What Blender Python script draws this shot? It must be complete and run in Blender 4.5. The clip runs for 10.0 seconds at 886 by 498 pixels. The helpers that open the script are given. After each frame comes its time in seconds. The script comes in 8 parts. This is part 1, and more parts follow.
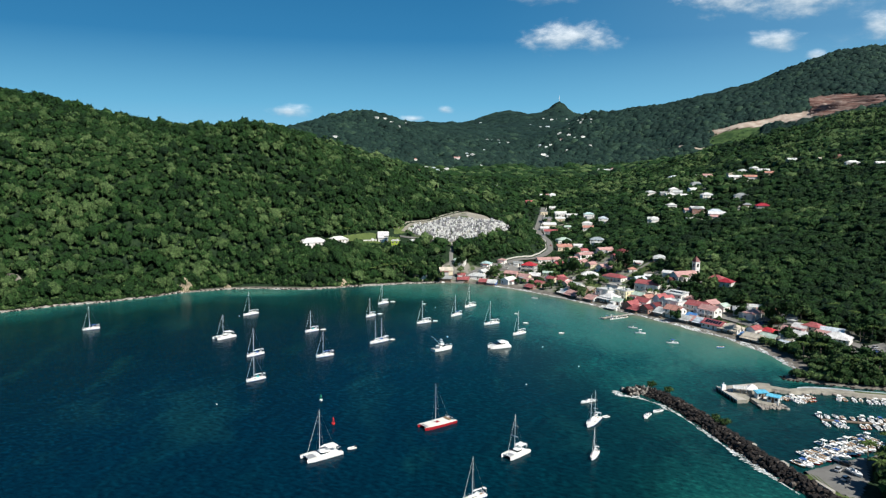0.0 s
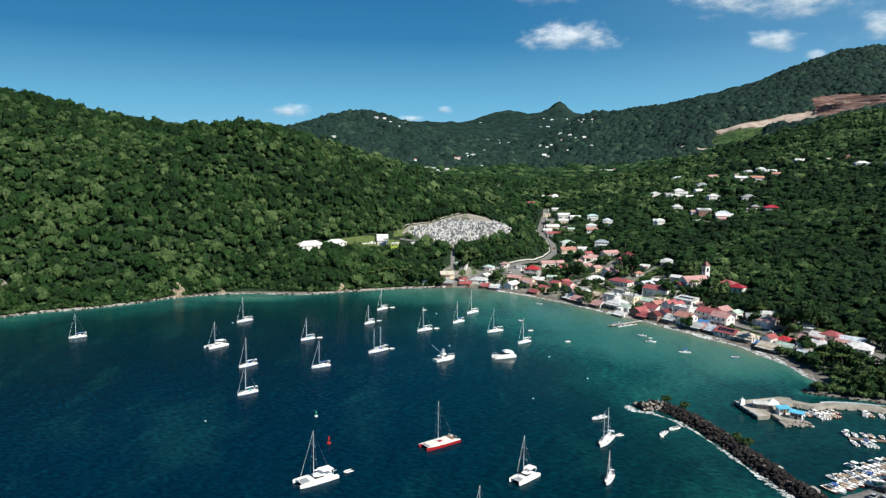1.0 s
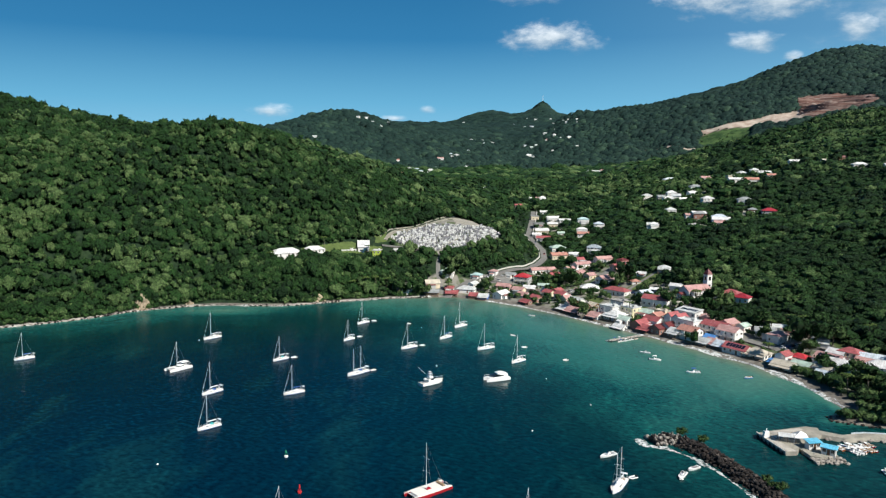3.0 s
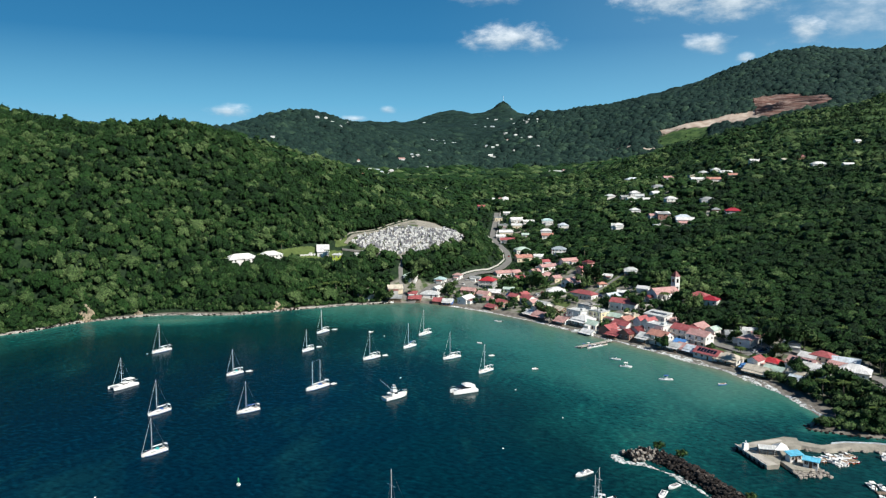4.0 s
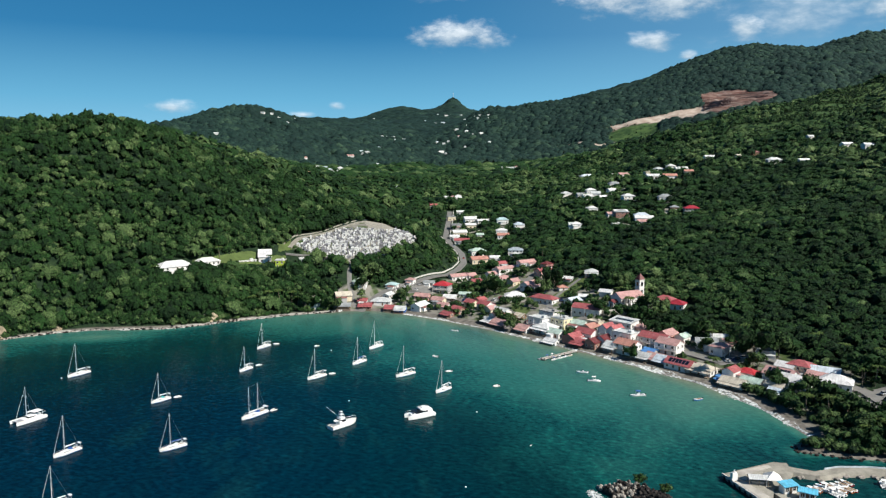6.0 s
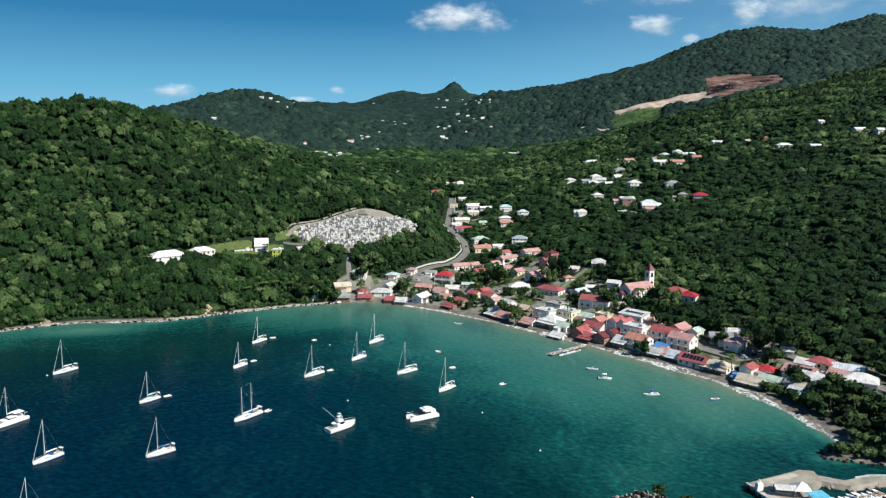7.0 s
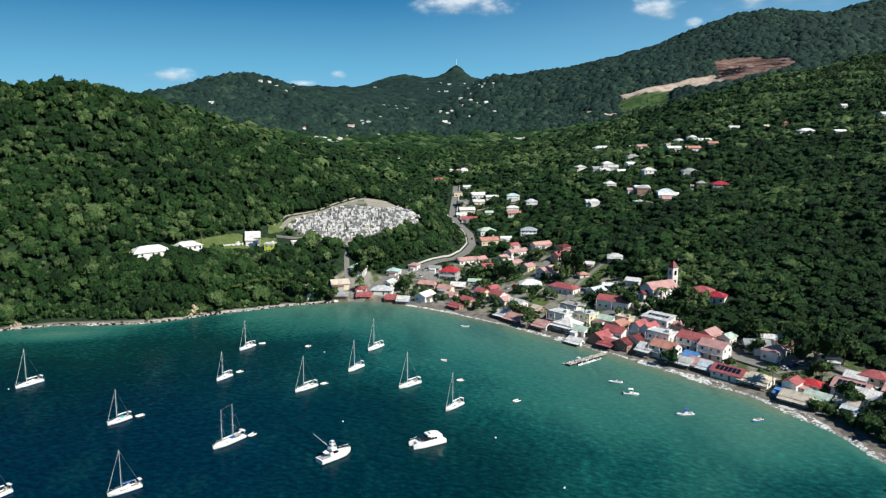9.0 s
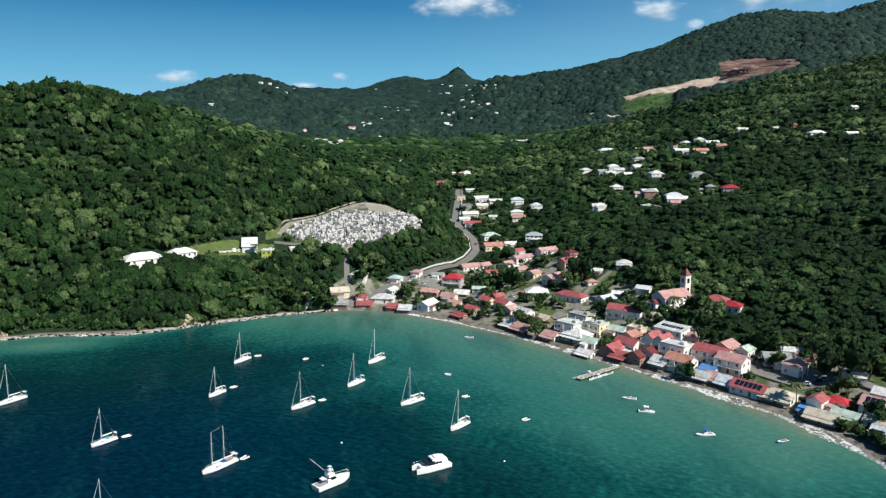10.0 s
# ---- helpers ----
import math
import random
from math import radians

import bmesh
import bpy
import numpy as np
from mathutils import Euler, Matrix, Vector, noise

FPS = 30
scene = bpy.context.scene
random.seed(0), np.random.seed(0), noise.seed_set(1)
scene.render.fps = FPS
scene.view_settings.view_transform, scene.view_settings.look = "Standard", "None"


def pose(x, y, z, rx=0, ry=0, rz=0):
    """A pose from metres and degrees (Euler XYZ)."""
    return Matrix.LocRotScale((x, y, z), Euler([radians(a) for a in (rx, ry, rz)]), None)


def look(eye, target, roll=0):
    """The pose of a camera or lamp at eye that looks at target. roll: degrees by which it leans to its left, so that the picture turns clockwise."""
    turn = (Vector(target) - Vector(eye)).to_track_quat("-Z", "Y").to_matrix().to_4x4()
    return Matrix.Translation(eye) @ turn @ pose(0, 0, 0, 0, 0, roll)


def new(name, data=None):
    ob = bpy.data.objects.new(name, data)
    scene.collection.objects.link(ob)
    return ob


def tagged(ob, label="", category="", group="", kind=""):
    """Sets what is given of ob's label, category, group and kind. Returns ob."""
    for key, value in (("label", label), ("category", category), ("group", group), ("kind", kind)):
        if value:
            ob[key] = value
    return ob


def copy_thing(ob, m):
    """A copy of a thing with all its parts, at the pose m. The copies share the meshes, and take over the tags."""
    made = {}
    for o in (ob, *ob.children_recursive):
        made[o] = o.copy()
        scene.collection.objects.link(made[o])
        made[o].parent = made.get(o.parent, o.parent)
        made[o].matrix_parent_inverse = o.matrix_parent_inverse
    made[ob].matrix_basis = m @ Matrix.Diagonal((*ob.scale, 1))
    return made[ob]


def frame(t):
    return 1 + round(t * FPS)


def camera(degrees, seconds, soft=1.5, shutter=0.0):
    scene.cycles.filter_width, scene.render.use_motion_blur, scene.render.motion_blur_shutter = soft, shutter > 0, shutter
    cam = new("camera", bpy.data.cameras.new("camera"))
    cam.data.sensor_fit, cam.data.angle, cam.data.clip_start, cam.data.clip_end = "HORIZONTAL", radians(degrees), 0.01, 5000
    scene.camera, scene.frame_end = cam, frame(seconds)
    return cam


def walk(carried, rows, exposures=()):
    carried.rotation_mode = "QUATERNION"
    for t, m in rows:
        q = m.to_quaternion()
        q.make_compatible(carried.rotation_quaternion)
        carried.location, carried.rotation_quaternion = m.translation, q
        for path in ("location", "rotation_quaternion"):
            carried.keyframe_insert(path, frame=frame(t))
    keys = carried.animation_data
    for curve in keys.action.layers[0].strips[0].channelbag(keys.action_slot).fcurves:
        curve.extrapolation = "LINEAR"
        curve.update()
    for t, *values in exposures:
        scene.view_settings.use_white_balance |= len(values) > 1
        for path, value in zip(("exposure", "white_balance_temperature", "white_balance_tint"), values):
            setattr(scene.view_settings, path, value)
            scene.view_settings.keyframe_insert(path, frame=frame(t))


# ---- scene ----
cam = camera(62.47, 10.0, soft=1.25)


def view(x, y, z, heading, down, lean):
    """A camera pose: heading clockwise from +y, degrees below the horizon, lean."""
    return pose(x, y, z, 90 - down, 0, -heading) @ pose(0, 0, 0, 0, 0, lean)


PATH = [
    (0, view(0.00, 0.00, 105.08, 0.142, 7.183, 0.373)),
    (0.5, view(-0.59, 9.23, 105.32, 0.155, 7.192, 0.419)),
    (1, view(-1.30, 18.50, 105.58, 0.183, 7.183, 0.406)),
    (1.5, view(-1.85, 27.74, 105.86, 0.238, 7.170, 0.388)),
    (2, view(-2.25, 37.18, 106.11, 0.425, 7.172, 0.373)),
    (2.5, view(-2.65, 46.27, 106.36, 0.804, 7.182, 0.402)),
    (4, view(-3.15, 72.78, 107.24, 4.568, 7.155, 0.229)),
    (4.5, view(-2.73, 81.39, 107.38, 6.752, 7.137, 0.062)),
    (5, view(-2.02, 90.15, 107.57, 8.091, 7.180, -0.023)),
    (5.5, view(-1.16, 98.54, 107.77, 8.401, 7.239, 0.030)),
    (7, view(0.77, 124.45, 108.46, 8.370, 8.592, 0.035)),
    (7.5, view(1.63, 133.49, 108.66, 8.308, 9.465, 0.022)),
    (8, view(2.41, 142.87, 108.83, 8.290, 9.691, 0.016)),
    (8.5, view(3.21, 152.07, 108.95, 8.266, 9.760, 0.035)),
    (9, view(3.98, 161.34, 109.08, 8.237, 9.776, 0.049)),
    (9.5, view(4.68, 170.36, 109.26, 8.202, 9.757, 0.042)),
    (10, view(5.09, 177.55, 109.35, 8.133, 9.635, 0.001)),
]
walk(cam, PATH)

# ---- world, sun, exposure ----
SUN_FROM = Vector((0.60, -0.56, 0.78)).normalized()
scene.view_settings.exposure = 0.55
world = bpy.data.worlds.new("sky")
scene.world = world
world.use_nodes = True


class Nodes:
    """Short hand for building a node tree."""

    def __init__(self, tree):
        self.tree = tree

    def add(self, kind, inputs=(), **settings):
        n = self.tree.nodes.new(kind)
        for key, value in settings.items():
            if key == "operation":
                n.operation = value
            elif key == "blend_type":
                n.blend_type = value
            elif key == "data_type":
                n.data_type = value
            elif key == "attribute_name":
                n.attribute_name = value
        for key, value in dict(inputs).items():
            self.put(n.inputs[key], value)
        return n

    def put(self, socket, value):
        if isinstance(value, bpy.types.NodeSocket):
            self.tree.links.new(value, socket)
        else:
            socket.default_value = value

    def math(self, operation, a, b=0.0, c=0.0):
        return self.add("ShaderNodeMath", {0: a, 1: b, 2: c}, operation=operation).outputs[0]

    def noise(self, vector, scale, detail=4.0, rough=0.55):
        n = self.add("ShaderNodeTexNoise", {"Scale": scale, "Detail": detail, "Roughness": rough})
        if vector is not None:
            self.put(n.inputs["Vector"], vector)
        return n.outputs["Fac"]

    def mix(self, fac, a, b, blend="MIX"):
        n = self.add("ShaderNodeMix", data_type="RGBA", blend_type=blend)
        self.put(n.inputs[0], fac)
        self.put(n.inputs[6], a)
        self.put(n.inputs[7], b)
        return n.outputs[2]

    def ramp(self, fac, stops):
        n = self.add("ShaderNodeValToRGB", {0: fac})
        e = n.color_ramp.elements
        while len(e) < len(stops):
            e.new(0.5)
        for k, (at, colour) in zip(e, stops):
            k.position, k.color = at, (*colour, 1) if len(colour) == 3 else colour
        return n.outputs[0]

    def smooth(self, value, lo, hi):
        n = self.add("ShaderNodeMapRange", {0: value, 1: lo, 2: hi, 3: 0.0, 4: 1.0})
        n.interpolation_type = "SMOOTHSTEP"
        return n.outputs[0]


def build_sky():
    g = Nodes(world.node_tree)
    world.node_tree.nodes.clear()
    sky = world.node_tree.nodes.new("ShaderNodeTexSky")
    sky.sky_type, sky.sun_disc = "NISHITA", False
    sky.sun_elevation = math.asin(SUN_FROM.z)
    sky.sun_rotation = math.atan2(SUN_FROM.x, SUN_FROM.y)
    sky.altitude, sky.air_density, sky.dust_density, sky.ozone_density = 100, 1.0, 0.7, 4.0
    way = g.add("ShaderNodeTexCoord").outputs["Generated"]
    xyz = g.add("ShaderNodeSeparateXYZ", {0: way})
    azim = g.math("ARCTAN2", xyz.outputs[0], xyz.outputs[1])
    elev = g.math("ARCSINE", xyz.outputs[2])
    flat = g.add("ShaderNodeCombineXYZ", {0: azim, 1: g.math("MULTIPLY", elev, 2.0), 2: 0.0}).outputs[0]
    rough = g.noise(flat, 24.0, 9.0, 0.6)
    big = g.noise(flat, 11.0, 3.0, 0.5)
    edge = g.math("ADD", g.math("MULTIPLY", rough, 2.3), g.math("MULTIPLY", big, 0.9))
    cover, rise = None, None
    # heading and height of each cloud's middle, its half width and half height, in degrees
    for head, high, wide, tall, much in (
            (9.9, 9.0, 4.6, 1.5, 1.0), (11.6, 8.6, 2.2, 1.1, 1.0), (21.6, 11.6, 4.6, 2.2, 1.15), (25.6, 11.3, 5.2, 2.4, 1.15), (24.1, 8.2, 2.3, 0.9, 1.0),
            (30.2, 8.9, 2.2, 1.4, 0.9), (-11.8, 3.3, 2.0, 0.65, 0.9), (-2.2, 2.9, 1.2, 0.3, 0.7), (7.6, 11.9, 3.6, 0.7, 0.8),
            (0.2, 3.6, 0.7, 0.35, 0.6), (26.5, 7.0, 0.8, 0.5, 0.8), (34.0, 9.6, 6.5, 2.6, 0.5), (40.0, 10.0, 6.0, 2.2, 1.0), (62.0, 14.0, 9.0, 3.5, 1.0),
            (95.0, 18.0, 12.0, 4.0, 1.0), (-60.0, 12.0, 7.0, 2.0, 1.0), (150.0, 22.0, 12.0, 4.0, 1.0), (-120.0, 15.0, 10.0, 3.0, 1.0)):
        dx = g.math("DIVIDE", g.math("SUBTRACT", azim, radians(head)), radians(wide))
        dy = g.math("DIVIDE", g.math("SUBTRACT", elev, radians(high)), radians(tall))
        d = g.math("SQRT", g.math("ADD", g.math("MULTIPLY", dx, dx), g.math("MULTIPLY", dy, dy)))
        one = g.math("MULTIPLY", g.math("SUBTRACT", edge, g.math("MULTIPLY_ADD", d, 1.2, 0.76)), much)
        if cover is None:
            cover, rise = one, dy
        else:
            ahead = g.math("GREATER_THAN", one, cover)
            rise = g.math("MULTIPLY_ADD", ahead, g.math("SUBTRACT", dy, rise), rise)
            cover = g.math("MAXIMUM", cover, one)
    thick = g.smooth(cover, -0.28, 1.0)
    bright = g.math("ADD", g.math("MULTIPLY_ADD", rise, 0.55, 0.42), g.math("MULTIPLY_ADD", rough, 1.6, -0.8))
    lit = g.ramp(bright, [(0.0, (0.27, 0.35, 0.42)), (0.45, (0.48, 0.55, 0.60)), (0.9, (0.80, 0.84, 0.87))])
    blue = g.mix(1.0, sky.outputs[0], (SKY_TINT[0], SKY_TINT[1], SKY_TINT[2], 1), "MULTIPLY")
    scaled = g.mix(1.0, blue, (SKY_STRENGTH,) * 3 + (1,), "MULTIPLY")
    low = g.ramp(g.math("DIVIDE", elev, radians(16.0)), [(0.0, (0.20, 0.43, 0.58)), (0.25, (0.10, 0.31, 0.48)), (0.55, (0.026, 0.152, 0.315)), (1.0, (0.011, 0.092, 0.222))])
    low = g.mix(g.math("MULTIPLY", g.smooth(azim, radians(0.0), radians(40.0)), 0.22), low, (0.30, 0.52, 0.66, 1))
    scaled = g.mix(g.smooth(elev, radians(46.0), radians(17.0)), scaled, low)
    out = g.mix(g.math("MULTIPLY", thick, 0.85), scaled, lit)
    bg = g.add("ShaderNodeBackground", {"Color": out, "Strength": 1.0})
    g.add("ShaderNodeOutputWorld", {0: bg.outputs[0]})


SKY_STRENGTH = 0.038
SKY_TINT = (0.37, 0.80, 1.10)
build_sky()

sun_lamp = bpy.data.lights.new("sun", "SUN")
sun_lamp.energy, sun_lamp.angle, sun_lamp.color = 4.6, radians(0.53), (1.0, 0.95, 0.86)
new("sun", sun_lamp).matrix_world = look(SUN_FROM * 1000, (0, 0, 0))

# ---- materials ----
def material(name, rough=0.8, metal=0.0, spec=0.4):
    """An empty material: its nodes, its shader and its object-space coordinates."""
    m = bpy.data.materials.new(name)
    m.use_nodes = True
    g = Nodes(m.node_tree)
    shader = m.node_tree.nodes["Principled BSDF"]
    shader.inputs["Roughness"].default_value = rough
    shader.inputs["Metallic"].default_value = metal
    shader.inputs["Specular IOR Level"].default_value = spec
    place = g.add("ShaderNodeNewGeometry").outputs["Position"]
    return m, g, shader, place


def bump(g, shader, height, strength, distance):
    b = g.add("ShaderNodeBump", {"Height": height, "Strength": strength, "Distance": distance})
    g.put(shader.inputs["Normal"], b.outputs[0])


def plain(name, colour, rough=0.7, metal=0.0, vary=0.25, scale=0.8, spec=0.4, lift=0.02, by_object=0.0):
    """Paint, plaster, metal and the like: a colour with two sizes of stains and a little relief."""
    m, g, shader, place = material(name, rough, metal, spec)
    dark = tuple(c * (1 - vary) for c in colour)
    fac = g.math("ADD", g.math("MULTIPLY", g.noise(place, scale, 5.0), 0.7), g.math("MULTIPLY", g.noise(place, scale * 9, 3.0), 0.3))
    col = g.mix(g.smooth(fac, 0.3, 0.65), (*dark, 1), (*colour, 1))
    if by_object:
        r = g.add("ShaderNodeObjectInfo").outputs["Random"]
        col = g.mix(g.math("MULTIPLY", r, by_object), col, (colour[0] * 0.55, colour[1] * 0.55, colour[2] * 0.6, 1))
    g.put(shader.inputs["Base Color"], col)
    if lift:
        bump(g, shader, g.noise(place, scale * 6, 4.0), 0.5, lift)
    return m


def make_water():
    m, g, shader, place = material("sea_water", 0.07, 0.0, 0.055)
    shader.inputs["Specular Tint"].default_value = (0.18, 0.80, 1.0, 1)
    shader.inputs["IOR"].default_value = 1.33
    far = g.add("ShaderNodeAttribute", attribute_name="offshore").outputs["Fac"]
    wander = g.noise(place, 0.009, 5.0, 0.58)
    off = g.math("ADD", far, g.math("MULTIPLY", g.math("MULTIPLY", g.math("SUBTRACT", wander, 0.5), 0.62), g.smooth(far, 0.04, 0.3)))
    col = g.ramp(off, [(0.0, (0.17, 0.165, 0.12)), (0.013, (0.105, 0.162, 0.118)), (0.034, (0.056, 0.150, 0.116)), (0.16, (0.022, 0.116, 0.096)), (0.29, (0.0045, 0.058, 0.054)),
                       (0.42, (0.0013, 0.0245, 0.0275)), (0.6, (0.0003, 0.0190, 0.0280)), (0.8, (0.0002, 0.0165, 0.0305)), (1.0, (0.0002, 0.0150, 0.0305))])
    drift = g.add("ShaderNodeMapping", {"Vector": place, "Scale": (1.0, 0.28, 1.0), "Rotation": (0, 0, -0.55)}).outputs[0]
    weed = g.smooth(g.noise(drift, 0.032, 6.0, 0.6), 0.5, 0.68)
    col = g.mix(g.math("MULTIPLY", weed, 0.35), col, (0.0015, 0.022, 0.030, 1))
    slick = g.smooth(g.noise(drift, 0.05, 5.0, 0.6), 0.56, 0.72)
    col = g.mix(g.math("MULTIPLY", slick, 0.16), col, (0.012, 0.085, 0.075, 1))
    bend = g.add("ShaderNodeVectorMath", {0: place, 1: g.add("ShaderNodeVectorMath", {0: g.add("ShaderNodeTexNoise", {"Vector": place, "Scale": 0.012}).outputs["Color"], 1: (60.0, 60.0, 0.0)}, operation="MULTIPLY").outputs[0]}, operation="ADD").outputs[0]
    plume = g.smooth(g.noise(g.add("ShaderNodeMapping", {"Vector": bend, "Scale": (1.0, 0.4, 1.0), "Rotation": (0, 0, 0.45)}).outputs[0], 0.02, 4.0, 0.55), 0.54, 0.70)
    col = g.mix(g.math("MULTIPLY", plume, 0.18), col, (0.014, 0.090, 0.082, 1))
    spot = g.add("ShaderNodeSeparateXYZ", {0: place})
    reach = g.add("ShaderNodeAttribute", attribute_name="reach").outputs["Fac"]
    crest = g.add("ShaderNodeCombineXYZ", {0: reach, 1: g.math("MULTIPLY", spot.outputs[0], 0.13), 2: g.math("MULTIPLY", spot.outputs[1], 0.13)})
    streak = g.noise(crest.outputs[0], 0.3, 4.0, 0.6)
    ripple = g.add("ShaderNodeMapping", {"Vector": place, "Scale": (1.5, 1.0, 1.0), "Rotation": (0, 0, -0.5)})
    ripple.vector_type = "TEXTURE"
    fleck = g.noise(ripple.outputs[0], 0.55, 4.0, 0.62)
    # ripple glints and dark troughs, painted into the water colour
    ripple_light = g.ramp(g.math("ADD", g.math("MULTIPLY", streak, 0.22), g.math("MULTIPLY", fleck, 0.78)), [(0.38, (0.44, 0.57, 0.64)), (0.5, (0.86, 0.93, 0.95)), (0.57, (1.10, 1.22, 1.18)), (0.68, (1.6, 2.0, 1.85))])
    col = g.mix(g.math("MULTIPLY_ADD", g.smooth(off, 0.10, 0.32), 0.72, 0.28), col, g.mix(1.0, col, ripple_light, "MULTIPLY"))
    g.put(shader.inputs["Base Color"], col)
    squash = g.add("ShaderNodeMapping", {"Vector": place, "Scale": (1.0, 0.45, 1.0), "Rotation": (0, 0, 0.7)}).outputs[0]
    chop = g.math("ADD", g.math("MULTIPLY", g.noise(squash, 0.8, 3.0, 0.6), 0.6), g.math("MULTIPLY", g.noise(squash, 0.13, 2.0), 0.9))
    chop = g.math("ADD", chop, g.math("MULTIPLY", fleck, 1.15))
    bump(g, shader, chop, 0.9, 0.15)
    return m


def make_ground():
    m, g, shader, place = material("ground_soil", 0.95, 0.0, 0.2)
    z = g.add("ShaderNodeSeparateXYZ", {0: place}).outputs[2]
    grain = g.noise(place, 0.25, 6.0, 0.65)
    town = g.add("ShaderNodeAttribute", attribute_name="built").outputs["Fac"]
    bare = g.add("ShaderNodeAttribute", attribute_name="bare").outputs["Fac"]
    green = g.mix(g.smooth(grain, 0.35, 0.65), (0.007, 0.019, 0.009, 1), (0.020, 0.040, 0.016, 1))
    paved = g.mix(g.smooth(g.noise(place, 0.12, 6.0), 0.42, 0.6), (0.21, 0.20, 0.175, 1), (0.055, 0.085, 0.028, 1))
    layers = g.noise(g.add("ShaderNodeMapping", {"Vector": place, "Scale": (0.004, 0.004, 0.16)}).outputs[0], 1.0, 4.0, 0.6)
    haul = g.add("ShaderNodeAttribute", attribute_name="haul").outputs["Fac"]
    clay = g.ramp(layers, [(0.40, (0.05, 0.034, 0.030)), (0.46, (0.16, 0.066, 0.050)), (0.495, (0.30, 0.23, 0.20)), (0.53, (0.06, 0.036, 0.031)), (0.57, (0.18, 0.080, 0.058)), (0.62, (0.30, 0.24, 0.205))])
    earth = g.mix(g.math("MULTIPLY", g.smooth(g.noise(place, 0.02, 6.0, 0.6), 0.4, 0.7), 0.45), clay, (0.11, 0.068, 0.055, 1))
    earth = g.mix(haul, earth, g.mix(g.smooth(g.noise(place, 0.05, 5.0), 0.35, 0.65), (0.33, 0.25, 0.20, 1), (0.50, 0.43, 0.36, 1)))
    sand = g.mix(g.smooth(grain, 0.3, 0.7), (0.09, 0.083, 0.072, 1), (0.22, 0.20, 0.175, 1))
    field = g.add("ShaderNodeAttribute", attribute_name="field").outputs["Fac"]
    meadow = g.mix(g.smooth(g.noise(place, 0.06, 5.0), 0.35, 0.65), (0.022, 0.056, 0.017, 1), (0.070, 0.122, 0.038, 1))
    # blue-green ground towards the far hills imitates distance haze in the colour
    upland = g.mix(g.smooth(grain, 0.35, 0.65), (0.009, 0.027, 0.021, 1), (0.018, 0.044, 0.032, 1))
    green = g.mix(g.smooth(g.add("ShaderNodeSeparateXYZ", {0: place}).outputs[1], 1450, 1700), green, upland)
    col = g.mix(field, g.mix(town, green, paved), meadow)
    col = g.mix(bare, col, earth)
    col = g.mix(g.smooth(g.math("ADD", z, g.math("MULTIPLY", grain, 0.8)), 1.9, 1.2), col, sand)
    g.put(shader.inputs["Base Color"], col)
    bump(g, shader, g.noise(place, 0.35, 6.0, 0.6), 0.6, 1.2)
    return m


def make_foliage(name, low, mid, high, rough=0.7, relief_depth=1.4):
    m, g, shader, place = material(name, rough, 0.0, 0.16)
    tone = g.add("ShaderNodeAttribute", attribute_name="tone").outputs["Fac"]
    clump = g.add("ShaderNodeNewGeometry").outputs["Random Per Island"]
    patch = g.noise(place, 0.018, 3.0)
    fac = g.math("ADD", g.math("MULTIPLY", tone, 0.66), g.math("ADD", g.math("MULTIPLY", clump, 0.26), g.math("MULTIPLY_ADD", patch, 0.6, -0.27)))
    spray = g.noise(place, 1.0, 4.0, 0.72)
    # lit sprays and dark gaps imitated by mottling the leaf colour
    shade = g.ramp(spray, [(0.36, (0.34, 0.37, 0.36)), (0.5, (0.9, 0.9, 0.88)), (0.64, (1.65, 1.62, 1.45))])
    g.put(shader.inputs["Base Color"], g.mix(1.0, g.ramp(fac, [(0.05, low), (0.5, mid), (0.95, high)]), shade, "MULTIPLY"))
    bump(g, shader, g.math("ADD", g.noise(place, 0.9, 4.0, 0.65), g.math("MULTIPLY", spray, 0.6)), 1.0, relief_depth)
    return m


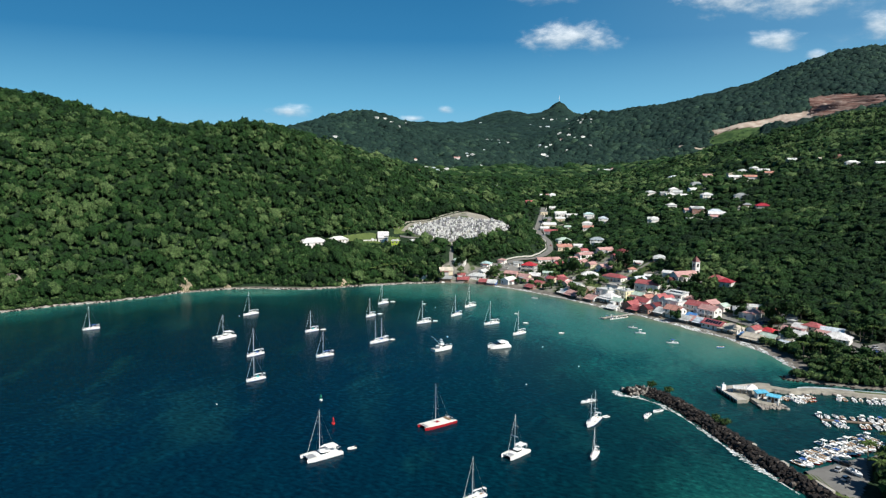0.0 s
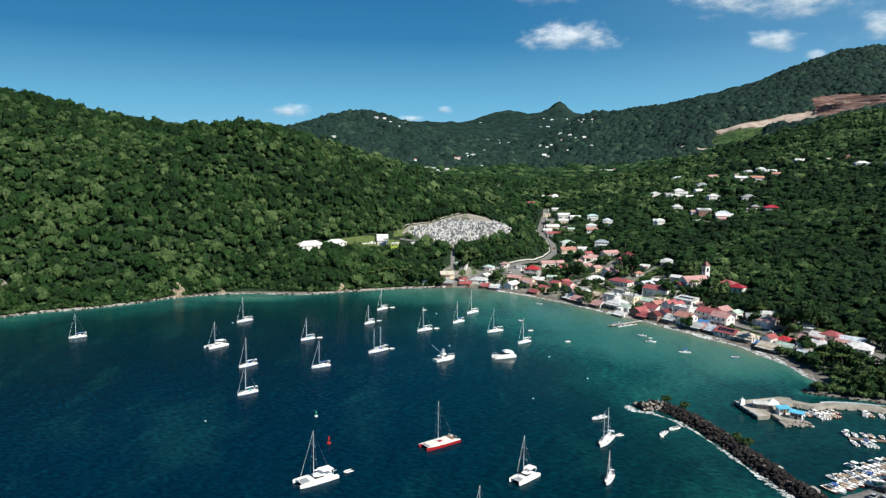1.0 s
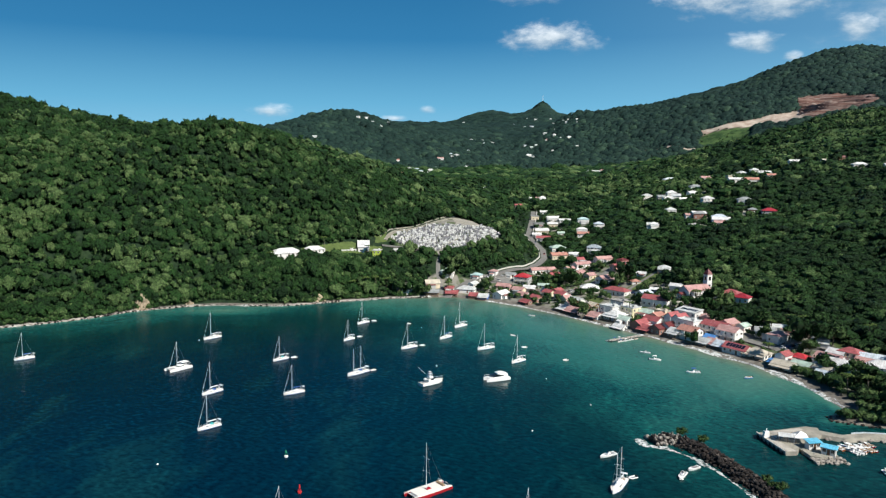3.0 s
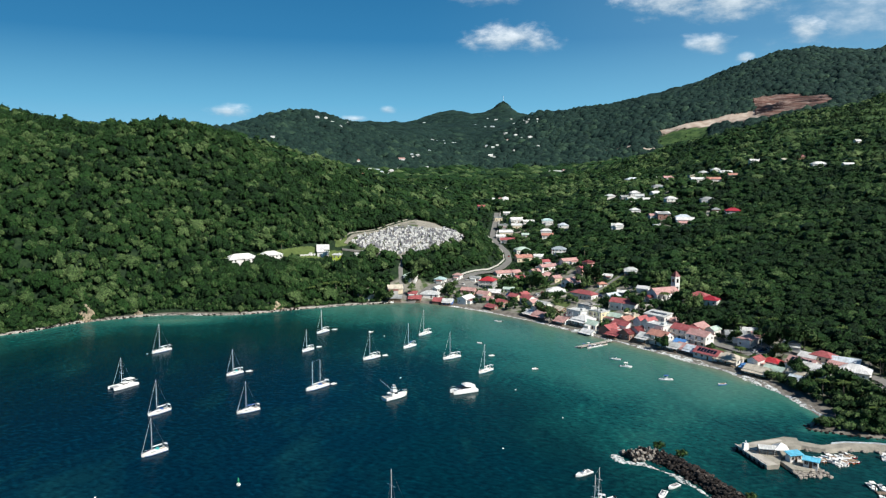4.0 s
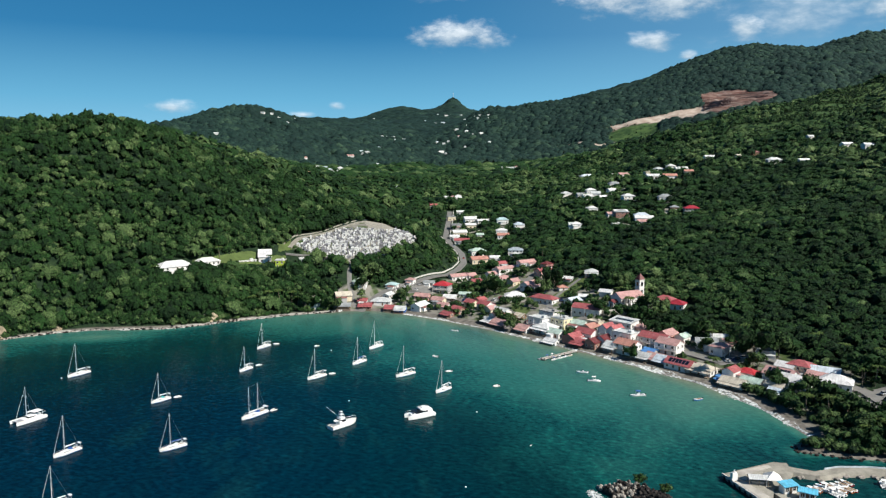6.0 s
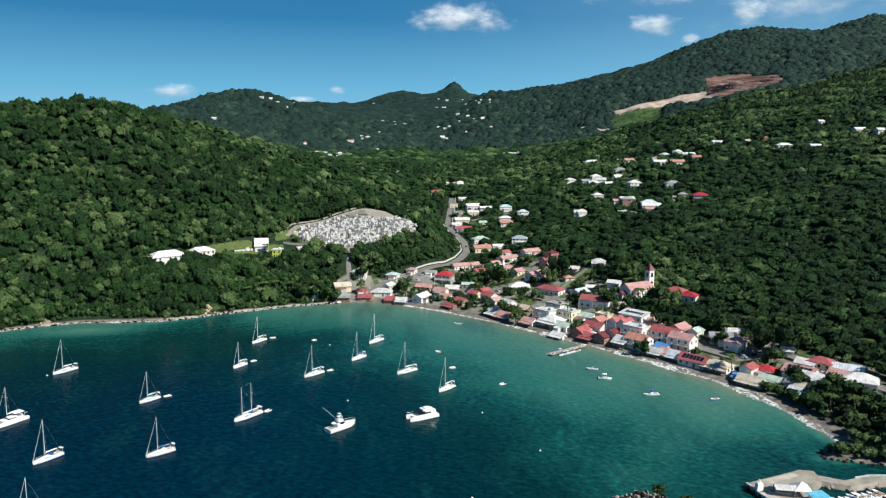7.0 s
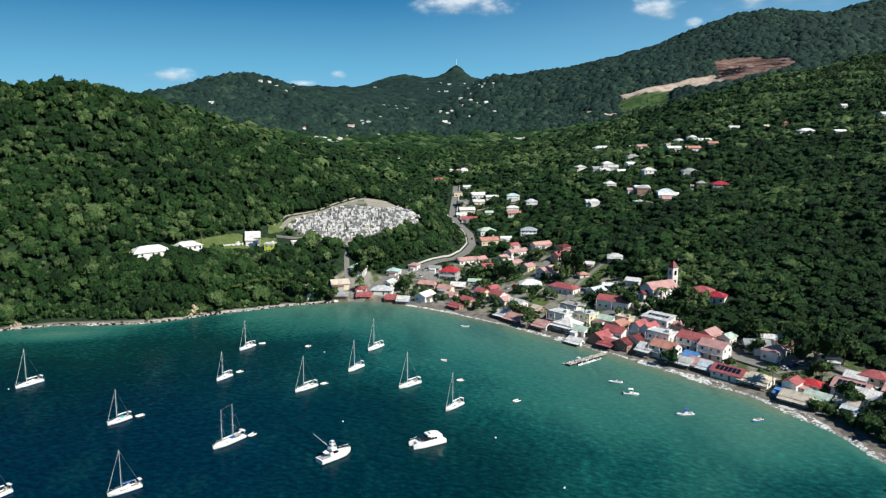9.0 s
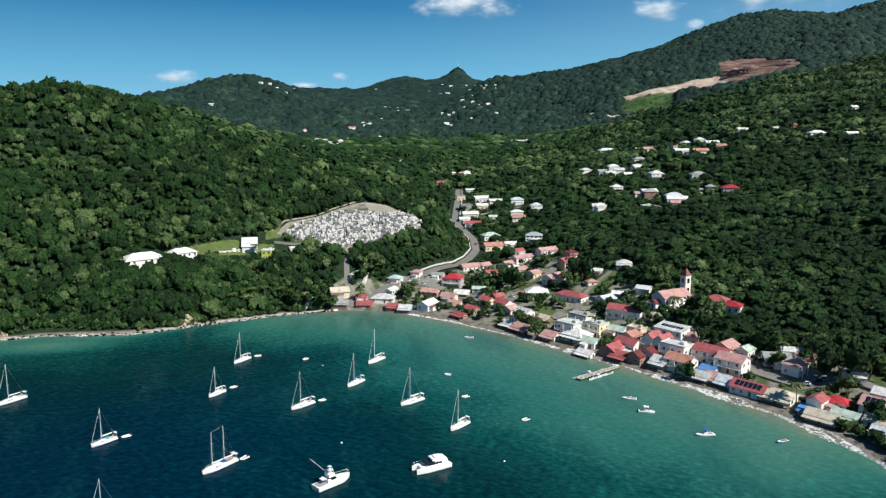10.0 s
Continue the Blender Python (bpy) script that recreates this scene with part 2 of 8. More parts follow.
def make_roof(name, colour):
    """Painted sheet metal: lapped panels with dark seams, sun-bleached patches and rusty runs down the slope."""
    m, g, shader, place = material(name, 0.5, 0.0, 0.4)
    own = g.add("ShaderNodeTexCoord").outputs["Object"]
    axis = g.add("ShaderNodeSeparateXYZ", {0: own})
    chance = g.add("ShaderNodeObjectInfo").outputs["Random"]
    dark = tuple(c * 0.6 for c in colour)
    bleached = tuple(c * 0.7 + 0.2 for c in colour)
    stain = g.noise(place, 0.4, 5.0, 0.6)
    col = g.mix(g.smooth(stain, 0.32, 0.62), (*dark, 1), (*colour, 1))
    col = g.mix(g.math("MULTIPLY", g.smooth(g.noise(place, 0.9, 3.0), 0.52, 0.7), 0.45), col, (*bleached, 1))
    col = g.mix(g.math("MULTIPLY", chance, 0.35), col, (colour[0] * 0.55, colour[1] * 0.55, colour[2] * 0.6, 1))
    runs = g.add("ShaderNodeMapping", {"Vector": own, "Scale": (1.6, 0.18, 0.18)}).outputs[0]
    col = g.mix(g.math("MULTIPLY", g.smooth(g.noise(runs, 1.0, 4.0, 0.65), 0.55, 0.72), 0.5), col, (colour[0] * 0.45, colour[1] * 0.36, colour[2] * 0.32, 1))
    lap = g.math("FRACT", g.math("MULTIPLY", axis.outputs[0], 0.9))
    seam = g.math("LESS_THAN", lap, 0.14)
    col = g.mix(g.math("MULTIPLY", seam, 0.38), col, (colour[0] * 0.35, colour[1] * 0.35, colour[2] * 0.35, 1))
    g.put(shader.inputs["Base Color"], col)
    rib = g.math("SINE", g.math("MULTIPLY", axis.outputs[0], 26.0))
    bump(g, shader, g.math("ADD", g.math("MULTIPLY", rib, 0.3), g.math("MULTIPLY", g.noise(place, 2.5, 4.0), 0.6)), 0.5, 0.06)
    return m


WATER = make_water()
GROUND = make_ground()
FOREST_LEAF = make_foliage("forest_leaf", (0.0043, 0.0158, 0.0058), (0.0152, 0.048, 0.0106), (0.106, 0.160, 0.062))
# dark blue-green of distance haze, painted into the leaves of the far hills
HAZED_FOREST = make_foliage("hazed_forest_leaf", (0.0055, 0.0180, 0.0165), (0.0118, 0.0325, 0.0265), (0.034, 0.068, 0.044), 0.8, 0.5)
ROOFS = {k: make_roof("roof_" + k, c) for k, c in {
    "red": (0.42, 0.115, 0.115), "bright": (0.50, 0.035, 0.045), "crimson": (0.36, 0.025, 0.04), "maroon": (0.17, 0.03, 0.03),
    "orange": (0.54, 0.26, 0.20), "salmon": (0.57, 0.33, 0.30), "pink": (0.52, 0.32, 0.29), "rust": (0.32, 0.15, 0.13),
    "white": (0.80, 0.80, 0.78), "pale": (0.66, 0.68, 0.66), "cream": (0.62, 0.56, 0.45), "grey": (0.33, 0.35, 0.35),
    "steel": (0.36, 0.42, 0.46), "ice": (0.62, 0.70, 0.76), "mint": (0.52, 0.66, 0.56), "aqua": (0.48, 0.66, 0.66), "azure": (0.13, 0.52, 0.74),
    "blue": (0.10, 0.30, 0.66), "concrete": (0.42, 0.41, 0.38)}.items()}
WALLS = {k: plain("wall_" + k, c, 0.85, 0.0, 0.22, 0.5, 0.3, 0.02, 0.2) for k, c in {
    "white": (0.80, 0.78, 0.74), "cream": (0.72, 0.62, 0.45), "pink": (0.70, 0.42, 0.36), "grey": (0.42, 0.42, 0.41), "rust": (0.34, 0.19, 0.15),
    "brown": (0.24, 0.16, 0.10), "blue": (0.08, 0.20, 0.55), "yellow": (0.70, 0.64, 0.42), "dark": (0.10, 0.09, 0.10), "sky": (0.55, 0.68, 0.84),
    "lime": (0.48, 0.62, 0.08)}.items()}
GLASS = plain("dark_glass", (0.012, 0.016, 0.02), 0.12, 0.0, 0.3, 2.0, 0.6, 0.0)
FRAME = plain("window_paint", (0.70, 0.69, 0.66), 0.6)
SHUTTER = plain("door_wood", (0.16, 0.09, 0.05), 0.7)
TIMBER = plain("weathered_timber", (0.20, 0.15, 0.11), 0.85, 0.0, 0.4, 1.2)
SOLAR = plain("solar_glass", (0.012, 0.018, 0.035), 0.15, 0.0, 0.3, 1.0, 0.6, 0.0)
GELCOAT = plain("white_gelcoat", (0.84, 0.84, 0.82), 0.25, 0.0, 0.06, 0.6, 0.5, 0.0)
RED_GEL = plain("red_gelcoat", (0.34, 0.018, 0.025), 0.25, 0.0, 0.15, 0.6, 0.5, 0.0)
DECK = plain("deck_cream", (0.74, 0.72, 0.66), 0.6, 0.0, 0.12, 1.5)
TEAK = plain("teak", (0.32, 0.21, 0.12), 0.75, 0.0, 0.3, 1.5)
ALLOY = plain("mast_alloy", (0.80, 0.81, 0.82), 0.4, 0.1, 0.1, 1.0, 0.5, 0.0)
WIRE = plain("rigging_wire", (0.35, 0.36, 0.37), 0.4, 0.6, 0.1, 1.0, 0.5, 0.0)
SAIL = plain("furled_sail", (0.82, 0.82, 0.80), 0.85, 0.0, 0.12, 2.0)
CANVAS_BLUE = plain("blue_canvas", (0.03, 0.10, 0.32), 0.85, 0.0, 0.25, 2.0)
CANVAS_TEAL = plain("teal_canvas", (0.06, 0.42, 0.42), 0.85, 0.0, 0.25, 2.0)
CANVAS_WHITE = plain("white_canvas", (0.80, 0.79, 0.76), 0.85, 0.0, 0.12, 1.0)
RUBBER = plain("grey_rubber", (0.30, 0.31, 0.32), 0.7, 0.0, 0.2, 2.0)
BLACK = plain("black_rubber", (0.02, 0.02, 0.02), 0.8, 0.0, 0.2, 2.0)
BUOY_RED = plain("buoy_red", (0.55, 0.03, 0.03), 0.5)
BUOY_GREEN = plain("buoy_green", (0.03, 0.30, 0.16), 0.5)
CONCRETE = plain("quay_concrete", (0.46, 0.43, 0.38), 0.9, 0.0, 0.35, 0.25, 0.3, 0.04)
ASPHALT = plain("asphalt", (0.19, 0.186, 0.175), 0.92, 0.0, 0.3, 0.3, 0.3, 0.02)
QUAY_TOP = plain("worn_concrete", (0.33, 0.31, 0.26), 0.9, 0.0, 0.45, 0.35, 0.3, 0.04)
KERB = plain("pale_kerb", (0.55, 0.53, 0.49), 0.9)
LAWN = plain("mown_lawn", (0.095, 0.135, 0.042), 0.95, 0.0, 0.35, 0.15, 0.2, 0.1)


def make_basalt():
    """Dark boulders, each its own shade; brown and pale tones imitate sunlit tops."""
    m, g, shader, place = material("black_basalt", 0.8, 0.0, 0.35)
    one = g.math("FRACT", g.math("ADD", g.add("ShaderNodeNewGeometry").outputs["Random Per Island"], g.add("ShaderNodeObjectInfo").outputs["Random"]))
    col = g.ramp(one, [(0.0, (0.006, 0.005, 0.005)), (0.65, (0.011, 0.009, 0.0085)), (0.86, (0.030, 0.021, 0.017)), (1.0, (0.13, 0.11, 0.095))])
    g.put(shader.inputs["Base Color"], g.mix(g.smooth(g.noise(place, 1.3, 5.0), 0.4, 0.7), col, (0.014, 0.011, 0.010, 1)))
    bump(g, shader, g.noise(place, 2.5, 4.0), 0.6, 0.2)
    return m


BASALT = make_basalt()
PALE_ROCK = plain("pale_boulder", (0.34, 0.31, 0.27), 0.9, 0.0, 0.4, 0.6, 0.3, 0.15, 0.5)
CLIFF = plain("cliff_rock", (0.42, 0.34, 0.24), 0.95, 0.0, 0.55, 0.12, 0.2, 0.8)
GREY_CLIFF = plain("grey_cliff_rock", (0.23, 0.21, 0.18), 0.95, 0.0, 0.55, 0.15, 0.2, 0.8)
SHINGLE = plain("pale_shingle", (0.42, 0.40, 0.36), 0.95, 0.0, 0.55, 0.8, 0.3, 0.15)


def make_foam():
    """Broken lather: white where it is thick, with holes down to the water."""
    m, g, shader, place = material("sea_foam", 0.85, 0.0, 0.2)
    shader.inputs["Base Color"].default_value = (0.78, 0.81, 0.80, 1)
    lace = g.math("ADD", g.math("MULTIPLY", g.noise(place, 0.9, 5.0, 0.65), 0.6), g.math("MULTIPLY", g.noise(place, 0.16, 3.0), 0.4))
    g.put(shader.inputs["Alpha"], g.math("MULTIPLY", g.smooth(lace, 0.40, 0.60), 0.85))
    bump(g, shader, lace, 0.5, 0.2)
    return m


def make_clay():
    """Raw red earth with pale level benches and dusty runs."""
    m, g, shader, place = material("quarry_clay", 0.95, 0.0, 0.2)
    up = g.math("ABSOLUTE", g.add("ShaderNodeSeparateXYZ", {0: g.add("ShaderNodeNewGeometry").outputs["Normal"]}).outputs[2])
    red = g.ramp(g.noise(g.add("ShaderNodeMapping", {"Vector": place, "Scale": (0.02, 0.02, 0.2)}).outputs[0], 1.0, 5.0, 0.65),
                 [(0.35, (0.060, 0.034, 0.028)), (0.5, (0.125, 0.066, 0.055)), (0.65, (0.21, 0.155, 0.13))])
    pale = g.mix(g.smooth(g.noise(place, 0.03, 5.0), 0.4, 0.65), (0.30, 0.245, 0.21, 1), (0.14, 0.085, 0.070, 1))
    g.put(shader.inputs["Base Color"], g.mix(g.smooth(up, 0.8, 0.97), red, pale))
    bump(g, shader, g.noise(place, 0.2, 6.0, 0.65), 0.7, 2.5)
    return m


QUARRY_CLAY = make_clay()
FOAM = make_foam()
TOMB = plain("tomb_tile", (0.74, 0.74, 0.72), 0.6, 0.0, 0.6, 0.5)
BARK = plain("bark", (0.16, 0.13, 0.10), 0.95, 0.0, 0.4, 1.5)
PALM_LEAF = make_foliage("palm_leaf", (0.03, 0.055, 0.014), (0.06, 0.10, 0.025), (0.14, 0.16, 0.05))
CAR_PAINTS = [plain("car_paint_" + n, c, 0.25, 0.2, 0.1, 1.0, 0.5, 0.0) for n, c in (
    ("white", (0.75, 0.75, 0.75)), ("silver", (0.45, 0.46, 0.48)), ("red", (0.35, 0.02, 0.02)), ("blue", (0.04, 0.09, 0.25)), ("dark", (0.03, 0.03, 0.035)))]
HULLS = [GELCOAT, GELCOAT, GELCOAT, RED_GEL, plain("orange_gelcoat", (0.55, 0.16, 0.05), 0.35, 0.0, 0.15), plain("blue_gelcoat", (0.06, 0.18, 0.45), 0.35, 0.0, 0.15),
         GELCOAT, plain("cream_gelcoat", (0.70, 0.62, 0.46), 0.35, 0.0, 0.15)]


# ---- terrain: crest, slope and valley lines in metres, spread smoothly between ----
SHORE = [(-1500, 250), (-700, 340), (-420, 425), (-330, 455), (-292, 480), (-268, 501), (-240, 516), (-220, 532), (-205, 549), (-188, 560),
         (-172, 568), (-150, 574), (-128, 572), (-108, 571), (-92, 574.5), (-76, 582), (-60, 588.5), (-42, 595.5), (-20, 601.5), (3, 606.5),
         (20, 608), (36, 598.5), (52, 584.5), (67, 570.5), (92, 541), (113, 511), (133, 481.5), (147, 459.5), (159, 437.5), (168, 422),
         (173, 408), (176.5, 392), (178.5, 377), (179, 362), (179, 352), (177.5, 345), (166, 343.5), (166, 339.5), (176, 335),
         (190, 328), (204, 324), (262, 318), (268, 306), (262, 292), (232, 276), (196, 262), (160, 251), (136, 241), (121, 234),
         (121, 220), (130, 190), (160, 120), (260, 0), (400, -300)]
HEADLAND, TOWN_BEACH, EAST_BEACH = SHORE[3:20], SHORE[21:26], SHORE[25:35]
LAND = SHORE + [(3600, -300), (3600, 5200), (-3600, 5200), (-3600, 250)]

LEFT_CREST = [
    [(-640, 820, 189), (-450, 760, 160), (-377, 758, 142), (-337, 758, 137), (-288, 762, 123), (-216, 752, 127),
     (-187, 752, 127), (-150, 790, 119), (-100, 880, 107), (-60, 950, 93), (0, 1000, 72), (45, 1010, 60), (85, 985, 45)],
    [(-560, 640, 130), (-344, 640, 112), (-312, 614, 84), (-249, 585, 52)],
]
LEFT_SPURS = [
    [(-227, 657, 84), (-164, 694, 70), (-89, 690, 68)],
    [(-182, 616, 48), (-109, 640, 46), (-60, 690, 52)],
    [(-150, 604, 29), (-113, 612, 31), (-80, 634, 31), (-45, 655, 30), (7, 653, 24)],
    [(-240, 556, 18), (-200, 571, 18), (-150, 588, 19), (-90, 600, 18), (-40, 615, 14)],
    [(-28, 740, 44), (24, 770, 48), (60, 740, 40), (64, 700, 30), (30, 670, 22)],
    [(-600, 1150, 120), (-300, 1120, 84), (-120, 1150, 72), (0, 1200, 58)],
    [(-400, 1500, 84), (-200, 1400, 70), (-60, 1400, 68)],
]
LEFT_HILL = LEFT_CREST + LEFT_SPURS
VALLEY = [
    [(-10, 617, 4), (40, 622, 2.5), (82, 645, 3.5), (120, 600, 4), (139, 622, 6), (160, 562, 6), (186, 500, 6), (205, 440, 4),
     (220, 400, 3), (240, 350, 3)],
    [(90, 690, 6), (110, 720, 9), (128, 760, 14), (112, 800, 20), (106, 860, 27), (108, 935, 36), (112, 1050, 46), (112, 1300, 62),
     (40, 1620, 72), (-60, 1500, 74)],
    [(150, 180, 4), (220, 220, 4), (300, 260, 5), (300, 330, 5), (420, 300, 18)],
]
NEAR_SLOPE = [
    [(172, 541, 11), (190, 545, 12), (197, 654, 23), (192, 705, 26), (199, 742, 32)],
    [(240, 452, 11), (250, 529, 22), (290, 646, 40), (321, 737, 49), (307, 844, 61), (295, 945, 72)],
    [(260, 400, 12), (313, 535, 32), (382, 603, 60), (380, 714, 67), (450, 802, 86), (462, 928, 98)],
]
UPPER_SLOPE = [
    [(400, 440, 48), (466, 735, 88), (560, 560, 104), (720, 700, 150), (900, 900, 200)],
    [(160, 850, 36), (203, 977, 44), (338, 1329, 78), (369, 2008, 96)],
    [(479, 1250, 112), (527, 1250, 126), (625, 1250, 159), (723, 1250, 187), (824, 1250, 206), (900, 1250, 222), (1200, 1150, 290)],
    [(520, 1480, 104), (700, 1500, 128), (900, 1550, 170)],
]
RIGHT_SLOPE = NEAR_SLOPE + UPPER_SLOPE
NEAR_RIDGE = [
    [(625, 1773, 104), (730, 1760, 150), (841, 1735, 198), (950, 1760, 214), (1070, 1800, 236), (1250, 1850, 262)],
]
HIGH_RIDGE = [
    [(450, 2500, 240), (509, 2500, 257), (700, 2500, 273), (813, 2500, 293), (963, 2500, 317), (1065, 2500, 355), (1167, 2500, 405),
     (1297, 2500, 451), (1390, 2500, 473), (1447, 2500, 477), (1571, 2500, 464), (1678, 2500, 469), (1760, 2500, 503), (1860, 2500, 533), (1940, 2500, 542), (2400, 2500, 600)],
]
BACK_VALLEY = [
    [(-100, 3750, 235), (160, 3900, 250), (400, 3800, 270), (800, 3800, 275), (1150, 3800, 290)],
    [(150, 4250, 285), (300, 4290, 335), (450, 4290, 352),
     (585, 4290, 335), (700, 4310, 370), (790, 4290, 335), (1000, 4290, 320)],
]
FAR_HILLS = [
    [(-900, 2400, 150), (-508, 2400, 179), (-407, 2400, 221), (-320, 2400, 239), (-241, 2400, 246), (-169, 2400, 231), (-114, 2400, 208)],
    [(-120, 3200, 250), (-55, 3200, 250), (60, 3200, 250), (130, 3200, 240)],
    [(80, 2100, 120), (431, 2531, 176), (185, 2792, 164), (500, 3200, 230)],
]
PEAK = [
    [(100, 4450, 312), (179, 4450, 319), (297, 4450, 367), (399, 4450, 388), (568, 4450, 357), (640, 4450, 388), (672, 4450, 424), (702, 4450, 440),
     (732, 4450, 422), (764, 4450, 385), (806, 4450, 352), (907, 4450, 366), (1300, 4450, 375)],
]
RIM = [
    [(-2600, 3000, 170), (-1500, 1500, 180), (-900, 1000, 190)],
    [(2800, 2600, 600), (2600, 1300, 480), (1700, 600, 330), (2600, 5000, 450), (700, 5000, 300), (-2600, 5000, 250), (-300, 4600, 240)],
]
FAR = NEAR_RIDGE + HIGH_RIDGE + BACK_VALLEY + FAR_HILLS + PEAK + RIM


def spread(lines, step):
    """Points every so often along open lines of any dimension."""
    out = []
    for line in lines:
        for a, b in zip(line, line[1:]):
            a, b = np.array(a, float), np.array(b, float)
            n = max(1, int(np.linalg.norm((b - a)[:2]) / step))
            out += [a + (b - a) * k / n for k in range(n)]
        out.append(np.array(line[-1], float))
    return np.array(out)


def shore_distance(x, y):
    """Metres inland of the shore, negative at sea."""
    best, inside = np.full(x.shape, 1e18), np.zeros(x.shape, bool)
    for (ax, ay), (bx, by) in zip(LAND, LAND[1:] + LAND[:1]):
        dx, dy = bx - ax, by - ay
        k = np.clip(((x - ax) * dx + (y - ay) * dy) / (dx * dx + dy * dy), 0, 1)
        best = np.minimum(best, (x - ax - k * dx) ** 2 + (y - ay - k * dy) ** 2)
        if ay != by:
            inside ^= ((ay > y) != (by > y)) & (x < dx * (y - ay) / (by - ay) + ax)
    return np.where(inside, 1, -1) * np.sqrt(best)


KNOTS = np.vstack([
    spread(LEFT_HILL, 60), spread(VALLEY, 60), spread(RIGHT_SLOPE, 70), spread(FAR, 150),
    np.column_stack([spread([SHORE[1:-1]], 25), np.full(len(spread([SHORE[1:-1]], 25)), 0.6)])])
_gap = np.hypot(KNOTS[:, None, 0] - KNOTS[None, :, 0], KNOTS[:, None, 1] - KNOTS[None, :, 1])
_n = len(KNOTS)
_a = np.block([[-_gap + np.eye(_n) * 4.0, np.ones((_n, 1))], [np.ones((1, _n)), np.zeros((1, 1))]])
WEIGHTS = np.linalg.solve(_a, np.append(KNOTS[:, 2], 0.0))


def land_height(x, y):
    """Height of the bare ground at x, y (arrays), in metres over the sea."""
    x, y = np.atleast_1d(np.asarray(x, float)), np.atleast_1d(np.asarray(y, float))
    h = np.full(x.shape, WEIGHTS[-1])
    for (kx, ky, _), w in zip(KNOTS, WEIGHTS):
        h -= w * np.hypot(x - kx, y - ky)
    sd = shore_distance(x, y)
    far = np.clip((y - 900) / 1500, 0, 1)
    swell = np.sin(x / 47 + 1.3 * np.sin(y / 71)) * np.cos(y / 53 + x / 160) + 0.5 * np.sin(x / 21 - y / 29)
    h = h + swell * np.clip((h - 20) / 60, 0, 1) * (2.0 + 4.0 * far * np.clip((2330 - y) / 300, 0.1, 1))
    rib = np.sin((x * 0.95 + y * 0.3) / 24 + 2.2 * np.sin(y / 95 + 1) + 1.4 * np.sin(x / 83)) * (0.6 + 0.4 * np.sin(x / 61 + y / 47))
    wide = np.sin(x / 140 + 1.7 * np.sin(y / 190)) * np.cos(y / 120 - x / 310)
    h = h + np.clip((h - 45) / 70, 0, 1) * (rib * (3.2 + 5 * far) + wide * (2 + 16 * far)) * np.clip((2330 - y) / 400, 0.06, 1) * np.clip((y - 560) / 60, 0, 1)
    h = np.where(x < 0, h * np.clip(sd / 11, 0.12, 1), h)
    low = np.clip(0.12 * sd + 0.15, 0, 1.6)
    return np.where(sd > 0, np.maximum(h, low), np.maximum(-14, 0.22 * sd - 0.1))


def ground(x, y):
    return float(land_height([x], [y])[0])
# ---- end of terrain ----


# ---- land and sea ----
def link_mesh(name, verts, faces, mat, parent=None, smooth=False):
    me = bpy.data.meshes.new(name)
    me.from_pydata(verts, [], faces)
    if mat:
        me.materials.append(mat)
    if smooth:
        me.polygons.foreach_set("use_smooth", [True] * len(me.polygons))
    me.update()
    ob = new(name, me)
    if parent:
        ob.parent = parent
    return ob


def steps(parts):
    """Grid lines: (from, to, spacing) stretches one after the other."""
    out = []
    for a, b, s in parts:
        out += list(np.linspace(a, b, max(1, round((b - a) / s)), endpoint=False))
    return np.array(out + [parts[-1][1]])


def sheet(name, xs, ys, height, mat, fields):
    gx, gy = np.meshgrid(xs, ys)
    z = height(gx.ravel(), gy.ravel())
    verts = np.column_stack([gx.ravel(), gy.ravel(), z])
    nx, ny = len(xs), len(ys)
    i = (np.arange(ny - 1)[:, None] * nx + np.arange(nx - 1)[None, :]).ravel()
    faces = np.column_stack([i, i + 1, i + nx + 1, i + nx])
    ob = link_mesh(name, verts.tolist(), faces.tolist(), mat, smooth=True)
    for key, f in fields.items():
        a = ob.data.attributes.new(key, "FLOAT", "POINT")
        a.data.foreach_set("value", f(gx.ravel(), gy.ravel()).astype(np.float32))
    return ob


def inside(poly, x, y):
    x, y = np.atleast_1d(np.asarray(x, float)), np.atleast_1d(np.asarray(y, float))
    hit = np.zeros(x.shape, bool)
    for (ax, ay), (bx, by) in zip(poly, poly[1:] + poly[:1]):
        if ay != by:
            hit ^= ((ay > y) != (by > y)) & (x < (bx - ax) * (y - ay) / (by - ay) + ax)
    return hit


def near_line(line, x, y):
    """Distance in plan from a line of corners."""
    x, y = np.atleast_1d(np.asarray(x, float)), np.atleast_1d(np.asarray(y, float))
    best = np.full(x.shape, 1e18)
    for (ax, ay), (bx, by) in zip(line, line[1:]):
        dx, dy = bx - ax, by - ay
        k = np.clip(((x - ax) * dx + (y - ay) * dy) / (dx * dx + dy * dy), 0, 1)
        best = np.minimum(best, (x - ax - k * dx) ** 2 + (y - ay - k * dy) ** 2)
    return np.sqrt(best)


TOWN = [(-28, 600), (-22, 625), (20, 640), (48, 636), (70, 655), (92, 690), (118, 700), (150, 690), (170, 668), (160, 620), (182, 596),
        (178, 560), (200, 560), (212, 535), (188, 524), (188, 498), (200, 470), (222, 452), (228, 425), (240, 400), (224, 380), (198, 368), (176, 380)]
CEMETERY = [(-36, 682), (-27, 699), (-12, 723), (5, 745), (24, 765), (47, 788), (58, 762), (74, 743), (63, 713), (46, 690), (30, 677), (10, 666), (-6, 664), (-24, 668)]
TERRACE = [(-126, 604), (-127, 609), (-100, 627), (-63, 656), (-40, 674), (-16, 664), (-34, 640), (-70, 630), (-96, 612)]
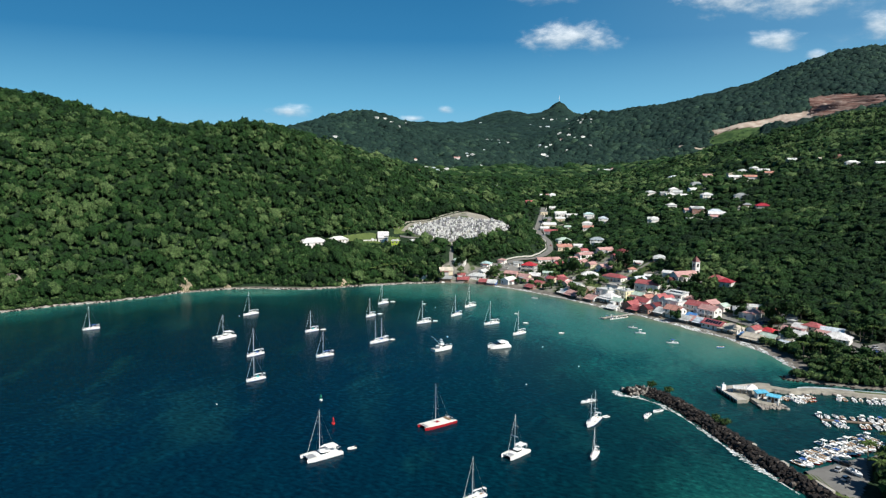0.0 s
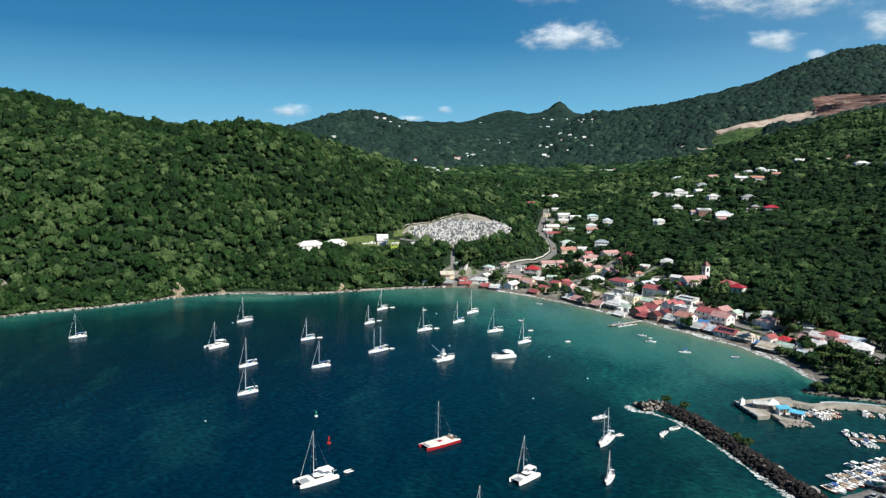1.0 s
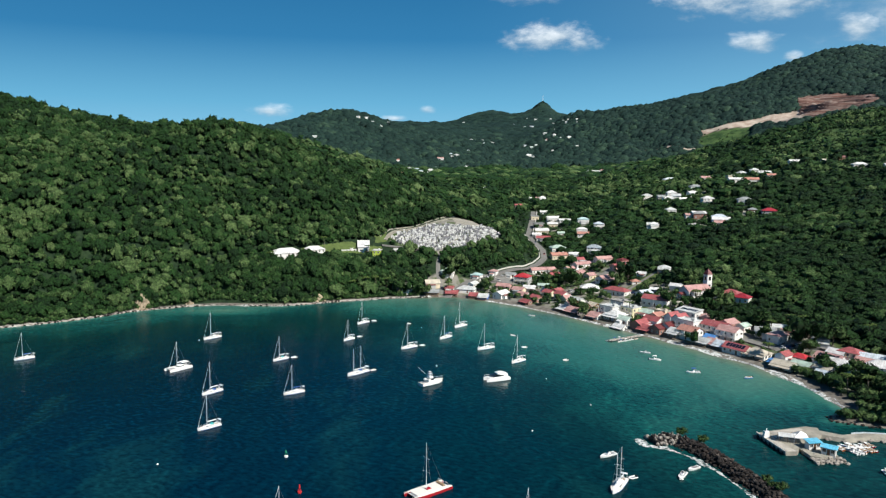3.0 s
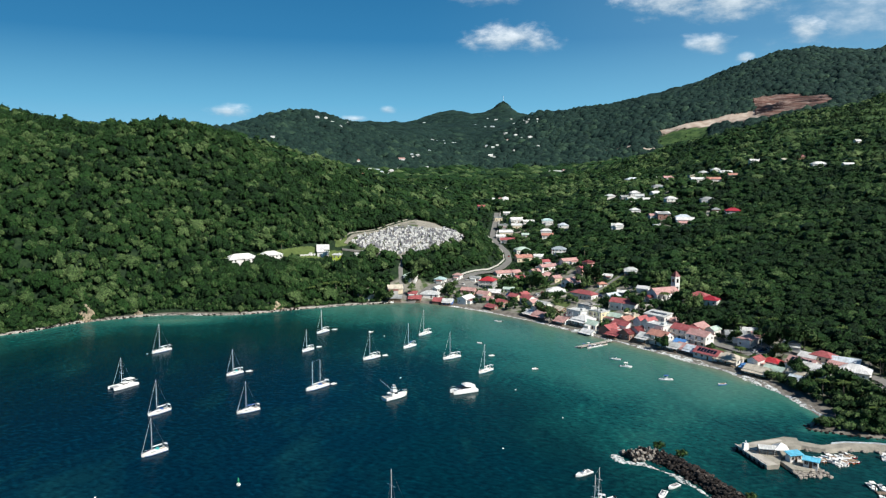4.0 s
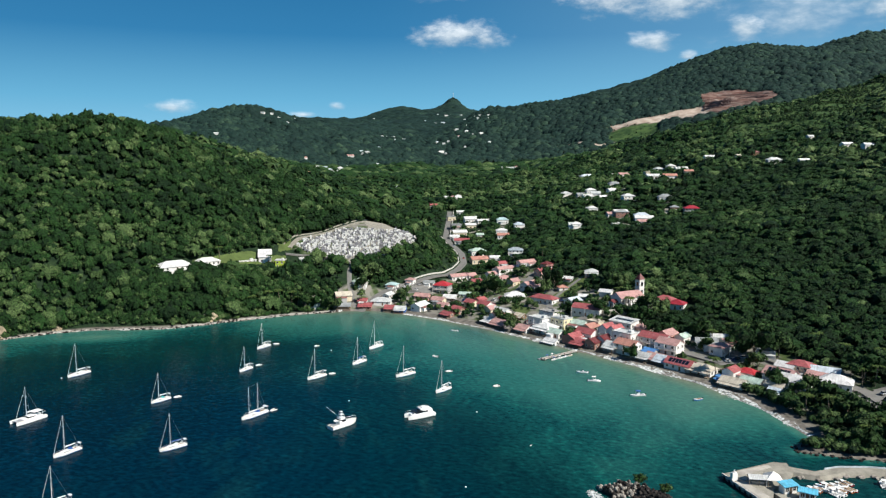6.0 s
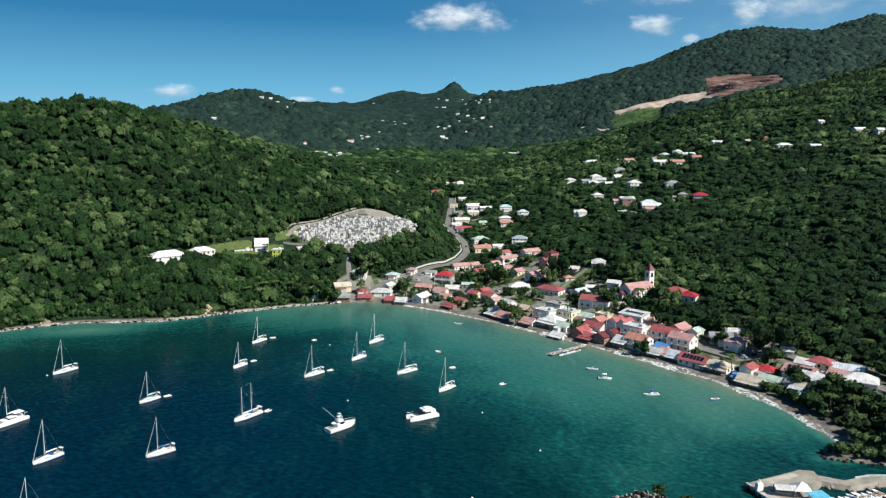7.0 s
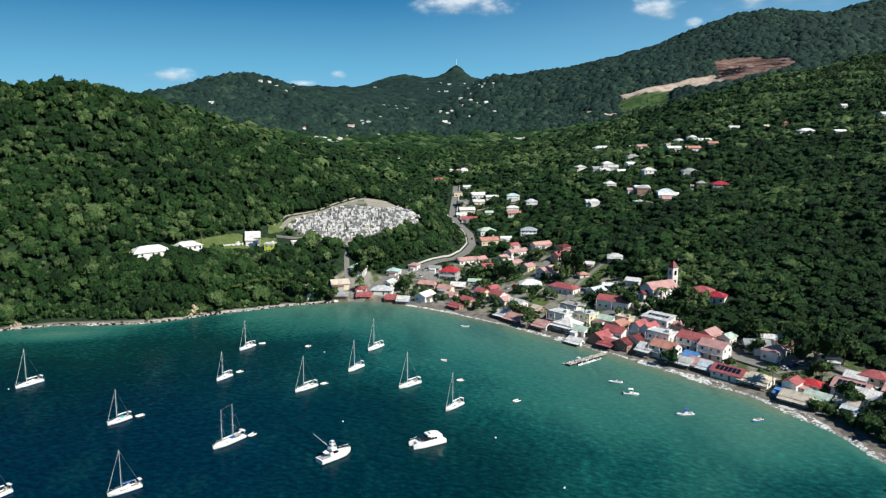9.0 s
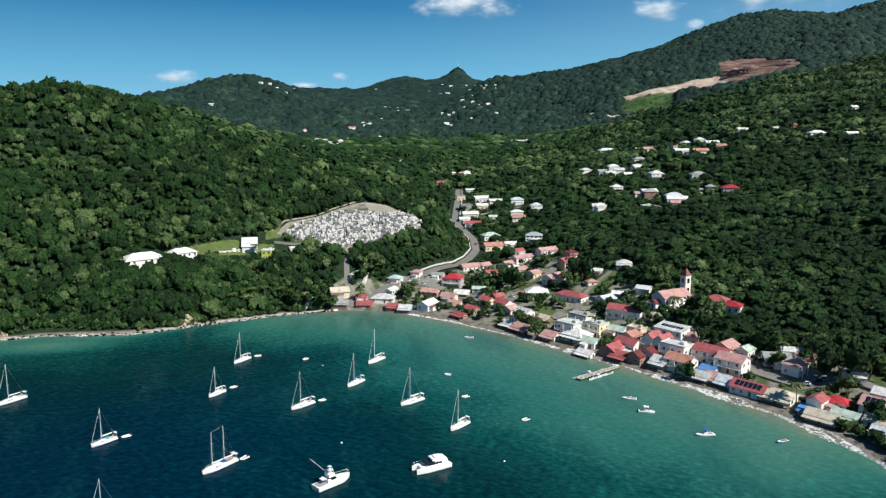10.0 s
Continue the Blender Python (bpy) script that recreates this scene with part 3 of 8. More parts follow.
QUARRY_ROAD = [(728, 2004), (779, 1983), (864, 1971), (977, 1966), (940, 1880), (885, 1762), (869, 1739), (838, 1800), (833, 1905), (784, 1924), (719, 1960)]
QUARRY = [(1008, 2046), (1062, 2103), (1091, 2082), (1121, 2022), (1139, 1950), (1095, 1812), (1036, 1764), (945, 1727), (882, 1731), (870, 1747), (969, 1957)]
PASTURE = [(722, 1967), (784, 1924), (833, 1905), (790, 1820), (739, 1720), (725, 1757), (693, 1858), (687, 1904)]
TRACK = [(540, 1960), (546, 1976), (586, 1974), (650, 1885), (726, 1850), (700, 1838), (640, 1856), (578, 1958)]
FIELDS = [PASTURE, [(650, 1130), (720, 1180), (800, 1200), (860, 1216), (790, 1100), (690, 992), (608, 1004)], [(690, 1150), (700, 1215), (800, 1262), (900, 1262), (880, 1180), (790, 1150)], [(625, 1197), (640, 1097), (625, 1010), (590, 1030), (575, 1103)]]
RIVERSIDE = [(160, 338), (176, 328), (206, 322), (262, 316), (262, 345), (248, 392), (226, 402), (182, 408), (178, 384)]
YARDS = [[(40, 632), (40, 647), (60, 660), (76, 652), (68, 634)], [(212, 354), (212, 386), (242, 390), (248, 350)], [(118, 245), (118, 200), (130, 204), (142, 224), (152, 246), (168, 258), (160, 262)]]
CLEARED = [QUARRY_ROAD, QUARRY, TRACK, *FIELDS, *YARDS]


def built(x, y):
    return np.maximum.reduce([inside(TOWN, x, y), inside(CEMETERY, x, y)]).astype(float)


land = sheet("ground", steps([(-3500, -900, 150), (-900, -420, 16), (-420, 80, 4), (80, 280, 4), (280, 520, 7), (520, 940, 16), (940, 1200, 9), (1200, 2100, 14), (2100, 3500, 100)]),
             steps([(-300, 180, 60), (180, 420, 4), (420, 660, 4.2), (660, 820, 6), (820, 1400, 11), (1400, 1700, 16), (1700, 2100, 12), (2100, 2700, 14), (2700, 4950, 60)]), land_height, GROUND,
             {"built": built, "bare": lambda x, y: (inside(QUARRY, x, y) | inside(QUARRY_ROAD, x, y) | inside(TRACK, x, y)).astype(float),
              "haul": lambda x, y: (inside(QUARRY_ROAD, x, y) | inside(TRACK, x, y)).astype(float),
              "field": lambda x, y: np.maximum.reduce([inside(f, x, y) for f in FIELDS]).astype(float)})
tagged(land, "steep green tropical hills round a sheltered bay", "ground", kind="structure")


TOWN_SHORE = SHORE[17:34]


def offshore(x, y):
    """How deep the water is: 0 at the beach, 1 in the open bay."""
    edge = np.maximum(0, -shore_distance(x, y))
    deep = near_line(TOWN_SHORE, x, y) / 245.0 + np.clip((-x - 10) / 400, -0.05, 0.45)
    deep = np.maximum(deep, near_line(TOWN_SHORE, x, y) / 340.0)
    deep = np.maximum(deep, 0.37 * np.clip((405 - y) / 90, 0, 1))
    deep = np.minimum(deep, np.where(x < 20, 0.20 + edge / 210, 0.40 + edge / 330))
    bank = np.exp(-(((x + 142) / 26) ** 2 + ((y - 556) / 11) ** 2))
    deep = deep * (1 - 0.93 * bank)
    deep = deep * (1 - 0.5 * np.exp(-(((x - 90) / 28) ** 2 + ((y - 205) / 48) ** 2)))
    return np.clip(np.minimum(deep, edge / np.where(y < 335, 1.5, 14.0)), 0, 1)


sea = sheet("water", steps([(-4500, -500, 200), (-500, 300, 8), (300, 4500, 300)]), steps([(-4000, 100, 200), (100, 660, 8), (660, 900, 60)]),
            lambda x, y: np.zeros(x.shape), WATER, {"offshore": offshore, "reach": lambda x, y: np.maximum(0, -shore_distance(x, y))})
tagged(sea, "deep blue bay water turning turquoise towards the beach", "water", kind="structure")


# ---- shapes ----
class Shape:
    """Corners and faces of one part, gathered from simple bodies."""

    def __init__(self):
        self.v, self.f = [], []

    def add(self, verts, faces):
        n = len(self.v)
        self.v += [tuple(p) for p in verts]
        self.f += [[i + n for i in q] for q in faces]
        return self

    def box(self, x0, x1, y0, y1, z0, z1, taper=0.0):
        t = taper
        v = [(x0, y0, z0), (x1, y0, z0), (x1, y1, z0), (x0, y1, z0), (x0 + t, y0 + t, z1), (x1 - t, y0 + t, z1), (x1 - t, y1 - t, z1), (x0 + t, y1 - t, z1)]
        return self.add(v, [(3, 2, 1, 0), (4, 5, 6, 7), (0, 1, 5, 4), (1, 2, 6, 5), (2, 3, 7, 6), (3, 0, 4, 7)])

    def bar(self, a, b, r0, r1=None, sides=6):
        """A round bar from a to b."""
        a, b = Vector(a), Vector(b)
        r1 = r0 if r1 is None else r1
        q = (b - a).to_track_quat("Z", "Y")
        v = []
        for p, r in ((a, r0), (b, r1)):
            for k in range(sides):
                w = 2 * math.pi * k / sides
                v.append(p + q @ Vector((math.cos(w) * r, math.sin(w) * r, 0)))
        f = [(k, (k + 1) % sides, sides + (k + 1) % sides, sides + k) for k in range(sides)]
        return self.add(v, f + [tuple(range(sides))[::-1], tuple(range(sides, 2 * sides))])

    def prism(self, outline, z0, z1):
        """An outline in plan, counter-clockwise, raised from z0 to z1."""
        n = len(outline)
        v = [(x, y, z0) for x, y in outline] + [(x, y, z1) for x, y in outline]
        return self.add(v, [tuple(range(n))[::-1], tuple(range(n, 2 * n))] + [(k, (k + 1) % n, n + (k + 1) % n, n + k) for k in range(n)])

    def rings(self, rows, closed=True, caps=True):
        """Rows of corners, joined one to the next."""
        n = len(rows[0])
        v = [p for r in rows for p in r]
        f = []
        for i in range(len(rows) - 1):
            for k in range(n if closed else n - 1):
                f.append((i * n + k, i * n + (k + 1) % n, (i + 1) * n + (k + 1) % n, (i + 1) * n + k))
        if caps:
            f += [tuple(range(n))[::-1], tuple(range((len(rows) - 1) * n, len(rows) * n))]
        return self.add(v, f)

    def mesh(self, name, mat, smooth=False):
        me = bpy.data.meshes.new(name)
        me.from_pydata(self.v, [], self.f)
        me.materials.append(mat)
        if smooth:
            me.polygons.foreach_set("use_smooth", [True] * len(me.polygons))
        me.update()
        return me


def thing(name, x, y, z, turn, label, category, group=""):
    ob = new(name)
    ob.matrix_basis = pose(x, y, z, 0, 0, turn)
    return tagged(ob, label, category, group)


def part(name, shape, mat, parent, label="", at=None, smooth=False):
    """One part of a thing: a shape of its own or a mesh that several share."""
    me = shape.mesh(name, mat, smooth) if isinstance(shape, Shape) else shape
    ob = new(name, me)
    ob.parent = parent
    if at is not None:
        ob.matrix_basis = at
    return tagged(ob, label)


# ---- roads and paved places ----
VALLEY_ROAD = [(48, 640), (60, 655), (79, 676), (100, 706), (110, 730), (113, 758), (110, 785), (108, 822), (113, 850), (122, 895), (136, 975)]
SHORE_STREET = [(14, 604), (30, 627), (42, 640), (62, 640), (86, 614), (104, 596), (122, 562), (136, 541), (150, 520), (160, 500), (170, 485), (183, 458), (190, 444), (204, 443), (214, 436), (222, 412), (228, 385), (226, 362)]
ROADS = [(VALLEY_ROAD, 5.6), (SHORE_STREET, 6.5), ([(97, 592), (118, 618), (137, 637), (155, 665), (166, 678)], 5),
         ([(134, 560), (148, 590), (161, 606), (181, 625), (191, 632)], 4.5), ([(146, 532), (171, 552)], 4.5), ([(12, 610), (9, 634), (9, 648), (12, 664), (16, 680)], 3.4),
         ([(-36, 674), (-29, 698), (-14, 722), (3, 743), (21, 763), (30, 772)], 3.6), ([(222, 366), (250, 340), (268, 318)], 6), ([(-38, 664), (-10, 668), (12, 664)], 4)]


HAMLET_LANES = [[(258, 748), (268, 744), (284, 746), (300, 750), (310, 760), (318, 776)], [(268, 744), (262, 764), (270, 776), (288, 778), (310, 782), (330, 792)],
                [(330, 792), (316, 812), (300, 826), (290, 850), (296, 872), (324, 888), (352, 900), (386, 908)], [(134, 836), (160, 838), (186, 832)]]


def ribbon(name, line, width, mat, lift, label, side=0.0, tall=0.0):
    """A strip that follows the ground along a line; tall makes a low wall of it."""
    fine = spread([line], 4.0)[:, :2]
    d = np.gradient(fine, axis=0)
    d /= np.linalg.norm(d, axis=1)[:, None]
    nrm = np.column_stack([-d[:, 1], d[:, 0]])
    rows = []
    mid = fine + nrm * side
    a, b = mid + nrm * width / 2, mid - nrm * width / 2
    za, zb = land_height(a[:, 0], a[:, 1]), land_height(b[:, 0], b[:, 1])
    zm = land_height(mid[:, 0], mid[:, 1])
    top = np.maximum(np.maximum(za, zb), zm) + lift + tall
    for k in range(len(fine)):
        rows.append([(a[k, 0], a[k, 1], top[k] - 1.2 - tall), (a[k, 0], a[k, 1], top[k]), (b[k, 0], b[k, 1], top[k]), (b[k, 0], b[k, 1], top[k] - 1.2 - tall)])
    ob = new(name, Shape().rings(rows).mesh(name, mat))
    return tagged(ob, label, "road", kind="structure")


for line, width in ROADS:
    ribbon("road", line, width, QUAY_TOP if width == 3.6 else ASPHALT, 0.12, "narrow grey asphalt road through the town")
for line in HAMLET_LANES:
    ribbon("road", line, 3.4, QUAY_TOP, 0.15, "pale concrete lane between the hillside houses")
ribbon("road_wall", VALLEY_ROAD[7:], 0.8, KERB, 0.2, "pale concrete wall beside the valley road", -4.4, 1.1)
ribbon("road_wall", VALLEY_ROAD[1:8], 0.7, KERB, 0.2, "pale kerb wall along the outside of the bend", 4.3, 0.5)
ribbon("cemetery_wall", [(-38, 676), (-31, 698), (-16, 722), (1, 744), (19, 764), (30, 776)], 0.5, QUAY_TOP, 0.3, "weathered wall round the upper side of the cemetery", 2.2, 0.6)


def patch(name, outline, mat, lift, label, gap=1.2):
    """A piece of ground cover draped over the land inside an outline."""
    xs, ys = [p[0] for p in outline], [p[1] for p in outline]
    gx, gy = np.meshgrid(np.arange(min(xs), max(xs) + gap, gap), np.arange(min(ys), max(ys) + gap, gap))
    nx, ny = gx.shape[1], gx.shape[0]
    z = land_height(gx.ravel(), gy.ravel()) + lift
    keep = inside(outline, gx.ravel(), gy.ravel())
    faces = []
    for j in range(ny - 1):
        for i in range(nx - 1):
            q = (j * nx + i, j * nx + i + 1, (j + 1) * nx + i + 1, (j + 1) * nx + i)
            if sum(keep[list(q)]) >= 3:
                faces.append(q)
    used = sorted({i for q in faces for i in q})
    index = {i: k for k, i in enumerate(used)}
    s = Shape().add([(gx.ravel()[i], gy.ravel()[i], z[i]) for i in used], [[index[i] for i in q] for q in faces])
    return tagged(new(name, s.mesh(name, mat, True)), label, "ground", kind="structure")


patch("lawn", [(-100, 622), (-98, 629), (-64, 655), (-38, 662), (-34, 652), (-56, 642)], LAWN, 0.35, "bright mown lawn on the terrace")
patch("lawn", [(-44, 664), (-46, 690), (-36, 700), (-33, 672)], LAWN, 0.35, "grassy bank beside the cemetery")
patch("lawn", [(112, 566), (120, 560), (130, 578), (122, 592), (112, 580)], LAWN, 0.3, "small green garden among the houses")
patch("lawn", [(96, 660), (104, 671), (108, 653), (99, 643)], LAWN, 0.3, "small green lawn between the terraced houses")
patch("lawn", [(150, 600), (160, 592), (190, 622), (182, 632)], LAWN, 0.3, "grass verge beside the lane")
patch("lawn", [(98, 735), (103, 770), (108, 800), (106, 735)], LAWN, 0.3, "grass verge inside the bend")
patch("cemetery_yard", [(24, 765), (30, 772), (46, 787), (56, 759), (45, 741), (28, 743)], QUAY_TOP, 0.4, "worn grey yard at the top of the cemetery")
ribbon("cemetery_wall", [(27, 741.5), (45, 739.5), (56, 758)], 0.5, KERB, 0.3, "white retaining wall under the cemetery yard", 0.0, 0.9)
ribbon("road", [(9, 664), (14, 680), (21, 694), (28, 706)], 2.4, QUAY_TOP, 0.15, "narrow path up between the tombs")
patch("courtyard", [(188, 442), (196, 447), (208, 449), (212, 441), (204, 438), (190, 437)], ASPHALT, 0.22, "asphalt forecourt with parked cars")
patch("car_park", [(44, 634), (42, 645), (60, 656), (74, 650), (66, 636)], ASPHALT, 0.2, "asphalt car park behind the beach")
patch("car_park", [(214, 356), (214, 384), (240, 388), (246, 352)], ASPHALT, 0.25, "asphalt car park by the river mouth")
patch("lawn", [(121.5, 233), (121.5, 214), (127, 196), (131, 199), (126, 214), (125, 232)], LAWN, 0.25, "rough grass strip between the breakwater and the yard")
patch("car_park", [(122, 236), (123, 222), (128, 212), (140, 226), (150, 246), (140, 245)], ASPHALT, 0.25, "asphalt harbour yard beside the moorings")
patch("verge", [(122, 222), (126, 205), (135, 205), (128, 214)], LAWN, 0.3, "grass verge along the harbour yard")


def benches():
    """The quarry face: level benches with steep risers between them, on a fine grid."""
    xs, ys = np.arange(866, 1145, 3.0), np.arange(1724, 2110, 3.0)
    gx, gy = np.meshgrid(xs, ys)
    x, y = gx.ravel(), gy.ravel()
    h = land_height(x, y) + 3.0 * np.sin(x / 37) + 2.0 * np.sin(y / 23 + x / 51)
    k = h / 9.0
    z = (np.floor(k) + np.clip((k % 1.0 - 0.55) / 0.38, 0, 1)) * 9.0 + 2.5 + 0.8 * np.sin(x / 5.1) * np.sin(y / 6.3)
    keep = inside(QUARRY, x, y)
    nx = len(xs)
    faces = [(i, i + 1, i + nx + 1, i + nx) for i in range(len(x) - nx - 1) if (i + 1) % nx and keep[[i, i + 1, i + nx, i + nx + 1]].all()]
    used = sorted({i for q in faces for i in q})
    index = {i: j for j, i in enumerate(used)}
    m = Shape().add([(x[i], y[i], z[i]) for i in used], [[index[i] for i in q] for q in faces])
    return tagged(new("quarry_face", m.mesh("quarry_face", QUARRY_CLAY)), "red and grey stepped quarry face cut into the ridge", "quarry", kind="structure")


benches()
SITES = []


# ---- houses ----
def window_mesh(w, h):
    f = Shape()
    f.box(-w / 2 - 0.1, w / 2 + 0.1, -0.06, 0.06, -0.12, 0.0).box(-w / 2 - 0.1, w / 2 + 0.1, -0.05, 0.05, h, h + 0.1)
    f.box(-w / 2 - 0.1, -w / 2, -0.05, 0.05, 0, h).box(w / 2, w / 2 + 0.1, -0.05, 0.05, 0, h).box(-0.03, 0.03, -0.04, 0.04, 0, h)
    return f.mesh("window", FRAME), Shape().box(-w / 2, w / 2, -0.025, 0.03, 0, h).mesh("pane", GLASS)


WINDOW, PANE = window_mesh(1.1, 1.3)
DOOR = Shape().box(-0.5, 0.5, -0.04, 0.06, 0, 2.1).box(-0.42, 0.42, -0.07, -0.03, 0.15, 0.95).box(-0.42, 0.42, -0.07, -0.03, 1.1, 1.95).mesh("door", SHUTTER)
ROOF_WORDS = {"red": "red", "bright": "bright red", "crimson": "crimson", "maroon": "dark maroon", "orange": "orange", "salmon": "salmon-pink", "pink": "faded pink",
              "rust": "rusty", "white": "white", "pale": "pale grey", "cream": "cream", "grey": "grey", "steel": "slate-blue", "ice": "pale blue", "mint": "mint-green",
              "aqua": "aqua", "azure": "bright sky-blue", "blue": "blue", "concrete": "bare concrete"}
KIND_WORDS = {"g": "gabled", "h": "hipped", "f": "flat", "s": "sloping", "w": "twin-gabled"}


def slab(p, q, r, s, thick):
    """A roof plane of four corners with a thickness below it."""
    return [*p_low((p, q, r, s), thick)], [(0, 1, 2, 3), (7, 6, 5, 4), (0, 4, 5, 1), (1, 5, 6, 2), (2, 6, 7, 3), (3, 7, 4, 0)]


def p_low(corners, thick):
    return [tuple(c) for c in corners] + [(x, y, z - thick) for x, y, z in corners]


def roof_shape(kind, L, W, h, rise):
    s, o, t = Shape(), 0.55, 0.16
    l, w = L / 2 + o, W / 2 + o
    e = h - o * rise / (W / 2) if kind == "g" else h
    h, e = h + 0.17, e + 0.17
    if kind == "g":
        s.add(*slab((-l, -w, e), (l, -w, e), (l, 0.02, h + rise), (-l, 0.02, h + rise), t))
        s.add(*slab((l, w, e), (-l, w, e), (-l, -0.02, h + rise), (l, -0.02, h + rise), t))
    elif kind == "h":
        k = max(0.3, l - w)
        v = [(-l, -w, e), (l, -w, e), (l, w, e), (-l, w, e), (-k, 0, h + rise), (k, 0, h + rise), (-l, -w, e - t), (l, -w, e - t), (l, w, e - t), (-l, w, e - t)]
        s.add(v, [(0, 1, 5, 4), (1, 2, 5), (2, 3, 4, 5), (3, 0, 4), (9, 8, 7, 6), (0, 6, 7, 1), (1, 7, 8, 2), (2, 8, 9, 3), (3, 9, 6, 0)])
    elif kind == "f":
        s.box(-L / 2 - 0.25, L / 2 + 0.25, -W / 2 - 0.25, W / 2 + 0.25, h, h + 0.25)
        for a in ((-L / 2 - 0.25, L / 2 + 0.25, -W / 2 - 0.25, -W / 2 - 0.05), (-L / 2 - 0.25, L / 2 + 0.25, W / 2 + 0.05, W / 2 + 0.25),
                  (-L / 2 - 0.25, -L / 2 - 0.05, -W / 2 - 0.05, W / 2 + 0.05), (L / 2 + 0.05, L / 2 + 0.25, -W / 2 - 0.05, W / 2 + 0.05)):
            s.box(*a, h + 0.25, h + 0.7)
        s.box(L * 0.16, L * 0.34, -W * 0.1, W * 0.25, h + 0.25, h + 1.5)
    elif kind == "s":
        s.add(*slab((-l, -w, h), (l, -w, h), (l, w, h + rise), (-l, w, h + rise), t))
    elif kind == "w":
        for c in (-L / 4, L / 4):
            k = L / 4 + 0.1
            s.add(*slab((c - k, -w, h), (c, -w, h + rise), (c, w, h + rise), (c - k, w, h), t)).add(*slab((c, -w, h + rise), (c + k, -w, h), (c + k, w, h), (c, w, h + rise), t))
    return s


def wall_shape(kind, L, W, h, rise):
    s, l, w = Shape(), L / 2, W / 2
    s.box(-l, l, -w, w, -3.0, h)
    if kind == "g":
        s.add([(-l, -w, h), (-l, w, h), (-l, 0, h + rise), (l, -w, h), (l, w, h), (l, 0, h + rise)], [(0, 2, 1), (3, 4, 5), (0, 3, 5, 2), (1, 2, 5, 4)])
    elif kind == "s":
        s.add([(-l, -w, h), (l, -w, h), (l, w, h), (-l, w, h), (l, w, h + rise), (-l, w, h + rise)], [(0, 1, 4, 5), (1, 2, 4), (3, 0, 5), (2, 3, 5, 4)])
    elif kind == "w":
        for c in (-L / 4, L / 4):
            k = L / 4
            s.add([(c - k, -w, h), (c + k, -w, h), (c, -w, h + rise), (c - k, w, h), (c + k, w, h), (c, w, h + rise)], [(0, 1, 2), (4, 3, 5), (0, 2, 5, 3), (1, 4, 5, 2)])
    return s


house_random = random.Random(11)


def house(x, y, turn, L, W, h, kind, roof, wall, style="plain"):
    if style != "bluff" and y < 720:
        L, W, h = L * 0.91, W * 0.94, max(2.5, h * 0.82)
    z = min(ground(x, y), ground(x - 2, y - 3)) + (0.1 if style != "bluff" else -0.9)
    SITES.append((x, y, max(L, W) * 0.5 + (0.5 if style == "bluff" else 3.5 if y < 720 else 2.6), style != "bluff"))
    if style == "far":
        SITES.append((x * (1 - 11 / y), y - 11, 8.0, False))
    rise = {"g": 0.27, "h": 0.28, "s": 0.45 if style == "bluff" else 0.16, "w": 0.4, "f": 0}[kind] * (W if kind != "w" else L / 2)
    words = "%s house with a %s %s roof" % (wall if wall not in ("sky", "dark", "rust", "lime") else {"sky": "pale blue", "dark": "dark", "rust": "red-walled", "lime": "lime-green"}[wall],
                                         ROOF_WORDS[roof], KIND_WORDS[kind])
    words += {"plain": " in the town", "porch": " and beach porch", "tall": " and balcony", "solar": " and solar panels", "bluff": " on the wooded bluff",
              "far": " on a far hillside"}[style]
    ob = thing("house", x, y, z, turn, words, "house", "houses of the town" if style != "far" else "far houses")
    part("wall", wall_shape(kind, L, W, h, rise), WALLS[wall], ob)
    part("roof", roof_shape(kind, L, W, h, rise), ROOFS[roof], ob)
    if kind == "g":
        part("ridge_cap", Shape().box(-L / 2 - 0.56, L / 2 + 0.56, -0.16, 0.16, h + rise - 0.02, h + rise + 0.07), ROOFS[roof], ob)
    if style == "far":
        for k in (-L / 4, L / 4):
            part("window", WINDOW, None, ob, at=pose(k, -W / 2 - 0.05, 1.2))
        return ob
    floors = 1 if h < 5 else 2 if h < 7.8 else 3
    lift = h / floors
    for fl in range(floors):
        base = fl * lift
        for side, length, off, turn_w in ((-1, L, W / 2, 0), (1, L, W / 2, 180), (2, W, L / 2, 90), (3, W, L / 2, -90)):
            n = max(1, int(length / 3.2))
            if side == 1 and fl > 0:
                continue
            for k in range(n):
                c = (k + 0.5) * length / n - length / 2
                m = pose(0, 0, 0, 0, 0, turn_w) @ pose(c, -off - 0.03, base + 0.95)
                if side == -1 and fl == 0 and k == n // 2:
                    part("door", DOOR, None, ob, at=pose(0, 0, 0, 0, 0, turn_w) @ pose(c, -off - 0.03, 0.05))
                    continue
                if house_random.random() < 0.15:
                    continue
                w = part("window", WINDOW, None, ob, at=m)
                part("pane", PANE, None, w)
    if style == "plain" and y < 900 and house_random.random() < 0.75:
        side = house_random.choice((-1, 1))
        al, aw = L * house_random.uniform(0.35, 0.7), house_random.uniform(2.2, 3.8)
        ax, top = house_random.uniform(-0.2, 0.2) * L, min(h - 0.3, 2.9)
        cover = house_random.choice(("pale", "rust", "grey", "salmon", "pale", roof, "white"))
        lean = part("lean_to", Shape().box(ax - al / 2, ax + al / 2, min(side * W / 2, side * (W / 2 + aw)), max(side * W / 2, side * (W / 2 + aw)), -2.5, top - 0.5), WALLS[house_random.choice((wall, "white", "grey"))], ob)
        e, i = side * (W / 2 + aw + 0.3), side * (W / 2 + 0.02)
        q = ((ax - al / 2 - 0.25, e, top - 0.35), (ax + al / 2 + 0.25, e, top - 0.35), (ax + al / 2 + 0.25, i, top + 0.1), (ax - al / 2 - 0.25, i, top + 0.1))
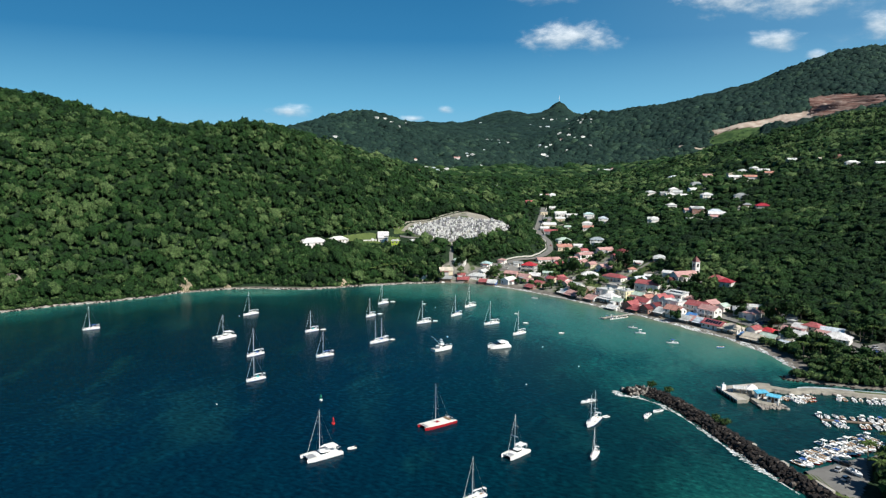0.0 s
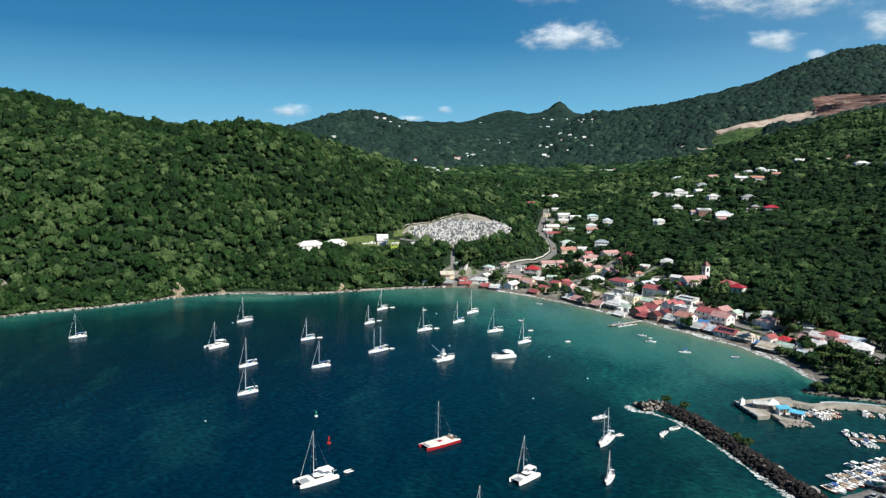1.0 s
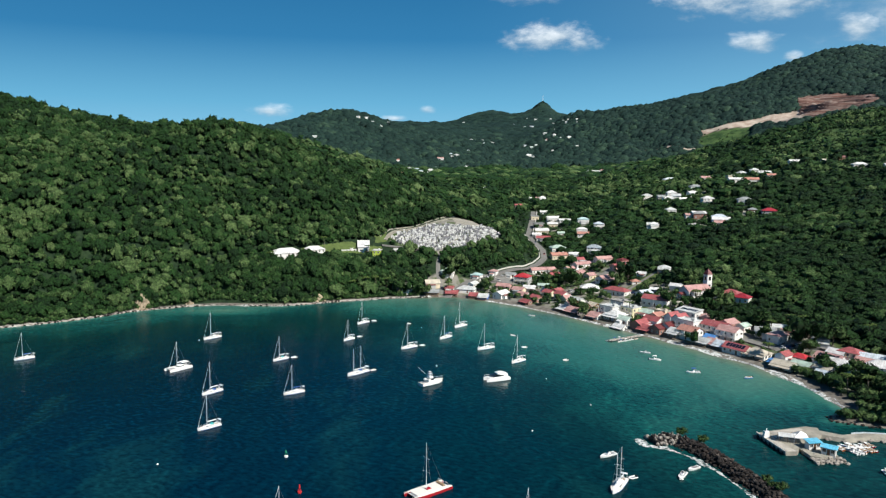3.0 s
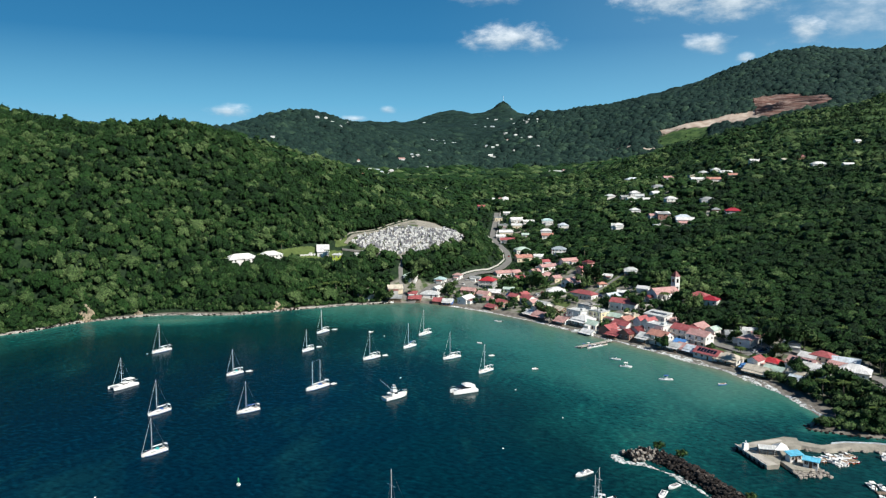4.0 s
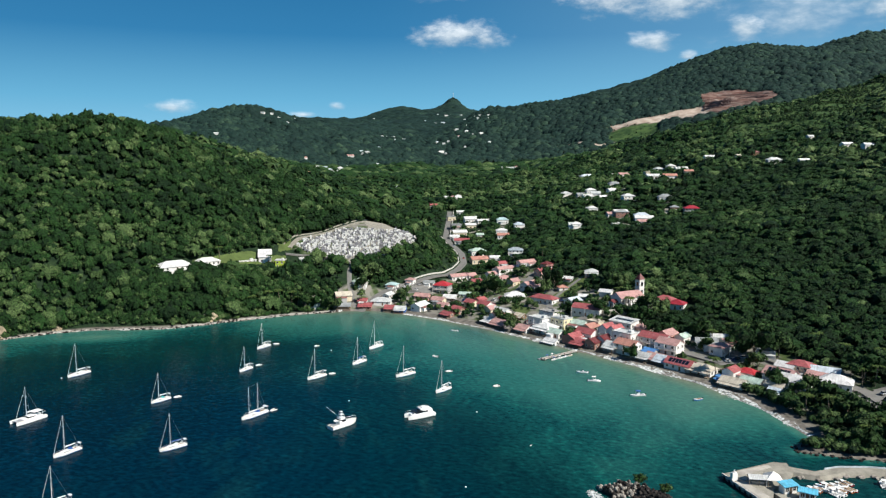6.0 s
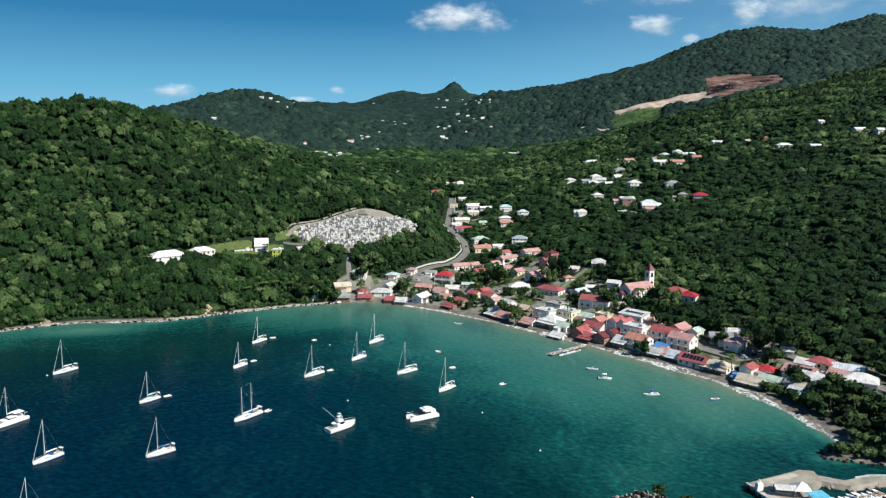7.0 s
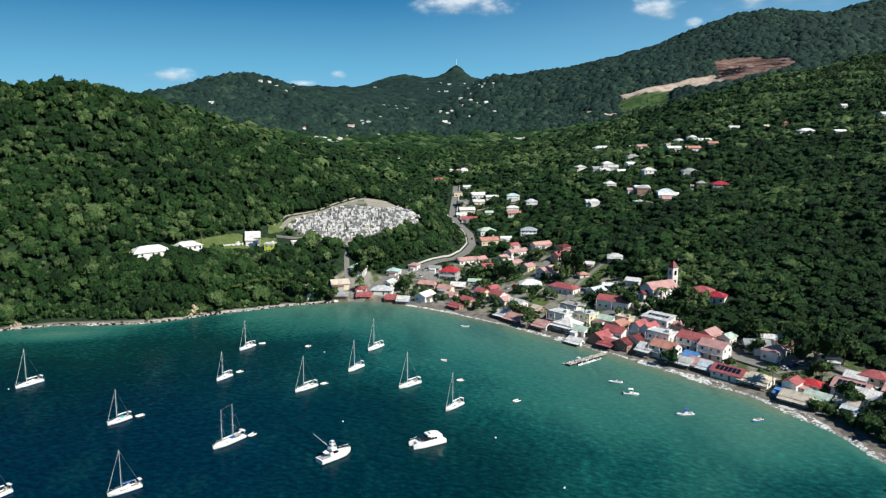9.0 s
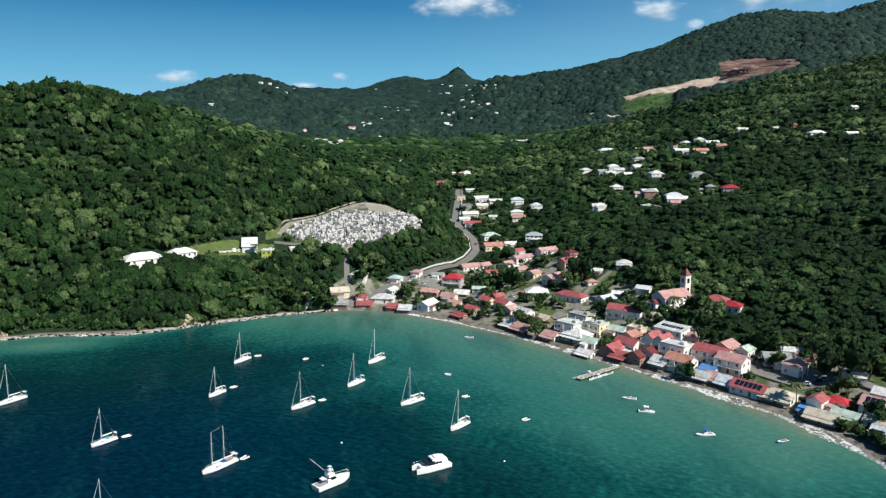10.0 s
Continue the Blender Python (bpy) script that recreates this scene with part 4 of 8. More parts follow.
        part("lean_to_roof", Shape().add(*slab(*(q if side < 0 else q[::-1]), 0.1)), ROOFS[cover], lean, "%s sheet-metal lean-to roof" % ROOF_WORDS[cover])
    if style == "porch":
        d = 2.6
        part("porch_roof", Shape().add(*slab((-L / 2 - 0.4, -W / 2 - d, h - 0.75), (L / 2 + 0.4, -W / 2 - d, h - 0.75), (L / 2 + 0.4, -W / 2 - 0.05, h - 0.25), (-L / 2 - 0.4, -W / 2 - 0.05, h - 0.25), 0.12)), ROOFS[roof], ob)
        part("deck", Shape().box(-L / 2, L / 2, -W / 2 - d, -W / 2 - 0.05, -2.5, 0.05), TIMBER, ob)
        n = max(2, int(L / 2.6))
        for k in range(n + 1):
            cx = -L / 2 + 0.1 + k * (L - 0.2) / n
            part("post", Shape().box(cx - 0.08, cx + 0.08, -W / 2 - d + 0.15, -W / 2 - d + 0.31, 0.05, h - 0.8), TIMBER, ob)
        part("rail", Shape().box(-L / 2, L / 2, -W / 2 - d + 0.17, -W / 2 - d + 0.27, 0.85, 0.97), TIMBER, ob)
    if style == "tall":
        d = 1.6
        for fl in range(1, floors):
            base = fl * lift
            part("balcony", Shape().box(-L / 2, L / 2, -W / 2 - d, -W / 2 - 0.02, base - 0.18, base), CONCRETE, ob)
            b = Shape().box(-L / 2, L / 2, -W / 2 - d, -W / 2 - d + 0.08, base + 0.95, base + 1.03)
            for k in range(int(L / 0.6) + 1):
                b.box(-L / 2 + k * 0.6, -L / 2 + k * 0.6 + 0.06, -W / 2 - d + 0.01, -W / 2 - d + 0.07, base, base + 0.95)
            part("rail", b, FRAME, ob)
        for k in (-L / 2 + 0.15, 0, L / 2 - 0.15):
            part("post", Shape().box(k - 0.12, k + 0.12, -W / 2 - d, -W / 2 - d + 0.24, -2.0, h), FRAME, ob)
    if style == "solar":
        side = 1
        sl = rise / (W / 2) if kind == "g" else rise / (W + 1.1)
        tilt = math.degrees(math.atan(sl))
        for k in range(6):
            cx = (k - 2.5) * (L * 0.8 / 6)
            cy = -W * 0.25 if kind == "g" else 0.0
            cz = h + rise * 0.5 + 0.16 if kind == "g" else h + rise * 0.5 + 0.16
            part("solar_panel", Shape().box(-L * 0.058, L * 0.058, -W * 0.17, W * 0.17, 0, 0.06), SOLAR, ob, "dark glass solar panel", at=pose(cx, cy, cz, tilt, 0, 0))
    return ob


# houses along the beach at the head of the bay
house(-16.2, 614.5, -8, 9, 6, 3, "h", "pale", "white", "plain")
house(4.0, 621.6, 10, 12, 9, 4.5, "g", "cream", "cream", "plain")
house(4.0, 611.6, -5, 11, 4, 2.6, "g", "grey", "brown", "porch")
house(16.6, 638.0, -15, 11, 8, 4.5, "h", "mint", "white", "plain")
house(17.5, 617.2, -10, 7, 6, 3, "g", "red", "white", "plain")
house(19.2, 611.0, -12, 10, 5, 2.6, "g", "red", "rust", "porch")
house(40.2, 640.5, -25, 9, 7, 4, "h", "aqua", "white", "plain")
house(30.6, 616.3, -15, 15, 9, 3.2, "h", "pale", "white", "plain")
house(36.3, 627.4, 60, 10, 6, 3.2, "g", "pale", "white", "plain")
house(36.2, 603.1, -20, 8, 5, 3, "g", "red", "rust", "porch")
house(42.8, 597.9, -20, 8, 6, 3.2, "g", "pale", "blue", "porch")
house(54.9, 650.2, -30, 7, 6, 5, "h", "pink", "white", "plain")
house(61.2, 626.1, -30, 12, 7, 3.2, "g", "salmon", "pink", "plain")
house(56.1, 598.4, 50, 13, 8, 4.2, "g", "white", "white", "plain")
house(71.5, 615.2, -35, 10, 7, 3.5, "g", "salmon", "cream", "plain")
house(72.9, 599.1, -35, 9, 6, 3, "g", "salmon", "white", "plain")
house(78.7, 644.8, -25, 13, 11, 7, "h", "bright", "grey", "tall")
house(69.9, 655.3, -25, 9, 5, 3, "g", "grey", "white", "plain")
house(81.3, 624.5, -20, 10, 5, 3, "g", "white", "grey", "porch")
house(93.6, 631.7, -20, 9, 5, 3, "g", "mint", "white", "plain")
house(72.2, 576.8, -56, 9, 4, 2.6, "g", "red", "rust", "porch")
house(80.4, 583.7, -56, 9, 7, 3.4, "g", "red", "rust", "plain")
house(92.8, 601.9, -56, 9, 7, 3.6, "g", "red", "cream", "plain")
house(100.8, 609.8, 34, 8, 6, 3.2, "g", "red", "rust", "plain")
house(100.1, 588.1, -56, 10, 8, 5, "g", "red", "white", "plain")
house(101.1, 575.1, 34, 8, 7, 4.8, "g", "salmon", "cream", "plain")
house(107.2, 570.2, -56, 13, 7, 4, "g", "pale", "white", "plain")
house(101.5, 560.4, 34, 9, 6, 4, "g", "salmon", "white", "plain")
house(108.5, 555.1, -56, 10, 6, 3.2, "g", "red", "rust", "plain")
house(116.4, 556.1, -56, 7, 5, 2.6, "g", "cream", "brown", "porch")
house(95.9, 551.5, -56, 11, 6, 3, "g", "white", "brown", "porch")
house(100.8, 543.8, -56, 12, 8, 3, "g", "salmon", "dark", "porch")
house(111.6, 527.9, -56, 9, 7, 3.2, "g", "salmon", "white", "porch")
house(117.7, 533.2, -56, 8, 5, 4, "g", "crimson", "pink", "plain")
house(123.0, 521.5, -56, 13, 11, 4.2, "h", "white", "white", "porch")
house(126.4, 511.7, -56, 10, 7, 3.6, "g", "mint", "white", "plain")
house(120.9, 501.7, -56, 9, 5, 3, "g", "white", "white", "porch")

# terraced rows and houses round the church
house(97.5, 686.4, 20, 16, 7, 4, "g", "salmon", "white", "plain")
house(108.8, 688.9, 20, 8, 7, 4.2, "g", "salmon", "white", "plain")
house(108.4, 666.9, 20, 9, 7, 4, "g", "red", "white", "plain")
house(112.3, 651.9, 34, 8, 6, 4, "g", "red", "white", "plain")
house(125.2, 687.1, 34, 9, 7, 4, "g", "salmon", "white", "plain")
house(125.9, 672.7, 20, 9, 7, 4, "g", "pale", "white", "plain")
house(139.8, 695.1, 25, 22, 7, 4.2, "g", "salmon", "white", "plain")
house(135.3, 651.5, 34, 9, 7, 4.4, "g", "salmon", "cream", "plain")
house(130.2, 667.0, 25, 9, 7, 4, "g", "salmon", "white", "plain")
house(157.5, 697.4, 25, 18, 7, 4.5, "g", "salmon", "white", "plain")
house(161.6, 660.8, 30, 14, 8, 4.5, "g", "red", "pink", "plain")
house(168.6, 675.1, 30, 9, 7, 4.5, "h", "maroon", "pink", "plain")
house(144.2, 634.7, 40, 18, 8, 4.5, "g", "salmon", "white", "plain")
house(124.9, 606.0, -10, 15, 11, 4.5, "h", "white", "white", "plain")
house(142.0, 589.8, -50, 20, 9, 4.2, "h", "red", "white", "plain")
house(161.8, 611.2, 0, 7, 6, 3, "h", "orange", "white", "plain")
house(171.7, 629.6, -30, 8, 5, 3, "g", "white", "white", "plain")
house(189.3, 627.2, -20, 10.5, 8, 4.2, "h", "pale", "white", "porch")
house(182.0, 577.5, -40, 9, 6, 4, "g", "white", "white", "plain")
house(158.1, 576.1, 30, 11, 8, 3.5, "g", "ice", "white", "plain")
house(168.4, 580.7, -30, 9, 5, 3, "g", "white", "grey", "plain")
house(156.8, 542.3, -42, 20, 9, 6, "g", "red", "white", "tall")
house(204.8, 535.7, -40, 13, 10, 4.5, "h", "red", "white", "plain")
house(208.3, 526.4, -40, 11, 9, 4, "h", "crimson", "white", "plain")

# houses of the waterfront
house(121.9, 529.7, -56, 12, 10, 8.5, "f", "pale", "white", "tall")
house(131.0, 538.6, -56, 12, 9, 9, "f", "concrete", "white", "tall")
house(134.1, 525.6, -56, 11, 9, 7.5, "f", "pale", "yellow", "tall")
house(143.1, 521.4, -50, 12, 7, 4, "g", "mint", "white", "plain")
house(147.4, 511.3, 34, 10, 7, 4.5, "g", "orange", "cream", "plain")
house(152.1, 516.5, -56, 9, 6, 5, "f", "cream", "cream", "plain")
house(133.2, 499.1, 34, 12, 9, 4, "g", "red", "rust", "plain")
house(141.7, 501.5, -56, 12, 8, 5, "g", "red", "white", "plain")
house(154.0, 495.5, -56, 13, 9, 8, "w", "red", "white", "tall")
house(165.2, 504.5, -56, 16, 9, 8, "s", "pale", "white", "solar")
house(157.6, 483.4, -56, 13, 9, 9, "f", "pale", "white", "tall")
house(139.9, 486.3, 34, 8, 8, 4.5, "g", "maroon", "rust", "plain")
house(146.4, 487.3, 34, 8, 8, 5, "g", "maroon", "white", "plain")
house(147.9, 477.3, -56, 8, 8, 4, "g", "pale", "grey", "porch")
house(154.2, 471.7, -56, 13, 9, 6.5, "g", "orange", "white", "tall")
house(134.4, 491.4, -56, 9, 7, 3, "g", "red", "dark", "porch")
house(173.8, 499.1, -56, 9, 8, 4.5, "h", "pink", "pink", "plain")
house(170.8, 474.4, -56, 17, 9, 7.5, "g", "red", "white", "tall")
house(174.1, 463.4, -56, 13, 9, 7.5, "g", "salmon", "white", "tall")
house(180.9, 481.3, 34, 11, 8, 6, "g", "salmon", "pink", "plain")
house(187.8, 476.8, 34, 8, 6, 4.5, "g", "mint", "white", "plain")
house(163.5, 464.1, -56, 7, 6, 3, "g", "blue", "grey", "porch")
house(158.0, 459.3, -56, 9, 6, 2.8, "g", "pale", "white", "porch")
house(163.1, 455.0, -56, 11, 7, 3, "g", "salmon", "white", "porch")
house(165.4, 450.0, -56, 10, 7, 3, "g", "ice", "grey", "porch")
house(169.3, 441.0, -56, 15, 9, 3.6, "g", "red", "white", "solar")
house(176.2, 432.0, -56, 13, 8, 3.4, "h", "cream", "white", "porch")
house(197.5, 454.0, 30, 10, 8, 5.2, "h", "salmon", "white", "tall")
house(195.5, 465.0, -20, 12, 8, 4, "g", "grey", "white", "plain")
house(207, 469, -20, 13, 5, 3.5, "g", "pale", "white", "plain")
house(211, 456, 60, 8, 6, 5, "g", "orange", "cream", "plain")
house(215.1, 441.2, -30, 10, 8, 5, "h", "grey", "grey", "plain")

# houses by the river mouth
house(184.6, 420.5, 34, 8, 6, 5.6, "g", "red", "white", "plain")
house(193.2, 420.3, -56, 10, 7, 3.4, "h", "bright", "white", "plain")
house(180.9, 411.5, -56, 12, 7, 2.8, "g", "cream", "white", "porch")
house(202.5, 409.0, -56, 14, 10, 6, "g", "salmon", "white", "solar")
house(203.9, 399.0, -56, 14, 9, 6, "g", "white", "white", "tall")
house(216.1, 413.9, -56, 11, 8, 7, "h", "red", "cream", "plain")
house(216.7, 401.7, -56, 10, 8, 5.5, "g", "salmon", "cream", "plain")
house(219.4, 394.1, -40, 15, 11, 5.5, "h", "white", "white", "tall")
house(222.7, 405.6, -40, 13, 7, 6, "g", "ice", "white", "plain")
house(210.7, 417.1, -56, 9, 7, 6, "g", "white", "white", "plain")
house(188.7, 409.5, -56, 10, 6, 2.8, "g", "mint", "white", "porch")
house(179.0, 418.6, -56, 5, 3, 2.3, "s", "blue", "white", "porch")
house(195.5, 401.8, -56, 9, 6, 3, "g", "cream", "white", "plain")
house(191.8, 393.5, -56, 9, 5, 2.8, "g", "ice", "white", "porch")

# houses along the valley road
house(118.5, 989.3, 0, 9, 7, 4.5, "g", "red", "white", "plain")
house(160.9, 1062.1, 10, 8, 6, 4, "g", "white", "white", "plain")
house(127.4, 908.0, 0, 9, 7, 4, "f", "grey", "cream", "plain")
house(145.7, 950.9, 0, 10, 5, 3.5, "g", "white", "white", "plain")
house(144.8, 886.5, 5, 14, 8, 4, "g", "white", "white", "plain")
house(155.0, 867.4, 0, 12, 5, 3, "g", "white", "white", "plain")
house(139.2, 855.0, 0, 11, 6, 4, "g", "white", "cream", "plain")
house(125.5, 863.6, 0, 11, 8, 4.5, "f", "grey", "grey", "plain")
house(123.6, 831.3, 0, 14, 8, 4, "g", "white", "cream", "plain")
house(115.9, 816.9, 0, 9, 6, 3.5, "g", "white", "grey", "plain")
house(121.3, 804.9, -10, 14, 7, 3.5, "g", "red", "white", "plain")
house(141.9, 818.2, 0, 7, 5, 3, "g", "mint", "white", "plain")
house(163.1, 813.9, -10, 11, 7, 4.5, "h", "white", "white", "plain")
house(161.7, 801.4, -10, 11, 7, 3.5, "g", "orange", "white", "plain")
house(171.5, 848.4, -5, 12, 8, 4.5, "h", "aqua", "white", "plain")
house(181.3, 816.0, -5, 10, 8, 6, "h", "ice", "white", "tall")
house(128.9, 765.6, 10, 14, 9, 4, "h", "mint", "white", "plain")
house(158.3, 737.3, -15, 13, 9, 5, "h", "steel", "white", "plain")
house(124.4, 735.0, 10, 15, 8, 4, "g", "orange", "cream", "plain")
house(139.2, 738.0, 0, 9, 5, 3, "g", "white", "white", "plain")
house(139.7, 715.7, 20, 10, 7, 3.5, "g", "red", "white", "plain")

# hamlet on the slope
house(342.5, 1075.8, 5, 19, 9, 5, "h", "ice", "white", "plain")
house(338.6, 1009.7, 0, 10, 6, 4, "g", "white", "white", "plain")
house(347.0, 998.3, 0, 8, 6, 4, "g", "white", "white", "plain")
house(344.2, 950.6, 0, 12, 7, 4, "g", "salmon", "white", "plain")
house(367.4, 933.4, 0, 8, 8, 6, "f", "cream", "cream", "plain")
house(364.1, 911.6, -5, 15, 7, 4, "g", "white", "white", "plain")
house(372.9, 887.0, -10, 15, 8, 4.5, "g", "orange", "white", "plain")
house(410.0, 962.6, 0, 10, 8, 4.5, "h", "white", "white", "plain")
house(406.3, 927.3, -10, 14, 8, 4.5, "g", "white", "white", "plain")
house(399.3, 895.2, -10, 10, 6, 4, "g", "orange", "cream", "plain")
house(448.3, 943.5, 0, 10, 6, 4, "g", "white", "white", "plain")
house(285.4, 901.1, 0, 11, 8, 4, "h", "white", "white", "plain")
house(274.8, 880.7, 0, 10, 7, 4, "g", "white", "white", "plain")
house(285.6, 863.5, 0, 9, 6, 4, "g", "white", "white", "plain")
house(272.7, 897.6, 0, 9, 7, 3.5, "g", "grey", "grey", "plain")
house(313.9, 902.8, 0, 13, 8, 4, "h", "grey", "white", "plain")
house(302.6, 881.2, 15, 10, 7, 4, "g", "white", "white", "plain")
house(303.7, 837.8, 0, 12, 9, 6, "h", "white", "white", "tall")
house(331.1, 807.9, -10, 14, 10, 4, "h", "grey", "white", "plain")
house(259.2, 823.1, 0, 10, 8, 4.5, "h", "white", "white", "plain")
house(275.3, 783.7, -10, 12, 8, 5, "h", "grey", "rust", "plain")
house(285.8, 760.4, -15, 14, 9, 4, "h", "ice", "white", "plain")
house(279.5, 739.7, -10, 12, 6, 3, "g", "salmon", "white", "plain")
house(267.5, 791.8, 0, 8, 6, 3.5, "g", "pink", "white", "plain")
house(319.5, 762.5, -20, 8, 7, 4.5, "h", "grey", "rust", "plain")
house(328.8, 747.0, -15, 14, 10, 5, "h", "crimson", "grey", "plain")
house(226.2, 775.0, 0, 9, 7, 4, "h", "white", "white", "plain")
house(256.3, 748.4, 0, 8, 6, 3, "f", "white", "white", "plain")

# scattered houses on the upper slope
house(448.7, 942.2, 0, 12, 7, 4, "g", "white", "white", "plain")
house(474.8, 919.4, 0, 8, 6, 3, "g", "cream", "white", "plain")
house(495.5, 923.0, 0, 12, 6, 4, "g", "rust", "brown", "plain")
house(474.7, 849.6, -10, 15, 9, 4, "h", "white", "white", "plain")
house(487.4, 816.4, 0, 12, 6, 3.5, "g", "white", "white", "plain")
house(551.8, 837.2, 0, 12, 8, 4, "g", "white", "white", "plain")
house(561.4, 914.7, 0, 7, 6, 3, "g", "white", "white", "plain")
house(555.9, 809.8, 0, 12, 7, 3.5, "g", "white", "white", "plain")

# far villages on the hills
house(-28, 952, -15, 12, 7, 3.2, "h", "orange", "white", "far")
house(-63, 1788, 23, 11, 8, 3.2, "h", "orange", "white", "far")
house(-206, 2346, -16, 11, 7, 3.2, "g", "white", "white", "far")
house(-182, 2364, 15, 9, 6, 3.2, "g", "white", "white", "far")
house(-160, 2326, 21, 13, 6, 3.2, "h", "white", "white", "far")
house(-134, 2288, -1, 12, 7, 3.2, "h", "pale", "white", "far")
house(-119, 2425, 6, 10, 7, 3.2, "g", "pale", "white", "far")
house(-122, 3161, -16, 9, 8, 3.2, "h", "pale", "white", "far")
house(-296, 2047, 0, 12, 8, 3.2, "g", "white", "white", "far")
house(568, 4150, 17, 11, 7, 3.2, "g", "white", "white", "far")
house(607, 4095, 3, 17, 9, 3.2, "g", "white", "white", "far")
house(640, 4123, 20, 11, 7, 3.2, "g", "pale", "white", "far")
house(700, 4157, 18, 11, 7, 3.2, "h", "white", "white", "far")
house(651, 3764, -4, 14, 9, 3.2, "g", "pale", "white", "far")
house(756, 4176, -8, 11, 7, 3.2, "g", "white", "white", "far")
house(451, 2454, 14, 7, 5, 3.2, "g", "pale", "white", "far")
house(454, 2413, 5, 11, 7, 3.2, "g", "pale", "white", "far")
house(464, 2439, -6, 7, 5, 3.2, "g", "white", "white", "far")
house(485, 2411, 13, 7, 5, 3.2, "h", "white", "white", "far")
house(479, 2379, -16, 8, 5, 3.2, "h", "white", "white", "far")
house(442, 2387, -18, 7, 5, 3.2, "h", "ice", "white", "far")
house(412, 2384, -3, 7, 5, 3.2, "h", "white", "white", "far")
house(470, 3295, 4, 17, 9, 3.2, "g", "ice", "white", "far")
house(437, 3292, 5, 11, 7, 3.2, "g", "pale", "white", "far")
house(435, 3651, 8, 11, 7, 3.2, "h", "ice", "white", "far")
house(382, 2390, -14, 16, 9, 3.2, "h", "white", "white", "far")
house(397, 2306, 11, 14, 9, 3.2, "h", "white", "white", "far")
house(405, 2255, 7, 10, 7, 3.2, "g", "white", "white", "far")
house(389, 2230, 6, 7, 5, 3.2, "g", "white", "white", "far")
house(430, 2246, 16, 16, 9, 3.2, "h", "pale", "white", "far")
house(363, 2247, 17, 9, 6, 3.2, "h", "salmon", "white", "far")
house(294, 2225, -6, 17, 9, 3.2, "h", "ice", "white", "far")
house(311, 2198, -3, 8, 5, 3.2, "g", "white", "white", "far")
house(325, 2208, 0, 7, 5, 3.2, "g", "white", "white", "far")
house(257, 2230, 16, 7, 5, 3.2, "h", "ice", "white", "far")
house(431, 2140, 20, 8, 5, 3.2, "g", "white", "white", "far")
house(363, 2141, -2, 7, 5, 3.2, "h", "white", "white", "far")
house(285, 2085, 10, 17, 9, 3.2, "g", "white", "white", "far")
house(297, 2071, -15, 7, 5, 3.2, "h", "pale", "white", "far")
house(180, 4210, 6, 13, 8, 3.2, "h", "white", "white", "far")
house(220, 4220, -2, 17, 9, 3.2, "h", "white", "white", "far")
house(145, 2365, -13, 11, 7, 3.2, "h", "pale", "white", "far")
house(164, 2356, 19, 11, 7, 3.2, "h", "ice", "white", "far")
house(178, 2358, 17, 15, 9, 3.2, "h", "pale", "white", "far")
house(179, 2318, -3, 8, 5, 3.2, "g", "ice", "white", "far")
house(206, 2332, -18, 7, 5, 3.2, "h", "white", "white", "far")
house(215, 2323, -16, 9, 6, 3.2, "h", "white", "white", "far")
house(123, 2154, 14, 7, 5, 3.2, "h", "ice", "white", "far")
house(110, 2110, 6, 7, 5, 3.2, "h", "white", "white", "far")
house(67, 1960, -4, 9, 6, 3.2, "h", "ice", "white", "far")
house(68, 1928, 1, 8, 5, 3.2, "h", "white", "white", "far")
house(82, 1964, -12, 12, 8, 3.2, "h", "white", "white", "far")
house(38, 1877, 9, 16, 9, 3.2, "g", "salmon", "white", "far")
house(-32, 1541, 18, 7, 5, 3.2, "g", "pale", "white", "far")
house(-20, 1565, -14, 13, 8, 3.2, "g", "ice", "white", "far")
house(-7, 1705, -3, 11, 7, 3.2, "h", "ice", "white", "far")
house(11, 1597, -1, 12, 8, 3.2, "h", "white", "white", "far")
house(24, 1729, 13, 11, 7, 3.2, "h", "white", "white", "far")
house(-9, 1549, 1, 9, 6, 3.2, "h", "ice", "white", "far")
house(-4, 1529, 17, 7, 5, 3.2, "h", "pale", "white", "far")
house(9, 1549, 4, 10, 6, 3.2, "g", "white", "white", "far")
house(67, 1660, 20, 7, 5, 3.2, "h", "ice", "white", "far")
house(93, 1691, 20, 11, 7, 3.2, "g", "white", "white", "far")
house(315, 1477, 9, 7, 5, 3.2, "h", "white", "white", "far")
house(324, 1462, 18, 7, 5, 3.2, "g", "white", "white", "far")
house(343, 1470, 11, 11, 7, 3.2, "h", "salmon", "white", "far")
house(345, 1453, -17, 9, 6, 3.2, "g", "ice", "white", "far")
house(381, 1505, 3, 11, 7, 3.2, "h", "salmon", "white", "far")
house(331, 1461, -1, 7, 5, 3.2, "g", "pale", "white", "far")
house(94, 1206, 0, 7, 5, 3.2, "h", "ice", "white", "far")
house(156, 1073, -9, 7, 5, 3.2, "h", "salmon", "white", "far")
house(164, 1080, 18, 7, 5, 3.2, "h", "white", "white", "far")
house(146, 1074, 4, 7, 5, 3.2, "h", "white", "white", "far")

# school terrace
house(-109.0, 617.0, 32, 23, 12, 2.6, "h", "white", "white", "bluff")
house(-117.0, 610.0, 32, 7, 4, 2.2, "g", "crimson", "white", "bluff")
house(-89.7, 629.4, 32, 16, 9, 2.8, "h", "white", "white", "bluff")
house(-64.0, 643.5, 28, 13, 3, 1.6, "f", "white", "white", "bluff")
house(-52.0, 650.5, 5, 9, 10, 4.2, "s", "white", "white", "bluff")
house(-40.7, 648.0, -10, 6.5, 6, 5.5, "f", "white", "lime", "bluff")
